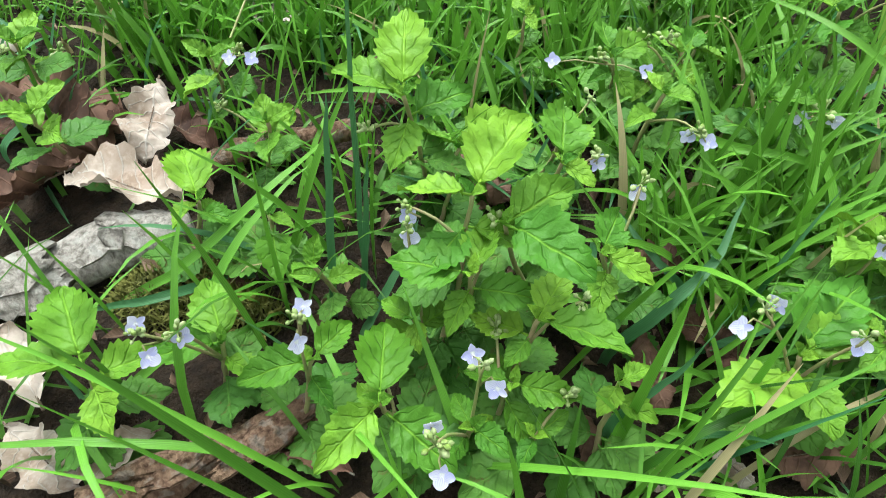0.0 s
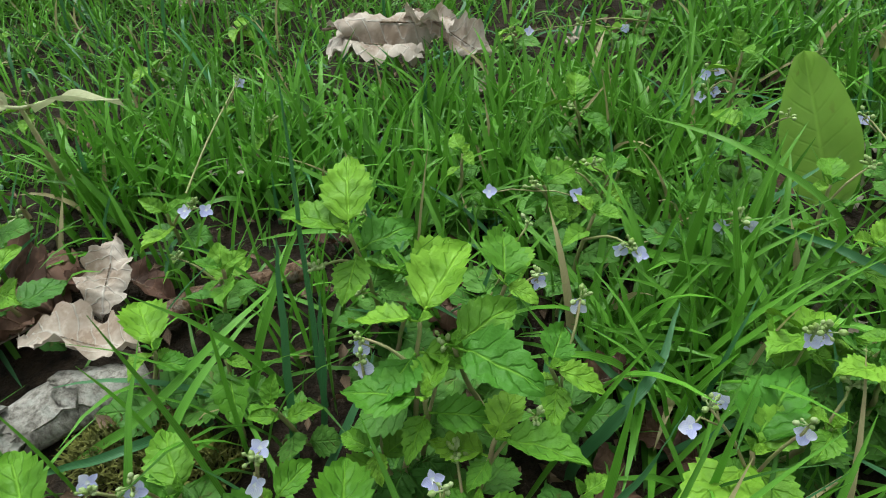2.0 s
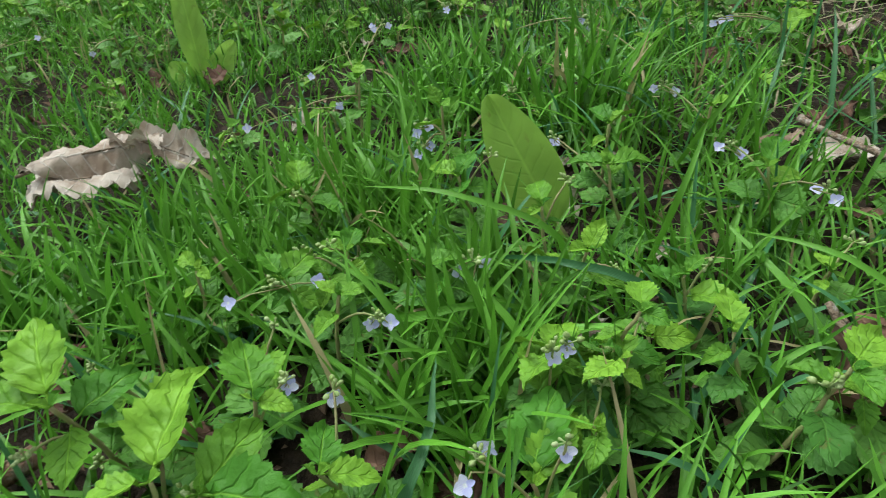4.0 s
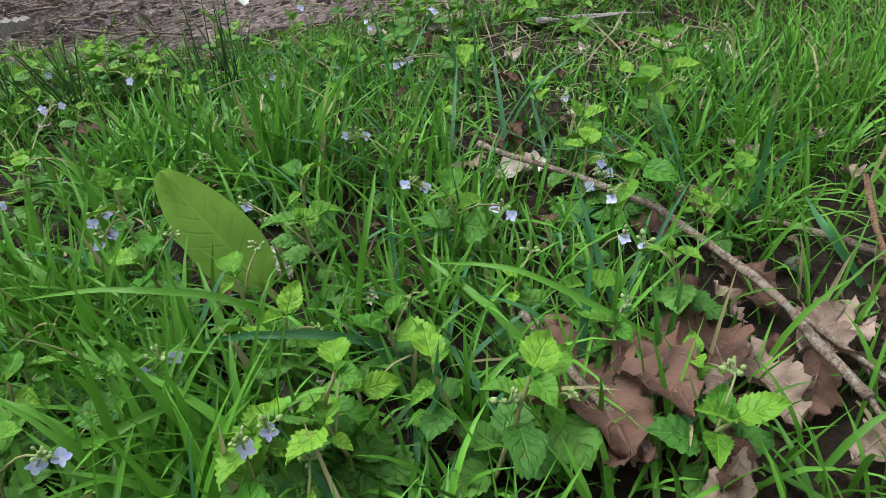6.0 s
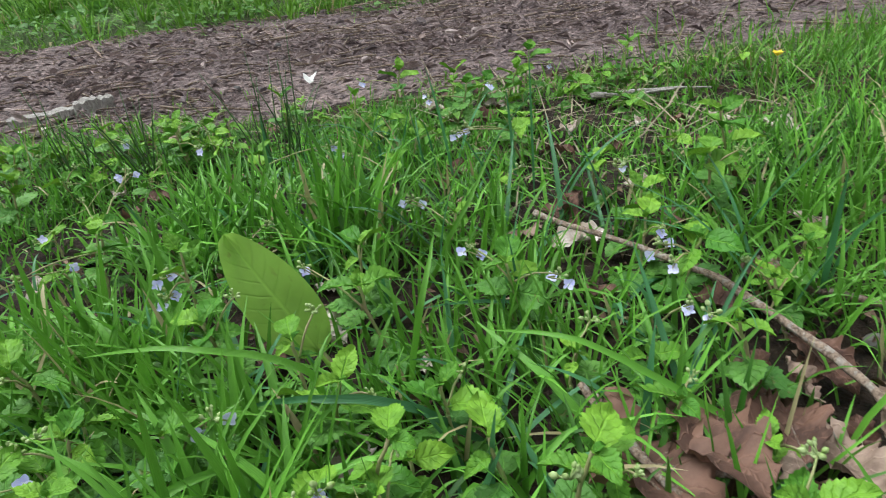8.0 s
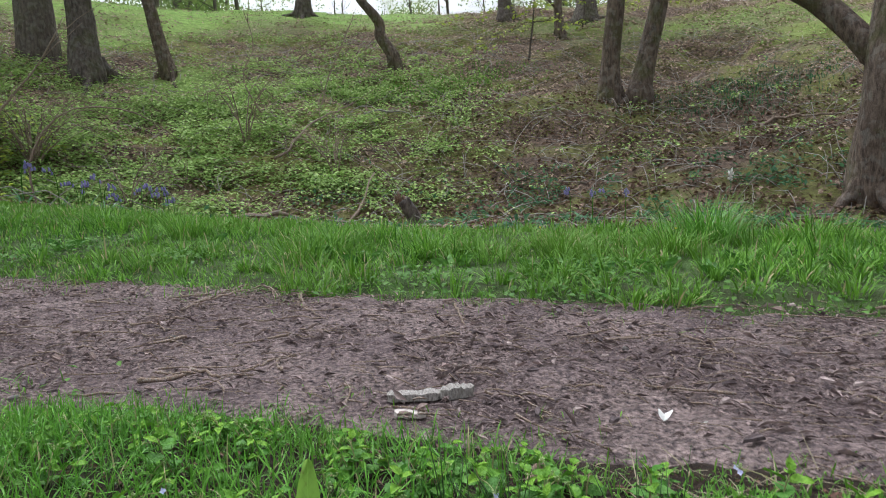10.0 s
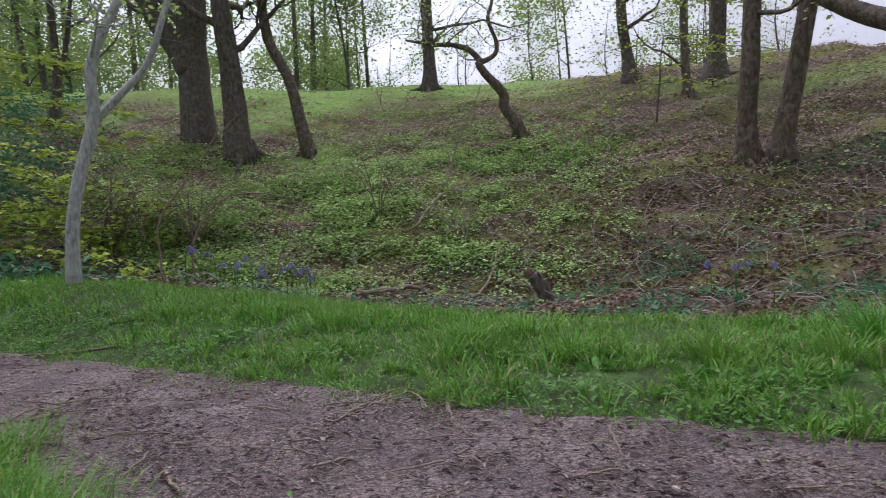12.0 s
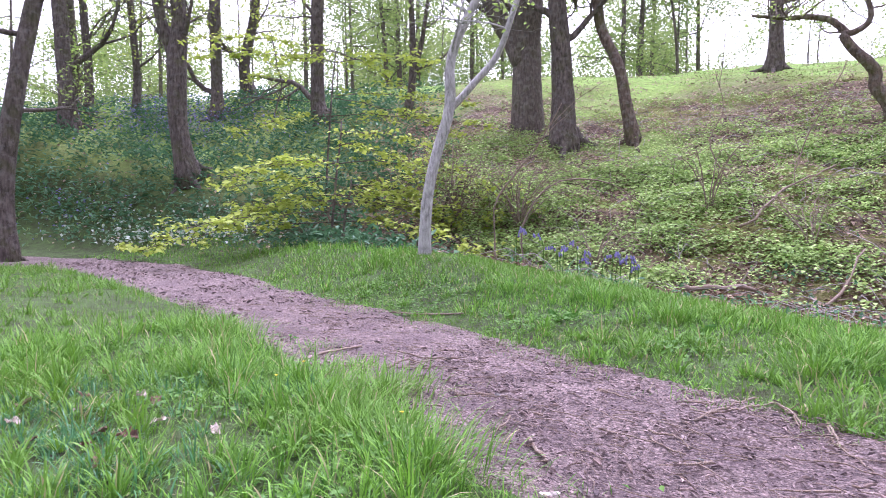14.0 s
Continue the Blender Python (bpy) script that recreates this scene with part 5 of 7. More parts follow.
def bluebell(x, y, tall, seed):
    r = np.random.RandomState(seed)
    ob = thing("bluebell", "drooping violet-blue bluebell growing at the edge of the hollow", "bluebell", "bluebells by the verge", at=(x, y, float(height(x, y))))
    a = r.rand() * 6.3
    w = np.array((math.cos(a), math.sin(a), 0))
    line = wander([(0, 0, 0), (0, 0, tall * 0.7), w * 0.05 + (0, 0, tall), w * 0.11 + (0, 0, tall * 0.96)], 10, 0.001, seed)
    h = Heap()
    h.add(*tube(line, np.linspace(0.005, 0.002, 10), 5))
    part("stalk", h.mesh("stalk", M_WEED), ob)
    for k in range(5):
        p = line[5 + k] + r.randn(3) * 0.008
        bell = tube([p, p + (0.003, 0, -0.012), p + (0.004, 0, -0.03), p + (0.005, 0, -0.036)], [0.003, 0.010, 0.010, 0.015], 6)
        h = Heap()
        h.add(*bell)
        part("bell", h.mesh("bell", M_BLUEBELL), ob)
    n = 5
    v, q, uv = blades(np.zeros((n, 3)), r.rand(n) * 6.3, 0.3 + 0.3 * r.rand(n), 0.25 + 0.1 * r.rand(n), np.full(n, 0.015), 0.9 + 0.4 * r.rand(n), 5)
    part("leaves", mesh_of("leaves", v, q, None, uv, M_BROAD), ob)


r = np.random.RandomState(5)
for k in range(18):
    bluebell(-2.2 + 1.3 * r.rand() ** 0.7, 6.6 + 0.7 * r.rand(), 0.34 + 0.12 * r.rand(), 60 + k)
for k, (x, y) in enumerate(((3.4, 5.9), (3.1, 6.0), (3.2, 6.2), (3.0, 6.3), (-1.5, 7.6), (-1.2, 7.9))):
    bluebell(x, y, 0.4, 90 + k)


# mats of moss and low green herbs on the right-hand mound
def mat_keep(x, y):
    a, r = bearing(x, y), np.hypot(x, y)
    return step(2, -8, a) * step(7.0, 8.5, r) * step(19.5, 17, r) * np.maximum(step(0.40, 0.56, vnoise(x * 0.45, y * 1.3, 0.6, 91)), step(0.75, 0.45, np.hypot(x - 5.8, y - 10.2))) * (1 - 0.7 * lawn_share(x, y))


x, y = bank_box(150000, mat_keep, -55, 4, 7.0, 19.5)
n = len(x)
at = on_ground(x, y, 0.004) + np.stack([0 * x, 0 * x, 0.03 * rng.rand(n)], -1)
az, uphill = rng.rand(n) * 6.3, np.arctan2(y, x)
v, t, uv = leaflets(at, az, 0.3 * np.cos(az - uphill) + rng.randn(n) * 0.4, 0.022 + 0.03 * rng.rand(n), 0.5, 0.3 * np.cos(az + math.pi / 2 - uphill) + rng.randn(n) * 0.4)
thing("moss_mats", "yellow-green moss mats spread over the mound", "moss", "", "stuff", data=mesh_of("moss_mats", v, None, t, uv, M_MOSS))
for label, cx, cy, rx, ry, n, tall, material in (("dark green herb patch below the pair of trees", 7.6, 9.6, 0.9, 0.5, 2600, 0.10, M_IVY), ("low green grassy patch on the mound", 3.0, 12.3, 0.7, 0.35, 1500, 0.10, M_TURF),
                                                 ("low green grassy patch on the mound", 1.6, 12.6, 0.9, 0.3, 1500, 0.10, M_TURF), ("low green grassy patch on the mound", 4.2, 12.8, 0.6, 0.3, 1000, 0.08, M_TURF)):
    x, y = cx + rng.randn(n) * rx, cy + rng.randn(n) * ry
    v, q, uv = blades(on_ground(x, y), rng.rand(n) * 6.3, np.abs(rng.randn(n)) * 0.5, tall * rng.uniform(0.5, 1.2, n), np.full(n, 0.018), np.abs(rng.randn(n)), 2)
    thing("herb_patch", label, "undergrowth", "", "stuff", data=mesh_of("herb_patch", v, q, None, uv, material))

# dead stems and thin twigs lying about the bank
r = np.random.RandomState(88)
x, y = bank_box(1500, lambda x, y: (1 - lawn_share(x, y)) * step(30, 20, bearing(x, y)), -50, 30, 6.0, 16.0)
heap = Heap()
for k in range(len(x)):
    a, ln = r.rand() * 6.3, r.uniform(0.25, 0.9)
    e = (x[k] + math.cos(a) * ln, y[k] + math.sin(a) * ln)
    z0, z1 = float(height(x[k], y[k])), float(height(*e))
    mid = ((x[k] + e[0]) / 2 + r.randn() * 0.05, (y[k] + e[1]) / 2 + r.randn() * 0.05, (z0 + z1) / 2 + r.uniform(0.04, 0.25) * ln)
    heap.add(*tube([(x[k], y[k], z0 - 0.01), tuple(np.array((x[k], y[k], z0)) * 0.5 + np.array(mid) * 0.5 + (0, 0, 0.03)), mid, (e[0], e[1], z1 + r.uniform(0.0, 0.15))], [0.007, 0.006, 0.005, 0.003], 3))
thing("dead_stems", "thin pale dead stems and twigs arching over the bank", "twigs", "", "stuff", data=heap.mesh("dead_stems", M_PALE_BARK))

# brown leaves on the hollow floor, spread rightwards as painted tree shade
x, y = bank_box(60000, lambda x, y: np.maximum(step(10.5, 8.0, np.hypot(x, y)), 0.7 * step(-8, -20, bearing(x, y)) * step(13.5, 11, np.hypot(x, y))) * (0.3 + 0.7 * clump(x, y, 0.3, 66, 0.3, 0.6)) * step(30, 15, bearing(x, y)), -62, 30, 4.6, 13.5)
n = len(x)
at = on_ground(x, y, 0.008) + np.stack([0 * x, 0 * x, 0.05 * rng.rand(n)], -1)
v, t, uv = leaflets(at, rng.rand(n) * 6.3, rng.randn(n) * 0.4, 0.04 + 0.05 * rng.rand(n), 0.6, rng.randn(n) * 0.5, 0.5)
thing("leaf_litter", "dark brown fallen leaves on the hollow floor, doubling as shade to the right", "leaf litter", "", "stuff", data=mesh_of("leaf_litter", v, None, t, uv, M_LITTER))

# small dark plants at the shady foot of the bank
x, y = bank_box(46000, lambda x, y: (0.35 + 0.65 * step(-12, -26, bearing(x, y))) * step(10.0, 8, np.hypot(x, y)) * clump(x, y, 0.35, 63, 0.5, 0.7), -62, 12, 5.0, 12.0)
n = len(x)
at = on_ground(x, y, 0.0) + np.stack([0 * x, 0 * x, 0.02 + 0.1 * rng.rand(n)], -1)
v, t, uv = leaflets(at, rng.rand(n) * 6.3, rng.randn(n) * 0.4 + 0.3, 0.04 + 0.06 * rng.rand(n), 0.4, rng.randn(n) * 0.4)
thing("bank_herbs", "dark green herbs at the shady foot of the bank", "undergrowth", "", "stuff", data=mesh_of("bank_herbs", v, None, t, uv, M_IVY))


def twiggy_bush(x, y, tall, wide, stems, seed, label, leafy=16):
    """A bare bush: thin arching stems with finer twigs, a few young leaves."""
    r = np.random.RandomState(seed)
    ob = thing("twiggy_bush", label, "bush", "bare bushes on the bank", at=(x, y, float(height(x, y)) - 0.03))
    ends, th = [], Heap()
    for k in range(stems):
        a = r.rand() * 6.3
        out = np.array((math.cos(a), math.sin(a), 0)) * wide * r.uniform(0.4, 1.0)
        up = np.array((0, 0, tall * r.uniform(0.6, 1.1)))
        line = wander([np.zeros(3), out * 0.25 + up * 0.55, out * 0.65 + up * 0.95, out + up * r.uniform(0.7, 1.0)], 14, 0.012, seed + k)
        h = Heap()
        h.add(*tube(line, np.linspace(0.011, 0.004, 14), 5))
        for q in range(9):
            p = line[r.randint(4, 14)]
            d = r.randn(3) * (0.5, 0.5, 0.35) + out / (np.linalg.norm(out) + 1e-6) * 0.4
            e = p + d / np.linalg.norm(d) * r.uniform(0.15, 0.45)
            th.add(*tube([p, (p + e) / 2 + r.randn(3) * 0.02, e], [0.004, 0.003, 0.002], 4))
            ends += [e, (p + e) / 2]
        part("stem", h.mesh("stem", M_TWIG), ob)
    part("twigwork", th.mesh("twigwork", M_TWIG), ob)["kind"] = "stuff"
    ends = np.array(ends)
    n = stems * leafy
    v, t, uv = leaflets(ends[r.randint(0, len(ends), n)] + r.randn(n, 3) * 0.03, r.rand(n) * 6.3, r.randn(n) * 0.4, 0.03 + 0.03 * r.rand(n), 0.6, r.randn(n) * 0.5)
    part("leaves", mesh_of("leaves", v, None, t, uv, M_BRAMBLE), ob, None, "few small opening leaves")["kind"] = "stuff"


twiggy_bush(-2.95, 9.75, 0.9, 1.1, 24, 3, "grey twiggy bush in young leaf on the slope of the hollow", 70)
twiggy_bush(-3.9, 9.6, 1.1, 1.0, 24, 7, "grey twiggy bush in young leaf on the edge of the hollow", 44)
twiggy_bush(-0.3, 10.2, 0.9, 0.8, 7, 4, "low bare bramble stems arching on the bank")
twiggy_bush(0.9, 9.4, 0.7, 0.8, 7, 5, "low bare bramble stems arching on the bank")
twiggy_bush(-1.6, 8.6, 0.6, 0.8, 7, 6, "low bare bramble stems arching on the bank")

r = np.random.RandomState(41)
for k in range(18):
    a = radians(r.uniform(-34, 4))
    dist = r.uniform(25, 40)
    tree("bare_tree", "small twiggy tree not yet in leaf beyond the brow", "tree", -math.sin(a) * dist, math.cos(a) * dist,
         [[(0, 0, 0.06), (0.1, 1.0, 0.05), (0.0, 2.4, 0.035), (0.2, r.uniform(3.5, 6), 0.012)]], M_BARK_FAR, 8, 400, 0.09, M_CROWN_FAR, 400 + k, 0.08, 2, 1.9, 0, 1.3, 0.0, "bare trees beyond the brow")


def white_flower(x, y, tall):
    ob = thing("white_flower", "single white flower head standing on the dark bank", "flower", at=(x, y, float(height(x, y))))
    h = Heap()
    h.add(*tube([(0, 0, -0.01), (0.01, 0, tall * 0.5), (0.0, 0, tall)], [0.006, 0.005, 0.004], 5))
    part("stalk", h.mesh("stalk", M_IVY), ob)
    h = Heap()
    for k in range(9):
        d = np.array((math.cos(k * 2.4) * 0.03, math.sin(k * 2.4) * 0.03, 0.006 * k))
        h.add(*tube([(0, 0, tall - 0.02 + 0.01 * k), d * 0.6 + (0, 0, tall + 0.008 * k), d + (0, 0, tall + 0.01 * k)], [0.004, 0.014, 0.003], 5))
    part("flower_head", h.mesh("flower_head", M_WHITE), ob)


white_flower(5.0, 6.44, 0.14)


# leaves and flowers of the foreground
def toothed_leaf(name, seed, material, teeth=8, wide=0.66, n=32, cup=0.16, droop=0.22, pucker=0.04, stalk=0.12, blunt=0.88):
    """An oval toothed leaf of unit length, puckered between its veins."""
    r = np.random.RandomState(seed)
    t = np.linspace(0, 1, n + 1)
    half = wide / 2 * np.sin(np.pi * t**0.74) ** blunt * (1 - 0.1 * t)
    saw = (t * teeth) % 1.0
    half = half * (1 + (0.24 if teeth > 1 else 0.1) * (saw - 0.5) * (t > 0.08) * (t < 0.96)) + 0.004
    cols = np.array([-1, -0.68, -0.34, 0, 0.34, 0.68, 1.0])
    S = cols[None] + 0 * t[:, None]
    T = t[:, None] + 0 * S
    edge = np.where(np.abs(S) == 1, half[:, None], half[:, None] * 0.97)
    Y = S * edge
    X = stalk + T * (1 - stalk) + np.where(np.abs(S) == 1, 0.02 * saw[:, None], 0)
    ph = (T * 4.6 - np.abs(S) * 1.5) % 1.0
    Z = cup * np.abs(Y) ** 1.2 - droop * T**2 * 0.5 + pucker * np.cos((ph - 0.5) * 2 * np.pi) * -1 * (np.abs(S) > 0.2) * (np.abs(S) < 0.99) * (1 - 0.5 * T)
    Z += 0.05 * r.randn() * S + 0.02 * np.sin(T * 11 + 4 * S + r.rand() * 6) + 0.03 * np.sin(T * 5 + r.rand() * 6) * np.abs(S)
    v = np.stack([X, Y, Z], -1).reshape(-1, 3)
    k = len(cols)
    i, j = np.meshgrid(np.arange(n), np.arange(k - 1), indexing="ij")
    q = np.stack([i * k + j, (i + 1) * k + j, (i + 1) * k + j + 1, i * k + j + 1], -1).reshape(-1, 4)
    h = Heap()
    h.add(v, q, None, np.stack([T, S / 2 + 0.5], -1).reshape(-1, 2))
    line = [(0, 0, 0), (stalk * 0.5, 0, -0.005), (stalk * 1.3, 0, -0.002)]
    tv, tq, tt = tube(line, [0.022, 0.02, 0.014], 5)
    h.add(tv, tq, tt, np.full((len(tv), 2), 0.5))
    return h.mesh(name, material)


LEAVES = [toothed_leaf("leaf", s, M_LEAF, 8, w, 24, c, d) for s, w, c, d in ((1, 0.62, 0.55, 0.35), (2, 0.57, 0.8, 0.5), (3, 0.66, 0.4, 0.3), (4, 0.6, 0.95, 0.4))]
OLD_DARK_LEAVES = [toothed_leaf("leaf", s, M_LEAF_OLD_DARK, 7, w, 21, c, d) for s, w, c, d in ((5, 0.8, 0.1, 0.2), (6, 0.74, 0.2, 0.3), (7, 0.86, 0.05, 0.15))]


def petal_mesh(seed, wide):
    t, s = np.linspace(0, 1, 6), np.linspace(-1, 1, 5)
    T, S = np.meshgrid(t, s, indexing="ij")
    Y = S * wide / 2 * np.sin(np.pi * np.clip(T * 0.86 + 0.07, 0, 1)) ** 0.6
    X = T * (1 - 0.1 * S**2)
    Z = 0.30 * T**1.5 - 0.16 * T**3 + 0.10 * S**2 * T
    v = np.stack([X, Y, Z], -1).reshape(-1, 3)
    i, j = np.meshgrid(np.arange(5), np.arange(4), indexing="ij")
    q = np.stack([i * 5 + j, (i + 1) * 5 + j, (i + 1) * 5 + j + 1, i * 5 + j + 1], -1).reshape(-1, 4)
    return mesh_of("petal", v, q, None, np.stack([T, S / 2 + 0.5], -1).reshape(-1, 2), M_PETAL)


PETALS = [petal_mesh(1, 1.05), petal_mesh(2, 0.85), petal_mesh(3, 0.7)]


def heart_mesh():
    """The middle of a flower: green cup, two stamens and a style."""
    h = Heap()
    h.add(*tube([(0, 0, -0.45), (0, 0, -0.2), (0, 0, 0.05)], [0.08, 0.22, 0.12], 7))
    for w in ((0.5, 0.3, 0.75), (0.5, -0.3, 0.75), (0.1, 0.0, 0.6)):
        w = np.array(w)
        h.add(*tube([(0, 0, 0), w * 0.6, w * 0.9, w], [0.035, 0.03, 0.07, 0.05], 5))
    return h.mesh("heart", M_STAMEN)


HEART = heart_mesh()


def bud_mesh(seed, n):
    """A head of small buds on a short stalk."""
    r = np.random.RandomState(seed)
    h = Heap()
    for k in range(n):
        d = np.array((r.randn() * 0.8, r.randn() * 0.8, r.uniform(0.2, 1.2)))
        d /= np.linalg.norm(d)
        p = d * r.uniform(0.2, 0.8)
        h.add(*tube([(0, 0, 0), p * 0.6, p], [0.06, 0.05, 0.06], 4))
        s = r.uniform(0.13, 0.24)
        h.add(*tube([p - d * s * 0.8, p - d * s * 0.3, p + d * s * 0.5, p + d * s * 1.1], [s * 0.25, s * 0.75, s * 0.7, s * 0.12], 6))
    return h.mesh("bud_head", M_BUD)


BUDS = [bud_mesh(s, n) for s, n in ((1, 7), (2, 9), (3, 11), (4, 6))]


def facing(p, way, size, spin=0.0):
    """A pose at p whose z looks along way."""
    q = Vector(way).to_track_quat("Z", "Y").to_matrix().to_4x4()
    return Matrix.Translation(Vector(p)) @ q @ Matrix.Rotation(spin, 4, "Z") @ Matrix.Scale(size, 4)


def leaf_pose(p, az, pitch, size, roll=0.0):
    return Matrix.Translation(Vector(p)) @ Euler((roll, -pitch, az)).to_matrix().to_4x4() @ Matrix.Scale(size, 4)


def speedwell(x, y, top, size, seed, flowers=(), pairs=4, label="hairy-stemmed wood speedwell with toothed bright green leaves", fan=()):
    """A creeping speedwell: crossed pairs of toothed leaves up a stem, thin stalks with buds and lilac flowers."""
    r = np.random.RandomState(seed + 1000)
    ground_z = float(height(x, y))
    a = r.rand() * 6.3
    foot = np.array((x + math.cos(a) * 0.35 * top, y + math.sin(a) * 0.35 * top, 0))
    foot[2] = float(height(foot[0], foot[1])) - 0.004
    head = np.array((x, y, ground_z + top)) - foot
    ob = thing("wood_speedwell", label, "speedwell", "speedwell plants in the grass", at=foot)
    line = wander([(0, 0, 0), (head[0] * 0.5, head[1] * 0.5, head[2] * 0.42), head], 14, 0.0006, seed)
    h = Heap()
    h.add(*tube(line, np.linspace(0.0016, 0.0009, 14), 6))
    part("stem", h.mesh("stem", M_STEM), ob)
    az = r.rand() * 6.3
    for k, (turn, mm) in enumerate(fan):
        rise = 0.4 if mm > 42 else 0.25 if mm > 32 else 0.12 if k < 2 else -0.08
        part("leaf", LEAVES[r.randint(4)], ob, leaf_pose(line[13 - 2 * (k // 2)], radians(turn), rise + r.randn() * 0.1, min(mm, 35) * 0.00116 if y < 0.24 and x < 0.24 else min(mm, 28) * 0.001, r.randn() * 0.2))
    if fan:
        for side in (0.4, 1.4, 2.5, 3.6, 4.6, 5.6)[:6 if top > 0.045 else 3]:
            part("leaf", OLD_DARK_LEAVES[r.randint(3)], ob, leaf_pose(line[4 + r.randint(6)], az + side + r.randn() * 0.2, r.randn() * 0.2, size * r.uniform(0.85, 1.2), r.randn() * 0.2))
        az = radians(fan[0][0] + 90)
    for k in range(0 if fan else pairs):
        f = (k + 1) / pairs
        p = line[min(13, int(3 + f * 10))]
        s = 1.14 * size * (0.8, 0.95, 1.0, 0.95, 0.72)[k + 5 - pairs] * r.uniform(0.88, 1.12)
        pitch = radians((-8, 2, 12, 26, 42)[k + 5 - pairs])
        for side in (0, math.pi):
            me = (OLD_DARK_LEAVES if k < (1 if top > 0.078 else pairs - 2) else LEAVES)[r.randint(3)]
            part("leaf", me, ob, leaf_pose(p, az + side + r.randn() * 0.12, pitch + r.randn() * 0.16, s * r.uniform(0.9, 1.1), r.randn() * 0.2))
        az += math.pi / 2 + r.randn() * 0.1
    part("leaf", LEAVES[r.randint(4)], ob, leaf_pose(line[-1], az, radians(60), size * 0.3))
    part("leaf", LEAVES[r.randint(4)], ob, leaf_pose(line[-1], az + math.pi, radians(55), size * 0.3))
    node = line[10]
    ends = [np.array(f) - foot for f in flowers]
    for k in range(max(1, int(round(len(ends) / 2.0)))):
        mine = ends[2 * k:2 * k + 2]
        if mine:
            c = np.mean(mine, 0) + (0, 0, 0.004)
        elif r.rand() < 0.75:
            b = r.rand() * 6.3
            c = node + np.array((math.cos(b) * 0.02, math.sin(b) * 0.02, r.uniform(0.005, 0.03)))
        else:
            continue
        h = Heap()
        h.add(*tube(wander([node, (node + c) / 2 + (0, 0, 0.004), c], 7, 0.0003, seed), np.linspace(0.0008, 0.0005, 7), 5))
        for e in mine:
            h.add(*tube([node * 0.25 + c * 0.75, (c + e) / 2, e - (0, 0, 0.0015)], [0.0005, 0.0004, 0.0004], 4))
        part("flower_stalk", h.mesh("flower_stalk", M_STEM), ob)
        part("bud_head", BUDS[r.randint(4)], ob, facing(c, (r.randn() * 0.3, r.randn() * 0.3, 1), r.uniform(0.006, 0.009), r.rand() * 6))["kind"] = "stuff"
        for e in mine:
            e = np.array(e)
            way = np.array((0.1 - (e + foot)[0], 0.0 - (e + foot)[1], 0))
            way = way / (np.linalg.norm(way) + 1e-6) * 0.8 + np.array((0, 0, 0.6)) + r.randn(3) * 0.22
            fl = part("flower", HEART, ob, facing(e, way, 0.0022, r.rand() * 6), "pale lilac-blue four-petalled flower")
            for q, (pm, an) in enumerate(((0, 0.0), (1, 1.5), (1, -1.5), (2, math.pi))):
                part("petal", PETALS[pm], fl, Matrix.Rotation(an, 4, "Z") @ Matrix.Scale((2.25, 2.0, 2.0, 1.8)[q] * 0.95, 4))
    return ob


# where the speedwell stands: x, y, height, and its leaves or their length
SHOOTS = []


def shoot(x, y, top, *fan):
    """A leading shoot: its head, its height, and its leaves as (bearing in degrees, millimetres)."""
    SHOOTS.append((x, y, top, fan))


shoot(0.057, 0.169, 0.1, (64, 43), (174, 23), (359, 25), (240, 24))
shoot(0.059, 0.146, 0.085, (174, 27), (78, 21), (356, 23), (250, 17))
shoot(0.069, 0.165, 0.09, (326, 32), (36, 26), (184, 19))
shoot(0.083, 0.139, 0.07, (65, 20), (344, 29), (156, 23), (232, 13))
shoot(0.030, 0.107, 0.06, (95, 31), (239, 26), (329, 28), (136, 14))
shoot(0.002, 0.124, 0.055, (60, 19), (202, 25), (141, 16), (314, 14))
shoot(-0.086, 0.116, 0.05, (125, 41), (183, 33), (308, 23), (43, 24))
shoot(-0.038, 0.133, 0.045, (192, 28), (119, 26), (335, 19), (150, 25))
shoot(-0.069, 0.200, 0.05, (120, 33), (247, 15), (343, 18), (68, 12))
shoot(0.076, 0.123, 0.05, (349, 21), (167, 18), (303, 20), (110, 18))
shoot(0.062, 0.107, 0.045, (120, 14), (327, 15), (240, 15), (44, 10))
shoot(0.085, 0.108, 0.04, (244, 12), (40, 13))
shoot(0.106, 0.170, 0.07, (69, 21), (339, 21), (259, 19), (151, 12))
shoot(0.091, 0.211, 0.075, (88, 31), (327, 14), (170, 13))
shoot(0.027, 0.213, 0.105, (95, 59), (152, 30), (38, 26), (261, 22))
shoot(0.047, 0.232, 0.06, (153, 20), (42, 30), (327, 12))
shoot(0.178, 0.141, 0.055, (51, 38), (29, 26), (213, 34), (293, 23), (121, 15))
shoot(0.217, 0.192, 0.06, (126, 16), (215, 25), (53, 31), (298, 14))
shoot(0.036, 0.147, 0.05, (148, 15), (288, 12), (201, 19), (41, 16))
shoot(0.215, 0.153, 0.05, (132, 14), (229, 16), (38, 11))
shoot(-0.037, 0.198, 0.045, (124, 14), (340, 12), (289, 25))
shoot(0.114, 0.127, 0.05, (32, 12), (240, 13), (339, 16))
shoot(0.118, 0.302, 0.06, (103, 55), (42, 29), (212, 15), (308, 18))
shoot(0.148, 0.394, 0.06, (80, 42), (203, 24), (313, 26))
shoot(0.074, 0.351, 0.05, (111, 20), (305, 12), (219, 14))
shoot(0.156, 0.316, 0.055, (57, 22), (134, 20), (299, 16))
shoot(0.143, 0.311, 0.045, (99, 22), (287, 19), (232, 19))
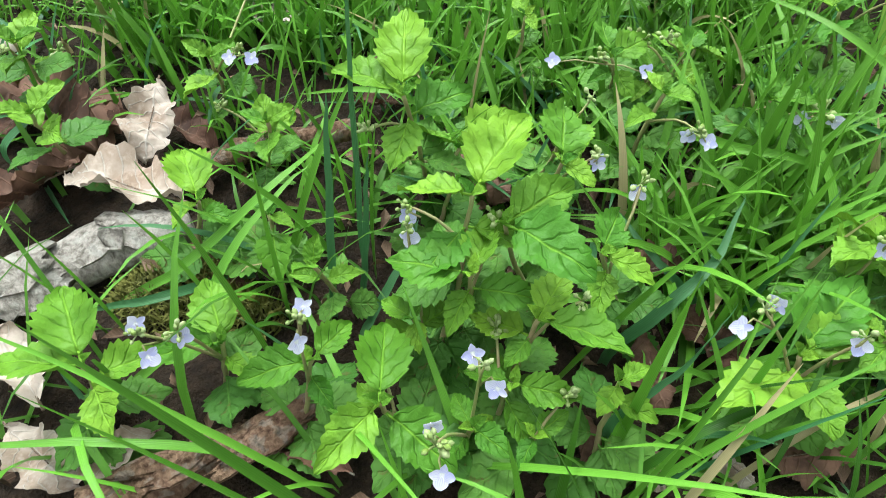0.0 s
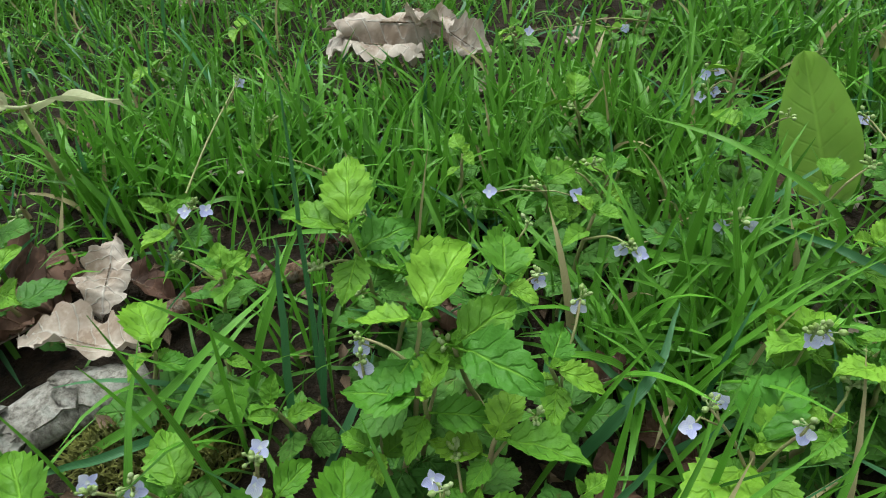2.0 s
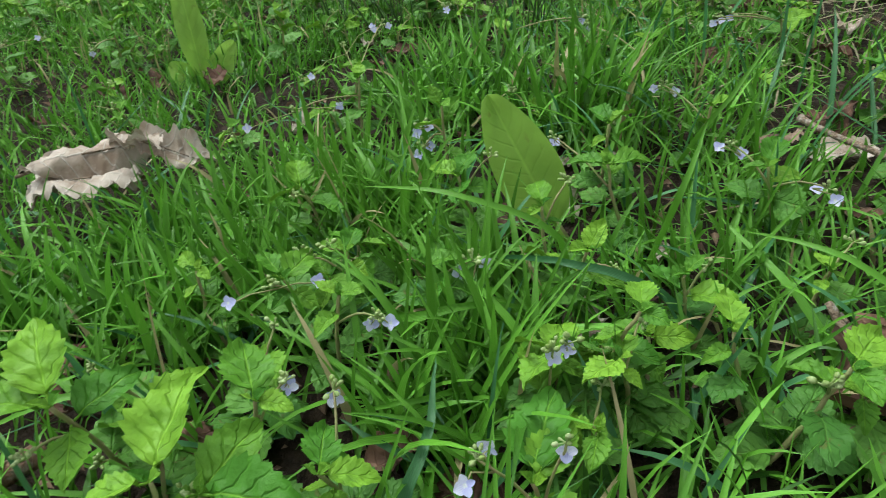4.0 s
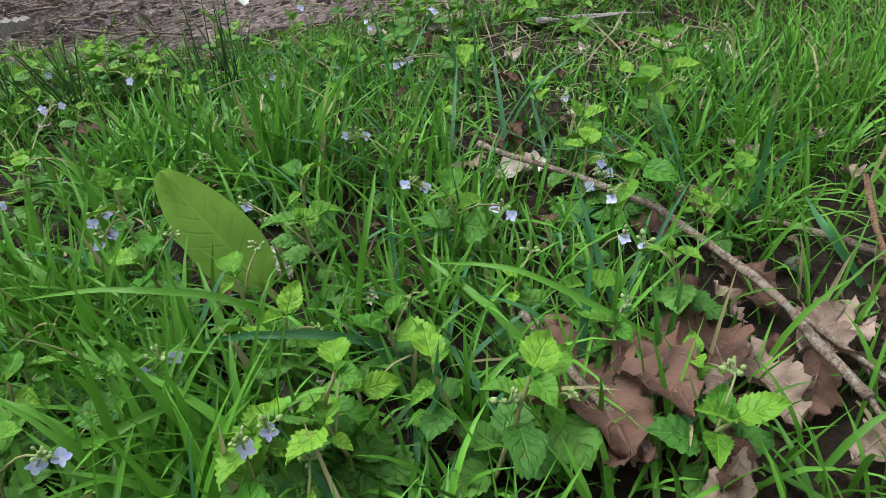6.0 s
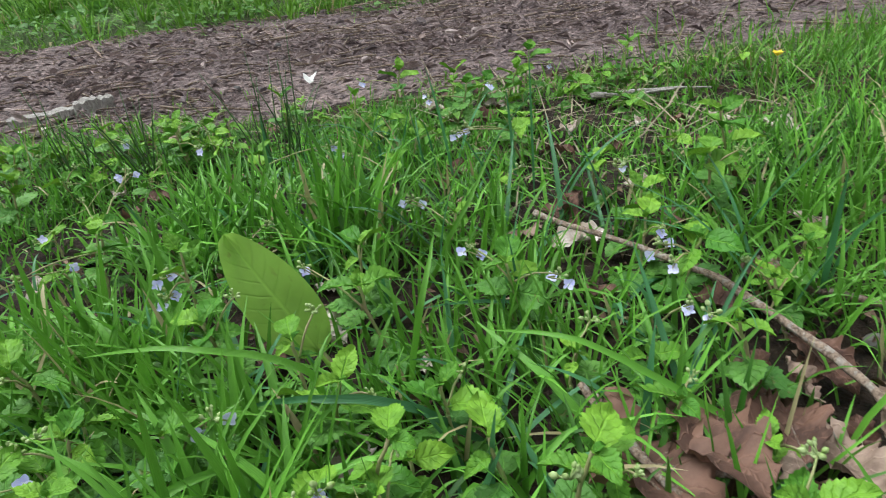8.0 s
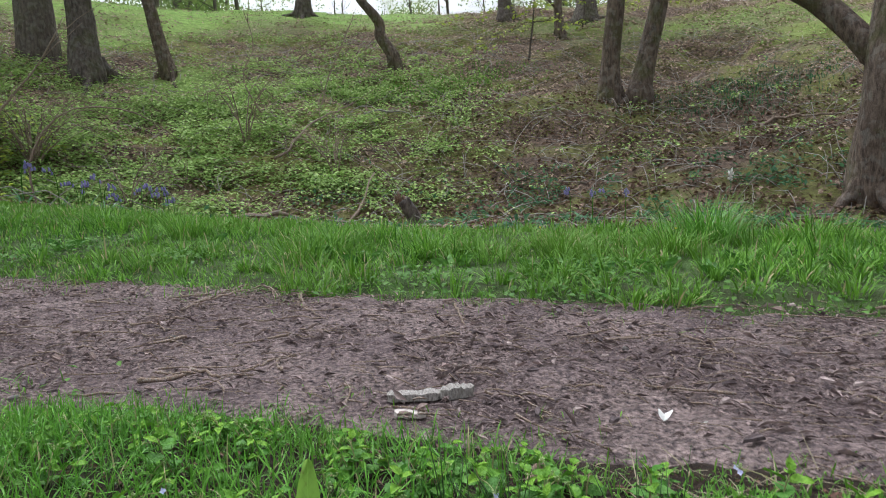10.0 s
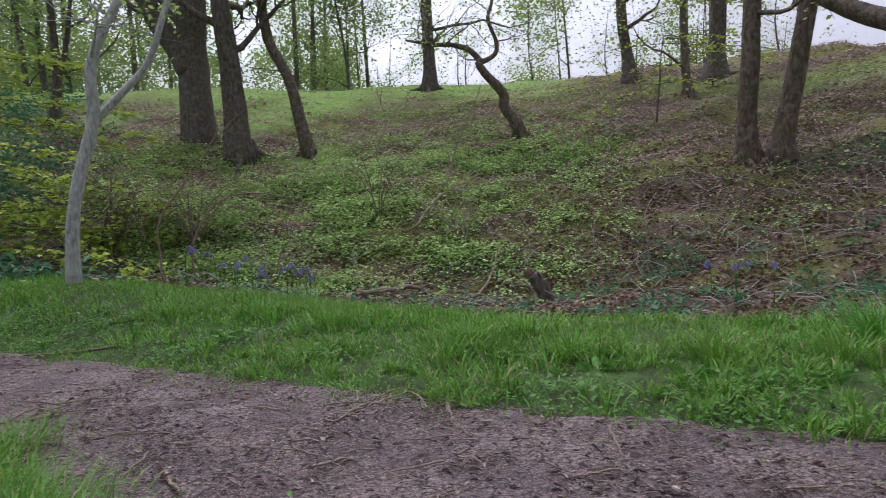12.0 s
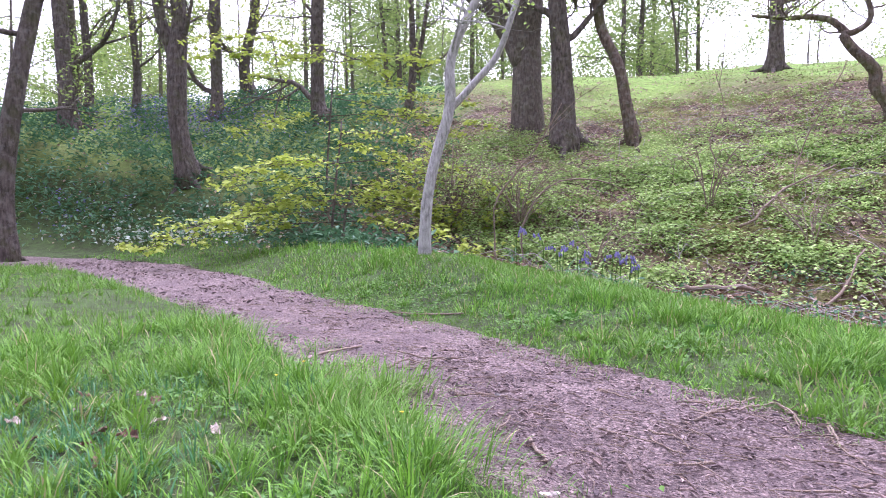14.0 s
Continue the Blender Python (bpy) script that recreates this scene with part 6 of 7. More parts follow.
shoot(0.241, 0.350, 0.06, (111, 32), (45, 39), (329, 20), (238, 36))
shoot(0.269, 0.293, 0.06, (69, 30), (188, 12), (345, 12))
shoot(0.240, 0.174, 0.06, (196, 24), (51, 21), (276, 12), (110, 14))
shoot(0.254, 0.182, 0.075, (52, 27), (290, 14), (163, 16))
shoot(0.203, 0.177, 0.05, (68, 31), (216, 22), (283, 19))
shoot(0.309, 0.122, 0.07, (20, 32), (253, 19), (116, 20), (311, 14))
shoot(0.097, 0.255, 0.055, (133, 14), (278, 34), (88, 20))
shoot(0.327, 0.313, 0.06, (142, 25), (338, 27), (57, 44))
shoot(0.030, 0.281, 0.05, (163, 16), (43, 10), (243, 14))
shoot(0.296, 0.168, 0.055, (55, 34), (9, 13), (177, 17))
shoot(0.359, 0.358, 0.06, (88, 31), (20, 29), (187, 14), (291, 16))
shoot(0.439, 0.128, 0.06, (133, 18), (275, 18), (32, 20))
shoot(0.388, 0.129, 0.04, (107, 23), (249, 14), (28, 23), (177, 17))
shoot(0.321, 0.125, 0.055, (13, 32), (164, 20), (233, 17), (86, 17))
shoot(0.602, 0.238, 0.075, (26, 60), (173, 40), (226, 39), (337, 35))
shoot(0.506, 0.188, 0.06, (265, 33), (64, 31), (27, 59), (192, 31))
shoot(0.526, 0.241, 0.05, (112, 17), (24, 60), (303, 16))
shoot(0.605, 0.345, 0.045, (80, 27), (6, 35), (226, 33))
shoot(0.521, 0.146, 0.04, (96, 13), (345, 16), (207, 14))
shoot(0.568, 0.148, 0.045, (66, 13), (1, 24), (214, 12))
shoot(0.404, 0.261, 0.06, (36, 42), (141, 15), (4, 29))
shoot(0.393, 0.197, 0.03, (67, 18), (288, 8), (205, 13))
shoot(0.449, 0.185, 0.03, (343, 21), (129, 12))
shoot(0.418, 0.166, 0.03, (329, 22), (154, 18))
shoot(0.245, 0.196, 0.045, (303, 32), (185, 17), (40, 22))
shoot(0.268, 0.191, 0.045, (114, 19), (325, 21), (255, 18))
shoot(0.165, 0.326, 0.05, (112, 32), (342, 18), (262, 27))
shoot(0.599, 0.648, 0.04, (91, 34), (346, 22), (242, 39))
shoot(0.573, 0.563, 0.04, (92, 29), (352, 29), (51, 54))
shoot(0.670, 0.492, 0.045, (67, 32), (358, 18), (222, 31))
shoot(0.782, 0.669, 0.045, (112, 26), (19, 36), (216, 46))
shoot(0.411, 0.893, 0.04, (92, 57), (337, 27), (258, 37))
shoot(0.445, 0.815, 0.04, (90, 52), (316, 21))
shoot(0.259, 0.645, 0.04, (118, 28), (335, 18), (255, 36))
BEHIND = [(0.013, 0.28, 0.085, 0.034), (-0.044, 0.239, 0.055, 0.024), (0.118, 0.296, 0.065, 0.032), (0.141, 0.272, 0.055, 0.03), (0.074, 0.327, 0.06, 0.03), (-0.094, 0.297, 0.045, 0.03),
          (-0.166, 0.242, 0.05, 0.033), (0.189, 0.271, 0.055, 0.03), (0.16, 0.291, 0.055, 0.03), (-0.197, 0.29, 0.055, 0.034), (-0.01, 0.17, 0.04, 0.024), (-0.02, 0.2, 0.035, 0.026),
          (0.146, 0.385, 0.07, 0.03), (0.253, 0.38, 0.06, 0.03), (0.305, 0.316, 0.05, 0.032), (0.255, 0.29, 0.06, 0.034)]
BY_THE_TWIG = [(0.37, 0.371, 0.06, 0.03), (0.265, 0.289, 0.08, 0.03), (0.405, 0.26, 0.07, 0.028), (0.534, 0.197, 0.06, 0.04), (0.431, 0.129, 0.055, 0.026), (0.493, 0.135, 0.05, 0.026),
               (0.37, 0.12, 0.06, 0.024), (0.325, 0.127, 0.065, 0.03), (0.658, 0.261, 0.08, 0.04), (0.543, 0.141, 0.04, 0.024), (0.623, 0.342, 0.05, 0.032), (0.584, 0.33, 0.045, 0.03),
               (0.418, 0.163, 0.03, 0.03), (0.393, 0.088, 0.03, 0.026), (0.361, 0.056, 0.04, 0.034), (0.558, 0.266, 0.045, 0.03), (0.309, 0.216, 0.04, 0.032), (0.269, 0.246, 0.05, 0.034)]
IN_THE_GRASS = [(0.239, 0.566, 0.05, 0.03), (0.26, 0.419, 0.07, 0.026), (0.249, 0.198, 0.075, 0.036), (0.259, 0.182, 0.06, 0.034), (0.131, 0.32, 0.065, 0.03),
                (0.627, 0.474, 0.05, 0.032), (0.606, 0.727, 0.05, 0.032), (0.417, 0.625, 0.05, 0.03), (0.557, 0.579, 0.055, 0.036), (0.5, 0.5, 0.04, 0.026), (0.45, 0.36, 0.04, 0.026)]
BY_THE_PATH = [(0.689, 0.602, 0.06, 0.036), (0.831, 0.628, 0.07, 0.036), (0.396, 0.8, 0.05, 0.036), (0.338, 0.9, 0.05, 0.036), (0.239, 0.907, 0.05, 0.034), (0.412, 0.842, 0.05, 0.036),
               (0.548, 0.817, 0.05, 0.036), (0.592, 0.677, 0.05, 0.034), (0.653, 0.504, 0.05, 0.034), (0.792, 0.615, 0.055, 0.034), (0.738, 0.68, 0.055, 0.036), (-0.108, 0.924, 0.06, 0.036),
               (0.032, 0.896, 0.06, 0.036), (-0.089, 1.11, 0.06, 0.036), (0.218, 0.8, 0.05, 0.034), (0.188, 1.041, 0.05, 0.034), (0.95, 0.55, 0.06, 0.03), (0.7, 0.75, 0.06, 0.034)]
# where its flowers stand: x, y
FLOWERS_HIGH = [(0.061, 0.121), (0.07, 0.109), (0.05, 0.095), (0.055, 0.08), (-0.057, 0.122), (-0.048, 0.11), (-0.039, 0.118), (0.0, 0.134), (0.001, 0.12), (0.033, 0.168), (0.031, 0.179),
                (0.105, 0.212), (0.121, 0.198), (0.151, 0.139), (0.165, 0.149), (0.189, 0.136), (0.207, 0.176)]
FLOWERS_MID = [(0.088, 0.298), (0.203, 0.262), (0.149, 0.248), (0.158, 0.243), (-0.079, 0.29), (-0.067, 0.29), (0.135, 0.292), (0.217, 0.262), (0.222, 0.189), (0.396, 0.293), (0.402, 0.281),
               (0.253, 0.43), (0.24, 0.423), (0.314, 0.355), (-0.085, 0.44)]
FLOWERS_LOW = [(0.478, 0.567), (0.576, 0.503), (0.585, 0.504), (0.596, 0.504), (0.657, 0.638), (0.425, 0.242), (0.424, 0.228), (0.515, 0.221), (0.506, 0.21), (0.484, 0.21), (0.48, 0.191),
               (0.447, 0.16), (0.446, 0.148), (0.597, 0.311), (0.436, 0.41), (0.445, 0.396), (0.393, 0.727), (0.346, 0.841), (0.304, 0.728), (0.32, 0.723), (0.237, 0.413), (0.249, 0.42),
               (0.744, 0.615), (0.866, 0.622), (0.672, 0.806), (-0.065, 0.984), (0.003, 0.87), (-0.133, 0.958), (0.207, 0.629), (0.305, 0.737), (0.397, 0.74), (0.486, 0.592),
               (0.682, 0.826), (0.755, 0.633), (0.675, 0.668), (0.212, 0.541), (0.133, 0.545)]
plants = [(x, y, top, 0.026, fan) for x, y, top, fan in SHOOTS]
plants += [(x, y, top + 0.008, size * 0.72, ()) for x, y, top, size in BEHIND + BY_THE_TWIG + IN_THE_GRASS + BY_THE_PATH if all(math.hypot(x - q[0], y - q[1]) > 0.035 for q in SHOOTS)]
blooms = {k: [] for k in range(len(plants))}
for rise, places in ((0.075, FLOWERS_HIGH), (0.06, FLOWERS_MID), (0.048, FLOWERS_LOW)):
    for x, y in places:
        k = min(range(len(plants)), key=lambda q: math.hypot(plants[q][0] - x, plants[q][1] - y))
        blooms[k].append((x, y, float(height(x, y)) + rise))
for k, (x, y, top, size, fan) in enumerate(plants):
    label = "wood speedwell in flower, toothed bright green leaves, lilac flowers" if blooms[k] else "wood speedwell in bud with toothed bright green leaves"
    speedwell(x, y, top, size, k, blooms[k], 5 if top > 0.062 else (4 if top > 0.04 else 3), label, fan)
r = np.random.RandomState(9)
made = 0
while made < 150:
    x, y = r.uniform(-0.4, 1.1), r.uniform(0.14, 1.1)
    if made >= 45:
        x = r.uniform(-0.35, 1.0)
        y = float(np.interp(x, NEAR_X, NEAR_Y)) - 0.07 - 0.30 * r.rand() ** 1.3
    if before(x, y) < 0.0 or (x > 0.62 and before(x, y) < 0.14) or y < 0.12 or math.hypot(x + 0.13, y - 0.2) < 0.08 or (y < 0.35 and 0.1 < x < 0.4):
        continue
    fan = [(a, r.uniform(16, 25)) for a in (r.uniform(0, 90) + np.array((0, 180, 90, 270))[:3 + made % 2])]
    speedwell(x, y, r.uniform(0.018, 0.038), r.uniform(0.02, 0.026), 500 + made, (), 3, "low green speedwell shoot among the grass", fan)
    made += 1


# single long blades of grass
def long_blade(points, wide, seed, material=M_BROAD):
    p = np.array(points, float)
    o = p[-1].copy() if p[-1][2] < p[0][2] else p[0].copy()
    o[2] = float(height(o[0], o[1])) - 0.003
    if p[-1][2] < p[0][2]:
        p = p[::-1]
    p = np.concatenate([[o], p]) if p[0][2] - o[2] > 0.012 else p
    p[0, 2] = min(p[0, 2], float(height(p[0, 0], p[0, 1])) + 0.001)
    n = 22
    line = wander(p, n, 0.0003, seed)
    along = np.gradient(line, axis=0)
    r = np.random.RandomState(seed)
    side = np.cross(along, np.array((0.1, 0.75, -0.65)) + r.randn(3) * 0.25)
    side /= np.linalg.norm(side, axis=1)[:, None]
    t = np.linspace(0, 1, n)[:, None]
    w = wide / 2 * np.clip(0.6 + 0.8 * t - 1.38 * t**2.4, 0.02, 1)
    up = np.cross(side, along)
    up /= np.linalg.norm(up, axis=1)[:, None]
    v = np.stack([line - side * w, line + up * w * 0.45, line + side * w], 1).reshape(-1, 3) - p[0]
    i, j = np.meshgrid(np.arange(n - 1), np.arange(2), indexing="ij")
    q = np.stack([i * 3 + j, i * 3 + j + 1, (i + 1) * 3 + j + 1, (i + 1) * 3 + j], -1).reshape(-1, 4)
    uv = np.stack([np.repeat(t, 3, 1), np.broadcast_to([0, 0.5, 1], (n, 3))], -1).reshape(-1, 2)
    thing("long_grass", "single long green grass arching over the plants", "grass", "long grasses", at=p[0], data=mesh_of("long_grass", v, q, None, uv, material))


long_blade([(0.012, 0.216, 0.2), (0.009, 0.218, 0.162), (0.003, 0.22, 0.11), (0.0, 0.208, 0.042), (0.002, 0.195, 0.0)], 0.0055, 1)
long_blade([(-0.003, 0.212, 0.128), (-0.006, 0.193, 0.077), (-0.01, 0.169, 0.009)], 0.005, 2)
long_blade([(0.012, 0.206, 0.102), (0.007, 0.195, 0.059), (0.001, 0.183, 0.009)], 0.0055, 3)
long_blade([(0.168, 0.21, 0.085), (0.153, 0.179, 0.085), (0.135, 0.16, 0.077), (0.12, 0.156, 0.051), (0.117, 0.161, 0.017)], 0.007, 4)
long_blade([(0.164, 0.168, 0.068), (0.139, 0.136, 0.072), (0.117, 0.122, 0.051)], 0.005, 5)
long_blade([(0.121, 0.219, 0.06), (0.142, 0.193, 0.051), (0.176, 0.184, 0.017)], 0.005, 6)
long_blade([(0.162, 0.108, 0.034), (0.125, 0.119, 0.051), (0.098, 0.135, 0.042)], 0.0025, 7, M_TALL)
long_blade([(-0.123, 0.155, 0.042), (-0.079, 0.165, 0.047), (-0.054, 0.195, 0.026)], 0.006, 8)
long_blade([(-0.109, 0.114, 0.017), (-0.062, 0.144, 0.051), (-0.042, 0.175, 0.077), (-0.018, 0.216, 0.085)], 0.006, 9, M_TALL)
long_blade([(-0.122, 0.167, 0.026), (-0.077, 0.178, 0.051), (-0.036, 0.207, 0.077), (-0.016, 0.255, 0.068)], 0.006, 10, M_TALL)
long_blade([(0.006, 0.164, 0.026), (0.019, 0.183, 0.042), (0.03, 0.207, 0.06)], 0.006, 11)
long_blade([(-0.211, 0.254, 0.042), (-0.195, 0.278, 0.051), (-0.176, 0.304, 0.06)], 0.007, 12)
long_blade([(-0.17, 0.17, 0.017), (-0.126, 0.132, 0.026), (-0.09, 0.102, 0.017), (-0.078, 0.087, 0.009)], 0.005, 13)
long_blade([(0.125, 0.228, 0.051), (0.152, 0.206, 0.068), (0.194, 0.218, 0.042)], 0.0045, 14, M_TALL)
long_blade([(0.154, 0.295, 0.042), (0.172, 0.248, 0.077), (0.205, 0.24, 0.077), (0.254, 0.246, 0.042)], 0.006, 15, M_TALL)
long_blade([(-0.05, 0.3, 0.051), (0.008, 0.286, 0.068), (0.053, 0.291, 0.026)], 0.005, 16, M_TALL)
long_blade([(0.178, 0.341, 0.1), (0.216, 0.287, 0.11), (0.263, 0.263, 0.08)], 0.005, 17, M_TALL)
long_blade([(0.231, 0.307, 0.05), (0.25, 0.247, 0.08), (0.287, 0.217, 0.07), (0.33, 0.203, 0.02)], 0.006, 18)
long_blade([(0.317, 0.263, 0.02), (0.316, 0.238, 0.1), (0.347, 0.256, 0.13)], 0.005, 19, M_TALL)
long_blade([(0.498, 0.355, 0.12), (0.434, 0.337, 0.08), (0.411, 0.357, 0.02)], 0.0045, 20, M_TALL)
long_blade([(0.349, 0.222, 0.08), (0.364, 0.171, 0.09), (0.404, 0.117, 0.05), (0.431, 0.105, 0.02)], 0.005, 21, M_TALL)
long_blade([(0.375, 0.094, 0.015), (0.365, 0.075, 0.05), (0.416, 0.073, 0.04)], 0.007, 22)
long_blade([(0.37, 0.257, 0.06), (0.366, 0.194, 0.05), (0.37, 0.154, 0.02)], 0.007, 23, M_TALL)
long_blade([(0.571, 0.104, 0.06), (0.539, 0.079, 0.06), (0.555, 0.053, 0.02)], 0.008, 24)


# dead leaves
def lobed_leaf(name, seed, material, curl=0.5, ragged=0.06):
    """A dry oak leaf of unit length: round lobes, curled edges."""
    r = np.random.RandomState(seed)
    n = 34
    t = np.linspace(0, 1, n + 1)
    half = 0.32 * np.sin(np.pi * np.clip(t, 0, 1) ** 1.25) ** 0.6 + 0.012
    lobes = [1 + (0.15 - 0.6 * ragged) * np.sin(2 * np.pi * (t * f + r.rand())) + 0.08 * np.sin(2 * np.pi * (t * (f * 1.7) + r.rand())) + ragged * r.randn(n + 1) for f in (3.3, 4.1)]
    cols = np.array([-1, -0.7, -0.35, 0, 0.35, 0.7, 1.0])
    S = cols[None] + 0 * t[:, None]
    T = t[:, None] + 0 * S
    Y = S * half[:, None] * np.where(S < 0, lobes[0][:, None], lobes[1][:, None]) * (1 - 0.25 * curl * np.abs(S))
    bend = r.randn(4)
    Z = curl * (0.9 * np.abs(Y) ** 1.3 * np.sign(0.3 + bend[0]) + 0.10 * np.sin(3 * T + bend[1]) + 0.16 * Y * np.sin(4 * T + bend[2])) + 0.05 * np.sin(9 * T + 5 * Y + bend[3]) + 0.06 * S * np.sin(13 * T + bend[0] * 3) + 0.012 * r.randn(*S.shape)
    Z += 0.022 * np.cos(2 * np.pi * (7 * T - 1.5 * np.abs(S))) * (np.abs(S) > 0.2) - 0.02 * (S == 0)
    X = T - 0.1 * curl * np.abs(S) * r.rand()
    k = len(cols)
    i, j = np.meshgrid(np.arange(n), np.arange(k - 1), indexing="ij")
    q = np.stack([i * k + j, (i + 1) * k + j, (i + 1) * k + j + 1, i * k + j + 1], -1).reshape(-1, 4)
    h = Heap()
    h.add(np.stack([X, Y, Z], -1).reshape(-1, 3), q, None, np.stack([T, S / 2 + 0.5], -1).reshape(-1, 2))
    hs = Heap()
    tv, tq, tt = tube([(-0.13, 0, Z[0, 3] - 0.02), (0, 0, Z[0, 3]), (0.3, 0, Z[10, 3] - 0.012), (0.7, 0, Z[24, 3] - 0.012)], [0.014, 0.013, 0.01, 0.005], 5)
    hs.add(tv, tq, tt, np.full((len(tv), 2), 0.5))
    return h.mesh(name, material), hs.mesh("stalk", M_TWIG)


OAK = [lobed_leaf("dead_leaf", s, M_OAK, c, 0.01) for s, c in ((1, 0.7), (2, 1.0), (3, 0.8), (4, 1.3))]
TAN = [lobed_leaf("dead_leaf", s, M_TAN, c, 0.012) for s, c in ((21, 0.9), (22, 1.3), (23, 1.1), (24, 1.5))]
PALE = [lobed_leaf("dead_leaf", s, M_PALE, c, 0.03) for s, c in ((11, 0.7), (12, 1.1), (13, 1.5), (14, 0.9))]


def fallen_leaf(x, y, size, seed, pale=False, up=0.012, tilt=(0.0, 0.0), az=None, tan=False):
    r = np.random.RandomState(seed + 50)
    label = "curled tan dead oak leaf lying on the soil" if tan else "bleached curled dead leaf lying in the grass" if pale else "brown dead oak leaf lying on the soil"
    ob = thing("dead_leaf", label, "dead leaf", "dead leaves on the ground", data=None)
    blade, stalk = (TAN if tan else PALE if pale else OAK)[r.randint(4)]
    z = float(height(x, y)) + up
    a = r.rand() * 6.3 if az is None else az
    ob.matrix_basis = Matrix.Translation((x, y, z)) @ Euler((tilt[0] + r.randn() * 0.15, tilt[1] + r.randn() * 0.15, a)).to_matrix().to_4x4() @ Matrix.Translation((-0.5 * size, 0, 0)) @ Matrix.Scale(size, 4)
    part("blade", blade, ob)
    part("stalk", stalk, ob)


# the large ones lie open, each with its own place, length and turn
for k, (x, y, s, up, az) in enumerate(((0.357, 0.125, 0.10, 0.022, -2.09), (0.381, 0.103, 0.07, 0.028, -2.06), (0.407, 0.114, 0.06, 0.018, 2.97), (0.385, 0.084, 0.05, 0.014, -1.71), (0.425, 0.088, 0.055, 0.014, -2.52), (0.44, 0.044, 0.045, 0.014, -3.02),
                                       (-0.182, 0.268, 0.08, 0.016, -1.83), (-0.181, 0.225, 0.06, 0.012, -2.23), (-0.196, 0.284, 0.09, 0.01, -0.58), (0.137, 0.151, 0.035, 0.012, -1.2), (0.113, 0.113, 0.03, 0.012, -1.12), (0.0, 0.102, 0.035, 0.012, 2.73))):
    fallen_leaf(x, y, s, k, False, up, (0.12 * (k % 3 - 1), 0.0), az)
for k, (x, y, s, up, az) in enumerate(((0.469, 0.043, 0.05, 0.022, -1.6), (0.479, 0.054, 0.05, 0.022, 3.02), (0.426, 0.058, 0.055, 0.018, -2.32), (0.326, 0.123, 0.036, 0.012, -0.57), (0.391, 0.068, 0.03, 0.016, -0.88), (0.429, 0.01, 0.035, 0.012, -0.29),
                                       (-0.129, 0.274, 0.05, 0.026, -1.44), (-0.127, 0.227, 0.065, 0.024, 3.0), (-0.142, 0.131, 0.055, 0.016, 2.43), (-0.085, 0.095, 0.035, 0.012, -2.48), (-0.111, 0.092, 0.04, 0.012, -0.49), (0.165, 0.112, 0.022, 0.012, -0.64), (0.129, 0.106, 0.02, 0.012, -0.36))):
    fallen_leaf(x, y, s, 100 + k, True, up, (0.15 * (k % 3 - 1), 0.1), az, k < 6)
for k, (x, y, s) in enumerate(((0.56, 0.17, 0.036), (0.5, 0.17, 0.036), (0.56, 0.34, 0.036), (0.333, 0.726, 0.043), (0.29, 0.69, 0.036), (0.126, 0.775, 0.043), (0.191, 0.121, 0.036), (0.14, 0.2, 0.036), (0.06, 0.25, 0.036), (0.68, 0.26, 0.043), (0.5, 0.62, 0.036),
                               (0.49, 0.33, 0.04), (0.445, 0.947, 0.05), (0.66, 0.1, 0.028), (0.7, 0.14, 0.028))):
    fallen_leaf(x, y, s, 20 + k, False, 0.014 + 0.004 * (k % 3), (0.0, 0.0), None, k > 10)
for k, (x, y, s, up, tx, az) in enumerate(((0.02, 0.555, 0.10, 0.05, 0.3, 0.1), (0.075, 0.53, 0.065, 0.05, 0.35, -0.5), (0.0, 0.53, 0.075, 0.042, 0.15, 2.9), (-0.02, 0.56, 0.07, 0.045, 0.25, 1.2), (0.045, 0.545, 0.06, 0.06, 0.1, 2.2))):
    fallen_leaf(x, y, s, 140 + k, True, up, (tx, 0), az)
for k, (x, y) in enumerate(((-1.75, 1.39), (-2.15, 1.46), (-1.9, 1.78), (-2.42, 2.02), (-2.0, 1.81), (-1.83, 1.5), (-1.6, 1.3), (-2.05, 1.62), (-1.68, 1.48), (-2.2, 1.75), (-1.5, 1.62), (-2.3, 1.6), (-1.95, 1.38), (-1.72, 1.62))):
    fallen_leaf(x, y, 0.045 + 0.02 * (k % 3) / 2, 260 + k, k % 3 == 1, 0.022, (0.2, 0.1))
r = np.random.RandomState(19)
for k in range(20):
    a, d = r.rand() * 6.3, 0.092 * math.sqrt(r.rand())
    fallen_leaf(0.42 + math.cos(a) * d, 0.06 + math.sin(a) * d, r.uniform(0.025, 0.05), 160 + k, False, 0.008 + 0.022 * r.rand(), (r.randn() * 0.45, r.randn() * 0.45), None, r.rand() < 0.4)
r = np.random.RandomState(21)
for k in range(80):
    x, y = r.uniform(-0.35, 1.0), r.uniform(0.14, 0.95)
    if before(x, y) > 0.02:
        fallen_leaf(x, y, r.uniform(0.025, 0.05), 200 + k, r.rand() < 0.35, 0.008)
x, y = scatter(7000, (-0.7, 1.4, -0.1, 1.3), lambda x, y: near_side(x, y) * (0.25 + 0.75 * clump(x, y, 0.14, 61, 0.4, 0.6)))
n = len(x)
v, t, uv = leaflets(on_ground(x, y, 0.003) + np.stack([0 * x, 0 * x, 0.01 * rng.rand(n)], -1), rng.rand(n) * 6.3, rng.randn(n) * 0.3, 0.005 + 0.011 * rng.rand(n) ** 2, 0.45, rng.randn(n) * 0.7, 0.8)
thing("leaf_crumbs", "broken brown leaf crumbs on the dark soil", "leaf litter", "", "stuff", data=mesh_of("leaf_crumbs", v, None, t, uv, M_LITTER))

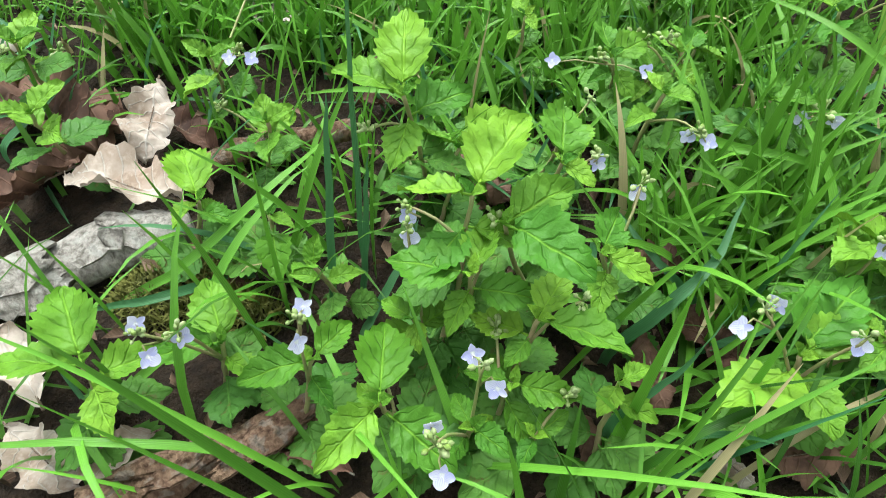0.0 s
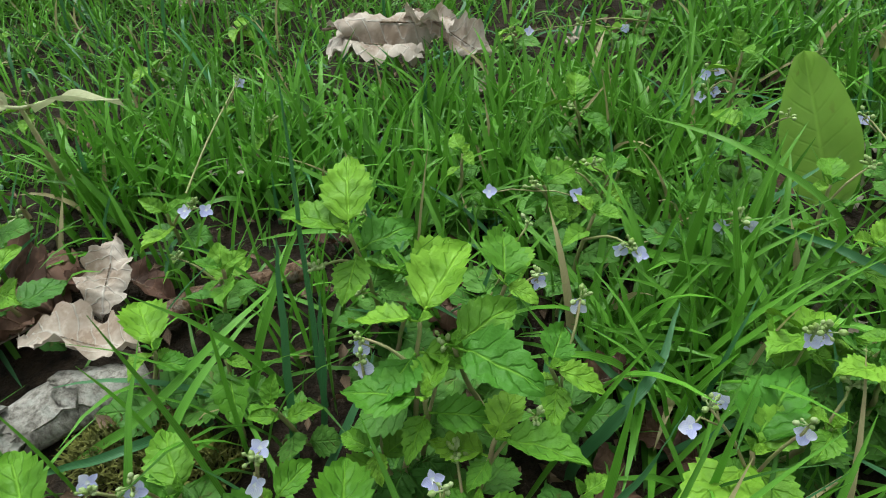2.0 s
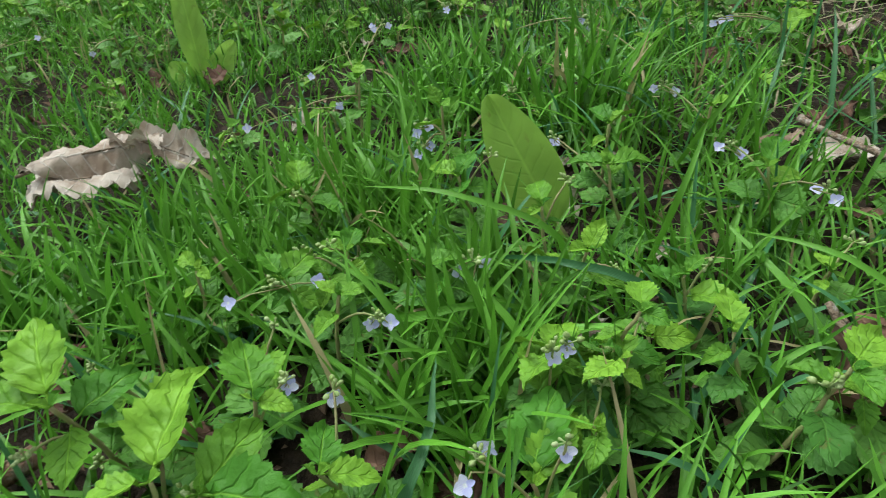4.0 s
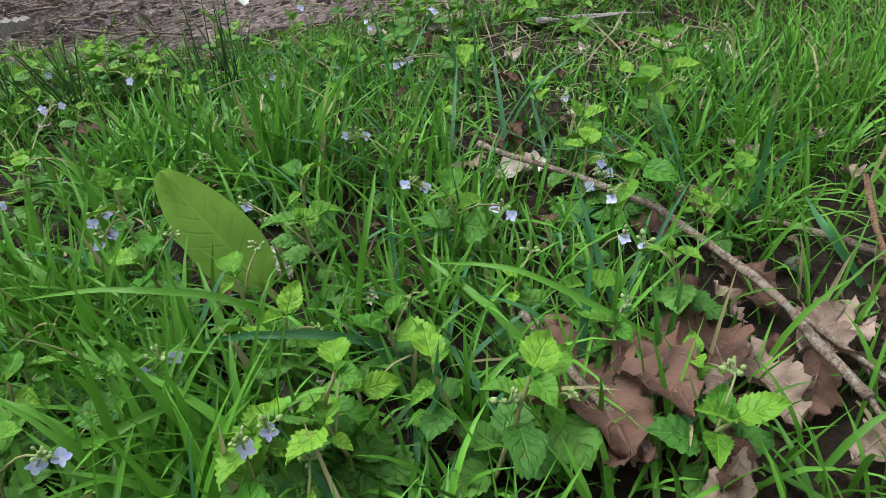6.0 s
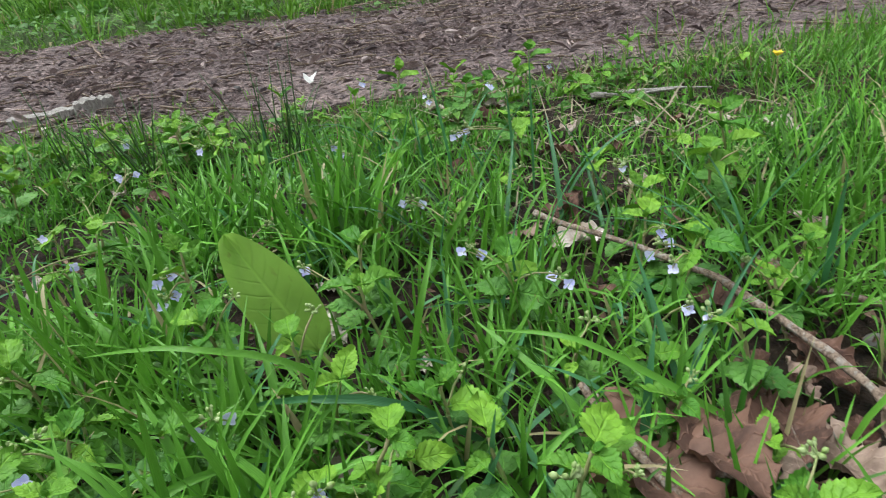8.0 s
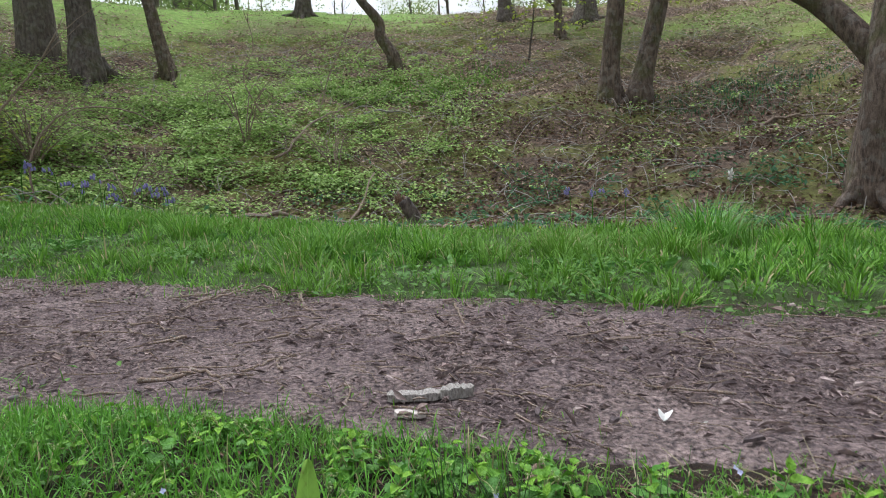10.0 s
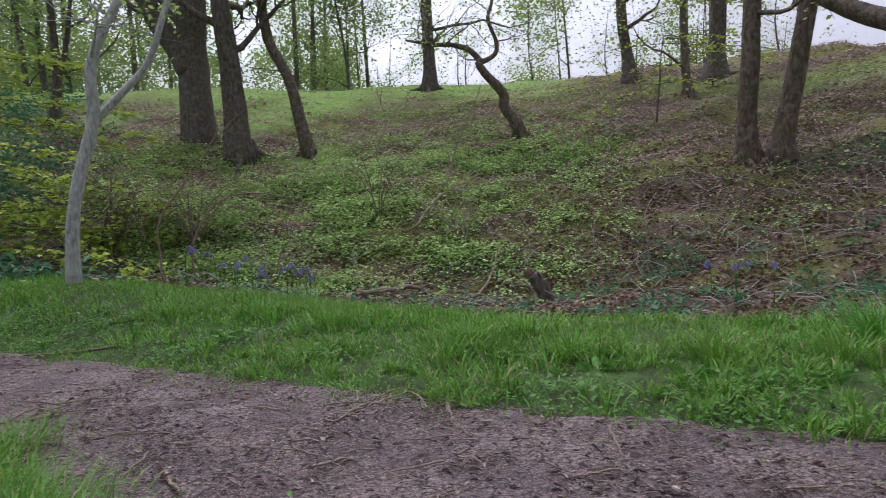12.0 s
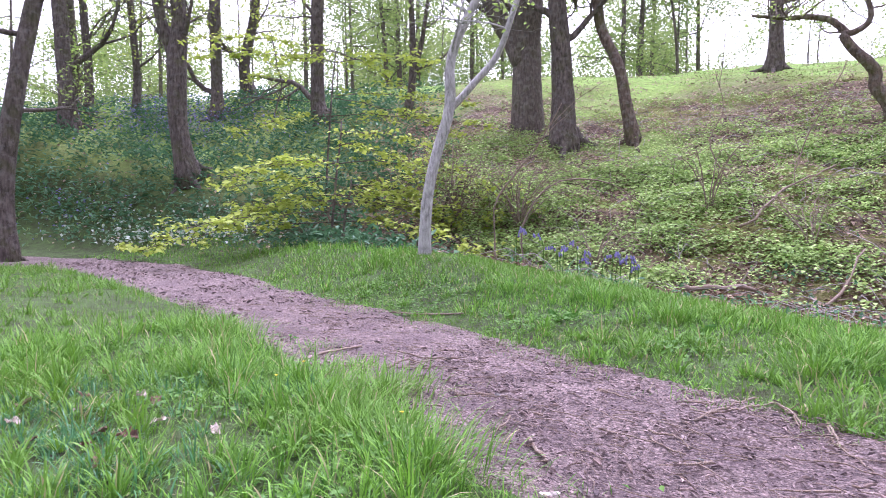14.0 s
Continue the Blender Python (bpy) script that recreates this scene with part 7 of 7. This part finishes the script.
# fallen wood and twigs in the foreground
LOG = stick("rotting_branch", "rotting fallen branch with flaking pale grey bark", "branch", [(-0.24, 0.145), (-0.166, 0.168), (-0.13, 0.19), (-0.09, 0.215)], 0.011, 0.009, M_PALE_BARK, 21, 0.012, 0.0008, 12)
stick("rotting_branch", "thin rotting branch half buried in grass", "branch", [(-0.11, 0.245), (-0.077, 0.269), (-0.02, 0.292)], 0.008, 0.006, M_ROT, 22, 0.012, 0.0008, 10)
CRUMBLING = stick("rotten_branch", "crumbling red-brown rotten branch on the leaf litter", "branch", [(-0.085, 0.072), (-0.037, 0.103), (0.002, 0.118)], 0.010, 0.009, M_ROT, 23, 0.012, 0.0008, 12)
stick("twig", "long knobbly grey-brown oak twig lying in the grass", "twig", [(0.511, 0.335), (0.514, 0.24), (0.508, 0.172), (0.486, 0.107), (0.466, 0.07), (0.43, 0.02)], 0.0024, 0.0026, M_TWIG, 24, 0.032, 0.0006, 8, "twigs", 2, 26)
stick("twig", "dark bent twig lying on dead leaves", "twig", [(0.381, 0.184), (0.363, 0.138), (0.342, 0.078)], 0.0022, 0.0028, M_TWIG, 25, 0.022, 0.0005, 7, "twigs", 1)
stick("twig", "smooth reddish-brown twig leaning on the grass", "twig", [(0.62, 0.084, 0.04), (0.557, 0.058, 0.042), (0.49, 0.02, 0.035)], 0.0022, 0.002, M_RED_TWIG, 26, 0.03, 0.0004, 7, "twigs")
stick("twig", "thin grey twig in the grass", "twig", [(0.56, 0.16), (0.578, 0.094), (0.583, 0.03)], 0.0028, 0.0022, M_TWIG, 27, 0.012, 0.0005, 7, "twigs", 1)
stick("straw", "bundle stalk of dry pale straw in the grass", "straw", [(0.86, 0.545), (0.91, 0.50), (0.94, 0.46)], 0.004, 0.003, M_PALE_BARK, 28, 0.014, 0.0005, 7)
stick("straw", "dry pale straw lying in the grass", "straw", [(0.88, 0.51), (0.93, 0.47), (0.96, 0.43)], 0.002, 0.0015, M_PALE_BARK, 29, 0.012, 0.0004, 5)

# bark flakes, splinters and moss on the rotting wood
def flake(ob, x, y, z, length, wide, az, tilt, seed, material, name="bark_flake"):
    """A curved, ragged plate of bark."""
    r = np.random.RandomState(seed)
    n, k = 9, 6
    t, s = np.linspace(0, 1, n), np.linspace(-1, 1, k)
    T, S = np.meshgrid(t, s, indexing="ij")
    edge = (0.8 + 0.35 * r.rand(n, 1)) * np.minimum(1, 5 * np.minimum(T, 1 - T) + 0.45)
    X = (T - 0.5) * length + 0.06 * length * r.randn(1, k)
    Y = S * wide / 2 * edge
    Z = -0.9 * np.abs(Y) ** 2 / wide + 0.0008 * r.randn(n, k)
    top = np.stack([X, Y, Z], -1).reshape(-1, 3)
    v = np.concatenate([top, top - (0, 0, 0.0018)])
    i, j = np.meshgrid(np.arange(n - 1), np.arange(k - 1), indexing="ij")
    q = np.stack([i * k + j, (i + 1) * k + j, (i + 1) * k + j + 1, i * k + j + 1], -1).reshape(-1, 4)
    under = q[:, ::-1] + n * k
    rim = [a * k for a in range(n)] + [(n - 1) * k + b for b in range(1, k)] + [a * k + k - 1 for a in range(n - 2, -1, -1)] + list(range(k - 2, 0, -1))
    side = [(rim[a - 1], rim[a], rim[a] + n * k, rim[a - 1] + n * k) for a in range(len(rim))]
    me = mesh_of(name, v, np.concatenate([q, under, np.array(side)]), None, None, material)
    p = Vector((x, y, float(height(x, y)) + z)) - ob.location
    part(name, me, ob, Matrix.Translation(p) @ Euler((tilt, r.randn() * 0.1, az)).to_matrix().to_4x4())


for k, (x, y, ln, wd) in enumerate(((-0.205, 0.157, 0.05, 0.026), (-0.165, 0.17, 0.045, 0.028), (-0.135, 0.19, 0.04, 0.024), (-0.11, 0.205, 0.035, 0.022), (-0.185, 0.15, 0.04, 0.02), (-0.15, 0.165, 0.035, 0.018))):
    flake(LOG, x, y, 0.0245 - 0.006 * (k > 3), ln, wd, 0.4 + 0.1 * (k % 3), 0.5 if k > 3 else 0.1, k, M_PALE_BARK)
for k, (x, y, ln, wd) in enumerate(((-0.06, 0.085, 0.05, 0.010), (-0.035, 0.1, 0.055, 0.009), (-0.015, 0.108, 0.045, 0.010), (-0.05, 0.098, 0.05, 0.008), (-0.02, 0.1, 0.04, 0.007))):
    flake(CRUMBLING, x, y, 0.022 + 0.002 * (k % 3), ln, wd, 0.55 + 0.12 * (k % 3), 0.3 * (k % 3 - 1), 20 + k, M_ROT, "splinter")


def moss_cushion(x, y, wide, n, seed):
    r = np.random.RandomState(seed)
    a, d = r.rand(n) * 6.3, wide * np.sqrt(r.rand(n))
    bx, by = x + np.cos(a) * d * 1.6, y + np.sin(a) * d
    base = on_ground(bx, by, 0.0) + np.stack([0 * bx, 0 * bx, 0.014 * (1 - (d / wide) ** 2)], -1)
    v, q, uv = blades(base, r.rand(n) * 6.3, np.abs(r.randn(n)) * 0.5, r.uniform(0.004, 0.010, n), np.full(n, 0.0016), np.abs(r.randn(n)), 2)
    thing("moss_cushion", "yellow-green moss cushion beside the rotting branch", "moss", "", "stuff", data=mesh_of("moss_cushion", v, q, None, uv, M_MOSS))


moss_cushion(-0.085, 0.178, 0.022, 1800, 1)
moss_cushion(-0.055, 0.168, 0.014, 900, 2)

# sticks on the path
PATH_STICKS = "sticks lying on the path"
for k, (a, b, rad) in enumerate((((-0.223, 2.371), (-0.024, 2.725), 0.007), ((0.01, 2.667), (0.075, 2.403), 0.005), ((0.154, 2.462), (0.19, 2.205), 0.006), ((0.627, 2.07), (0.594, 1.837), 0.006), ((0.008, 2.126), (0.24, 2.046), 0.004),
                                 ((-0.369, 2.215), (-0.238, 2.026), 0.005), ((-0.12, 1.694), (-0.048, 1.599), 0.006), ((0.0, 1.621), (0.076, 1.687), 0.005), ((0.088, 1.586), (0.123, 1.712), 0.005), ((-0.671, 1.987), (-0.577, 1.831), 0.01),
                                 ((-0.22, 1.621), (-0.11, 1.64), 0.009), ((-0.34, 1.587), (-0.028, 1.501), 0.004), ((0.512, 1.477), (0.56, 1.398), 0.004))):
    stick("stick", "thin brown stick lying on the path", "stick", [a, ((a[0] + b[0]) / 2 + 0.02 * math.sin(k * 2.1), (a[1] + b[1]) / 2 + 0.02 * math.cos(k * 1.7)), b], rad * 0.7, rad * 0.45, M_TWIG, 300 + k, 0.012, 0.003, 6, PATH_STICKS, k % 3)
for k, (a, b, rad) in enumerate((((0.496, 1.706), (0.721, 1.635), 0.003), ((1.121, 1.491), (1.087, 1.339), 0.004), ((0.482, 1.324), (0.6, 1.221), 0.005), ((-0.197, 1.692), (-0.1, 1.639), 0.005), ((-1.876, 2.608), (-1.812, 3.005), 0.01),
                                 ((-1.91, 2.487), (-1.298, 2.689), 0.011), ((-0.175, 2.467), (0.034, 2.694), 0.006), ((0.031, 2.656), (0.084, 2.418), 0.006), ((0.164, 2.448), (0.195, 2.117), 0.005), ((-2.231, 4.122), (-1.659, 4.035), 0.012),
                                 ((-0.788, 2.176), (-0.777, 1.945), 0.005), ((-0.346, 2.178), (-0.23, 2.075), 0.005), ((2.2, 1.35), (1.75, 1.6), 0.012), ((-1.6, 2.95), (-1.2, 2.9), 0.006))):
    stick("stick", "thin brown stick lying on the path", "stick", [a, ((a[0] + b[0]) / 2 + 0.02 * math.sin(k * 1.3), (a[1] + b[1]) / 2 + 0.02 * math.cos(k * 2.7)), b], rad * 0.7, rad * 0.45, M_TWIG, 340 + k, 0.012, 0.003, 6, PATH_STICKS, k % 2)
r = np.random.RandomState(31)
made = 0
while made < 70:
    x, y = r.uniform(-3.5, 2.2), r.uniform(0.4, 4.6)
    if float(on_path(x, y)) < 0.9:
        continue
    a, ln = r.rand() * 6.3, r.uniform(0.04, 0.2)
    stick("stick", "thin brown stick lying on the path", "stick", [(x, y), (x + math.cos(a) * ln / 2 + r.randn() * 0.01, y + math.sin(a) * ln / 2), (x + math.cos(a) * ln, y + math.sin(a) * ln)], r.uniform(0.002, 0.005), 0.0018, M_TWIG, 400 + made, 0.009, 0.002, 5, PATH_STICKS, 0, 8)
    made += 1


def split_wood(x, y, length, wide, thick, az, label, material, seed):
    """A flat splinter of wood with ragged ends."""
    r = np.random.RandomState(seed)
    n = 12
    t = np.linspace(0, 1, n)
    top = wide / 2 * (0.75 + 0.35 * r.rand(n)) * np.minimum(1, 6 * (1 - t) + 0.3) * np.minimum(1, 6 * t + 0.35)
    v = []
    for k in range(n):
        xx = (t[k] - 0.5) * length
        z = thick * (0.8 + 0.3 * r.rand())
        v += [(xx, -top[k], 0), (xx, -top[k] * 0.8, z), (xx, top[k] * 0.7, z * 1.1), (xx, top[k], 0)]
    q = [(k * 4 + j, (k + 1) * 4 + j, (k + 1) * 4 + (j + 1) % 4, k * 4 + (j + 1) % 4) for k in range(n - 1) for j in range(4)]
    q += [(3, 2, 1, 0), (n * 4 - 4, n * 4 - 3, n * 4 - 2, n * 4 - 1)]
    ob = thing("wood_piece", label, "wood piece", data=mesh_of("wood_piece", v, q, None, None, material, False))
    ob.matrix_basis = Matrix.Translation((x, y, float(height(x, y)) + 0.004)) @ Euler((0.05, 0.03, az)).to_matrix().to_4x4()


split_wood(0.345, 1.345, 0.11, 0.035, 0.014, -0.1, "pale weathered piece of split wood on the path", M_PALE_BARK, 1)
split_wood(0.43, 1.33, 0.07, 0.03, 0.022, 0.1, "grey weathered broken piece of wood on the path", M_PALE_BARK, 2)
split_wood(0.32, 1.262, 0.06, 0.025, 0.008, -0.4, "pale wood chip lying on the path", M_PALE, 3)
split_wood(-0.52, 1.63, 0.05, 0.02, 0.01, 0.5, "pale wood chip lying on the path", M_PALE, 4)
split_wood(0.8, 1.05, 0.03, 0.014, 0.006, 0.9, "grey wood chip lying on the path", M_PALE_BARK, 5)


def white_petal(x, y):
    ob = thing("white_petal", "fallen white blossom petals standing on the path", "petal", at=(x, y, float(height(x, y)) + 0.006))
    for k, (a, p, s) in enumerate(((2.2, 1.0, 0.024), (0.7, 0.85, 0.027), (1.3, 0.3, 0.018))):
        part("petal", toothed_leaf("petal", 70 + k, M_WHITE, 1, 0.55, 10, 0.3, 0.2, 0.0, 0.05), ob, leaf_pose((0, 0, 0), a - 0.6, p, s))


white_petal(0.742, 1.09)


def pebble(x, y, size, seed, label, material=M_STONE):
    bm = bmesh.new()
    bmesh.ops.create_icosphere(bm, subdivisions=3, radius=size)
    r = np.random.RandomState(seed)
    sh = r.uniform(0.8, 1.1, 3)
    for v in bm.verts:
        k = 1 + 0.12 * noise.noise(v.co / size * 1.3 + Vector((seed, 0, 0)))
        v.co = Vector((v.co.x * sh[0], v.co.y * sh[1], v.co.z * 0.8)) * k
    me = bpy.data.meshes.new("pebble")
    bm.to_mesh(me)
    bm.free()
    me.materials.append(material)
    for p in me.polygons:
        p.use_smooth = True
    thing("pebble", label, "pebble", "", at=(x, y, float(height(x, y)) + size * 0.6), data=me)


pebble(0.545, 0.09, 0.008, 1, "smooth dark grey pebble half hidden in grass")
for k, (x, y, s) in enumerate(((-0.45, 1.6, 0.012), (0.9, 1.5, 0.01), (-0.2, 2.0, 0.012), (0.3, 1.9, 0.009), (-1.3, 2.9, 0.014), (-0.9, 2.4, 0.012), (0.65, 1.2, 0.008))):
    pebble(x, y, s, 10 + k, "small grey stone lying on the path")


# docks, rushes, weeds and buttercups
def dock(x, y, tip, wide, label, seed, more=(), material=M_DOCK):
    """A dock: a large smooth leaf on a stalk, with smaller ones round it."""
    ob = thing("dock_plant", label, "dock", "docks in the grass", at=(x, y, float(height(x, y)) - 0.003))
    for k, (tx, ty, tz, w) in enumerate(((*tip, wide), *more)):
        d = Vector((tx - x, ty - y, tz - ob.location.z))
        me = toothed_leaf("leaf", seed + k, material, 1, w / d.length * 1.0, 24, 0.15, 0.12, 0.012, 0.16, 0.62)
        fwd = d.normalized()
        eye = Vector((0.1 - x, -y, 0.30)).normalized()
        nrm = (eye - eye.dot(fwd) * fwd).normalized()
        m = Matrix((fwd, nrm.cross(fwd), nrm)).transposed().to_4x4() @ Matrix.Scale(d.length, 4)
        part("leaf", me, ob, m)
        h = Heap()
        foot = np.array((0.004 * math.cos(k * 2.3), 0.004 * math.sin(k * 2.3), -0.004))
        h.add(*tube([tuple(foot), tuple(foot * 0.5 + np.array(d) * 0.1), tuple(np.array(d) * 0.24)], [0.0028, 0.0024, 0.0016], 6))
        part("stalk", h.mesh("stalk", M_STEM), ob, None, "ribbed reddish leaf stalk")
    return ob


dock(0.306, 0.322, (0.275, 0.372, 0.12), 0.045, "dock with one broad upright smooth green leaf", 41)
dock(0.112, 0.80, (0.12, 0.84, 0.14), 0.032, "young dock with an upright yellow-green leaf", 45, ((0.16, 0.83, 0.05, 0.03), (0.08, 0.83, 0.04, 0.03)))
def withered(x, y, z, tips):
    ob = thing("withered_plant", "withered pale plant with two drooping leaves", "plant", at=(x, y, float(height(x, y)) - 0.003))
    top = Vector((0, 0, z - ob.location.z))
    h = Heap()
    h.add(*tube([(0.004, 0, 0), (0.002, 0, top.z * 0.5), tuple(top)], [0.0022, 0.0018, 0.0014], 6))
    part("stem", h.mesh("stem", M_STEM), ob)
    for k, (tx, ty, tz) in enumerate(tips):
        d = Vector((tx - x, ty - y, tz - z))
        part("leaf", toothed_leaf("leaf", 48 + k, M_WITHER, 1, 0.34, 20, 0.2, 0.35, 0.006, 0.1), ob, leaf_pose(top, math.atan2(d.y, d.x), 0.25, d.length * 1.05))


withered(-0.2, 0.37, 0.105, ((-0.262, 0.36, 0.1), (-0.135, 0.363, 0.105)))
for k, (x, y) in enumerate(((0.33, 3.2), (1.25, 2.35), (1.5, 2.3), (1.85, 2.3), (0.28, 3.45), (0.8, 2.75), (-0.25, 3.7), (1.1, 2.5), (1.65, 2.15), (2.2, 1.75), (0.45, 2.95), (-1.0, 3.9))):
    r = np.random.RandomState(k)
    tips = [(x + math.cos(a) * 0.09, y + math.sin(a) * 0.09, float(height(x, y)) + r.uniform(0.02, 0.06), 0.028 + 0.014 * r.rand()) for a in r.rand(5) * 6.3]
    dock(x, y, tips[0][:3], 0.035, "broad-leaved weed rosette at the edge of the path", 60 + 6 * k, tips[1:], M_LEAF_OLD_DARK)


def rush(x, y, n, tall, seed, label="dark green upright tuft of rushes by the path"):
    r = np.random.RandomState(seed)
    ob = thing("rush_tuft", label, "rush", "rush tufts by the path", at=(x, y, float(height(x, y)) - 0.004))
    for k in range(n):
        a, lean = r.rand() * 6.3, abs(r.randn()) * 0.28
        ln = tall * r.uniform(0.5, 1.1)
        b = np.array((r.randn() * 0.014, r.randn() * 0.014, 0))
        d = np.array((math.cos(a) * math.sin(lean), math.sin(a) * math.sin(lean), math.cos(lean)))
        h = Heap()
        v, q, t = tube([b, b + d * ln * 0.35, b + d * ln * 0.7 + (0, 0, -0.01 * lean), b + d * ln + (0, 0, -0.04 * lean)], [0.0009, 0.0009, 0.0007, 0.0003], 4)
        h.add(v, q, t)
        part("stem", h.mesh("stem", M_RUSH), ob)


rush(0.47, 0.69, 17, 0.17, 1)
rush(0.36, 0.80, 13, 0.16, 2)
rush(0.30, 0.86, 8, 0.14, 3)


def tussock(x, y, n, tall, wide, material, seed, label):
    r = np.random.RandomState(seed)
    base = np.stack([r.randn(n) * wide, r.randn(n) * wide, np.zeros(n)], -1)
    out = np.arctan2(base[:, 1], base[:, 0])
    v, q, uv = blades(base, out + r.randn(n) * 0.5, 0.1 + np.abs(r.randn(n)) * 0.35, tall * r.uniform(0.4, 1.0, n), np.full(n, 0.005), 0.4 + np.abs(r.randn(n)) * 0.9, 4)
    thing("grass_tussock", label, "grass tussock", "tussocks on the verge", "stuff", at=(x, y, float(height(x, y)) - 0.005), data=mesh_of("grass_tussock", v, q, None, uv, material))


tussock(2.08, 2.82, 620, 0.32, 0.08, M_TALL, 1, "tall dark green tussock of grass on the verge")
tussock(0.35, 3.35, 300, 0.2, 0.06, M_TURF, 2, "bright green tussock of grass on the verge")
tussock(0.75, 3.0, 300, 0.2, 0.06, M_TURF, 3, "bright green tussock of grass on the verge")
tussock(1.3, 2.75, 260, 0.2, 0.06, M_TURF, 4, "bright green tussock of grass on the verge")
tussock(-0.4, 3.95, 260, 0.2, 0.07, M_TURF, 5, "bright green tussock of grass on the verge")
for k, (x, y) in enumerate(((-1.42, 2.0), (-1.2, 1.85), (-0.98, 1.75), (-1.3, 2.25), (-1.62, 2.3), (-2.3, 2.5), (-2.0, 2.2), (-0.85, 1.6), (-2.6, 2.9))):
    tussock(x, y, 420, 0.17, 0.1, M_TURF, 10 + k, "long bright green tussock of grass beside the path")


for k, (x, y, n, tall) in enumerate(((-2.02, 2.91, 160, 0.06), (-1.55, 2.55, 220, 0.09), (-1.35, 2.4, 160, 0.07), (0.2, 3.1, 260, 0.2), (1.75, 2.6, 260, 0.2), (2.4, 2.5, 300, 0.24), (0.66, 3.5, 260, 0.2), (-0.9, 4.4, 260, 0.2), (-1.5, 4.6, 220, 0.18), (2.75, 2.0, 300, 0.24))):
    tussock(x, y, n, tall, 0.07, M_TURF, 30 + k, "ragged bright green tuft of grass at the edge of the path")


def buttercup(x, y, tall, seed):
    ob = thing("buttercup", "small yellow flower on a thin stalk in the grass", "buttercup", "yellow flowers in the grass", at=(x, y, float(height(x, y))))
    h = Heap()
    h.add(*tube(wander([(0, 0, -0.005), (0.003, 0, tall * 0.5), (0.0, 0.002, tall)], 8, 0.0004, seed), np.linspace(0.0012, 0.0008, 8), 5))
    part("stalk", h.mesh("stalk", M_STEM), ob)
    me = toothed_leaf("petal", 90, M_YELLOW, 1, 0.8, 6, 0.5, -0.4, 0.0, 0.02)
    for k in range(5):
        part("petal", me, ob, leaf_pose((0, 0.002, tall), k * 1.257, 0.5, 0.009))


for k, (x, y, tall) in enumerate(((0.95, 0.345, 0.06), (2.15, 2.6, 0.15), (-1.5, 1.9, 0.12), (-0.95, 1.72, 0.12), (-1.6, 2.2, 0.1), (1.2, 2.75, 0.13), (1.7, 2.5, 0.12))):
    buttercup(x, y, tall, k)


# larger chips of bark lying loose on the path
def chip_mesh(seed):
    r = np.random.RandomState(seed)
    n = 6
    a = np.arange(n) * 2 * np.pi / n + r.rand(n) * 0.5
    rad = 0.5 * (0.75 + 0.4 * r.rand(n))
    ring = np.stack([np.cos(a) * rad, np.sin(a) * rad * r.uniform(0.28, 0.5), np.zeros(n)], -1)
    bend = 0.35 * (ring[:, 0] ** 2)
    top = ring * 0.86 + np.stack([0 * a, 0 * a, 0.10 + 0.05 * r.rand(n) - bend], -1)
    v = np.concatenate([ring - np.stack([0 * a, 0 * a, bend], -1), top])
    q = [(k, (k + 1) % n, n + (k + 1) % n, n + k) for k in range(n)] + [(n, n + 1, n + 2, n + 3), (n, n + 3, n + 4, n + 5), (3, 2, 1, 0), (5, 4, 3, 0)]
    return mesh_of("bark_chip", v, q, None, None, M_LOOSE[seed % 3], False)


M_LOOSE = [plain("dark_bark_chip", (0.04, 0.03, 0.03), (0.12, 0.09, 0.085), 120.0, 0.9), plain("brown_bark_chip", (0.12, 0.085, 0.07), (0.26, 0.19, 0.16), 120.0, 0.9), plain("pale_wood_chip", (0.22, 0.17, 0.15), (0.38, 0.31, 0.28), 120.0, 0.85)]
CHIPS = [chip_mesh(s) for s in range(9)]
r = np.random.RandomState(57)
made = 0
while made < 290:
    x, y = r.uniform(-1.5, 1.7), r.uniform(0.9, 3.0)
    if float(on_path(x, y)) < 0.95:
        continue
    size = 0.012 + 0.035 * r.rand() ** 2
    m = Matrix.Translation((x, y, 0.016)) @ Euler((r.randn() * 0.2, r.randn() * 0.2, r.rand() * 6.3)).to_matrix().to_4x4() @ Matrix.Scale(size, 4)
    part("bark_chip", CHIPS[r.choice([0, 1, 3, 4, 6, 7, 0, 1, 3, 4, 2, 5, 8])], footpath, m)
    made += 1
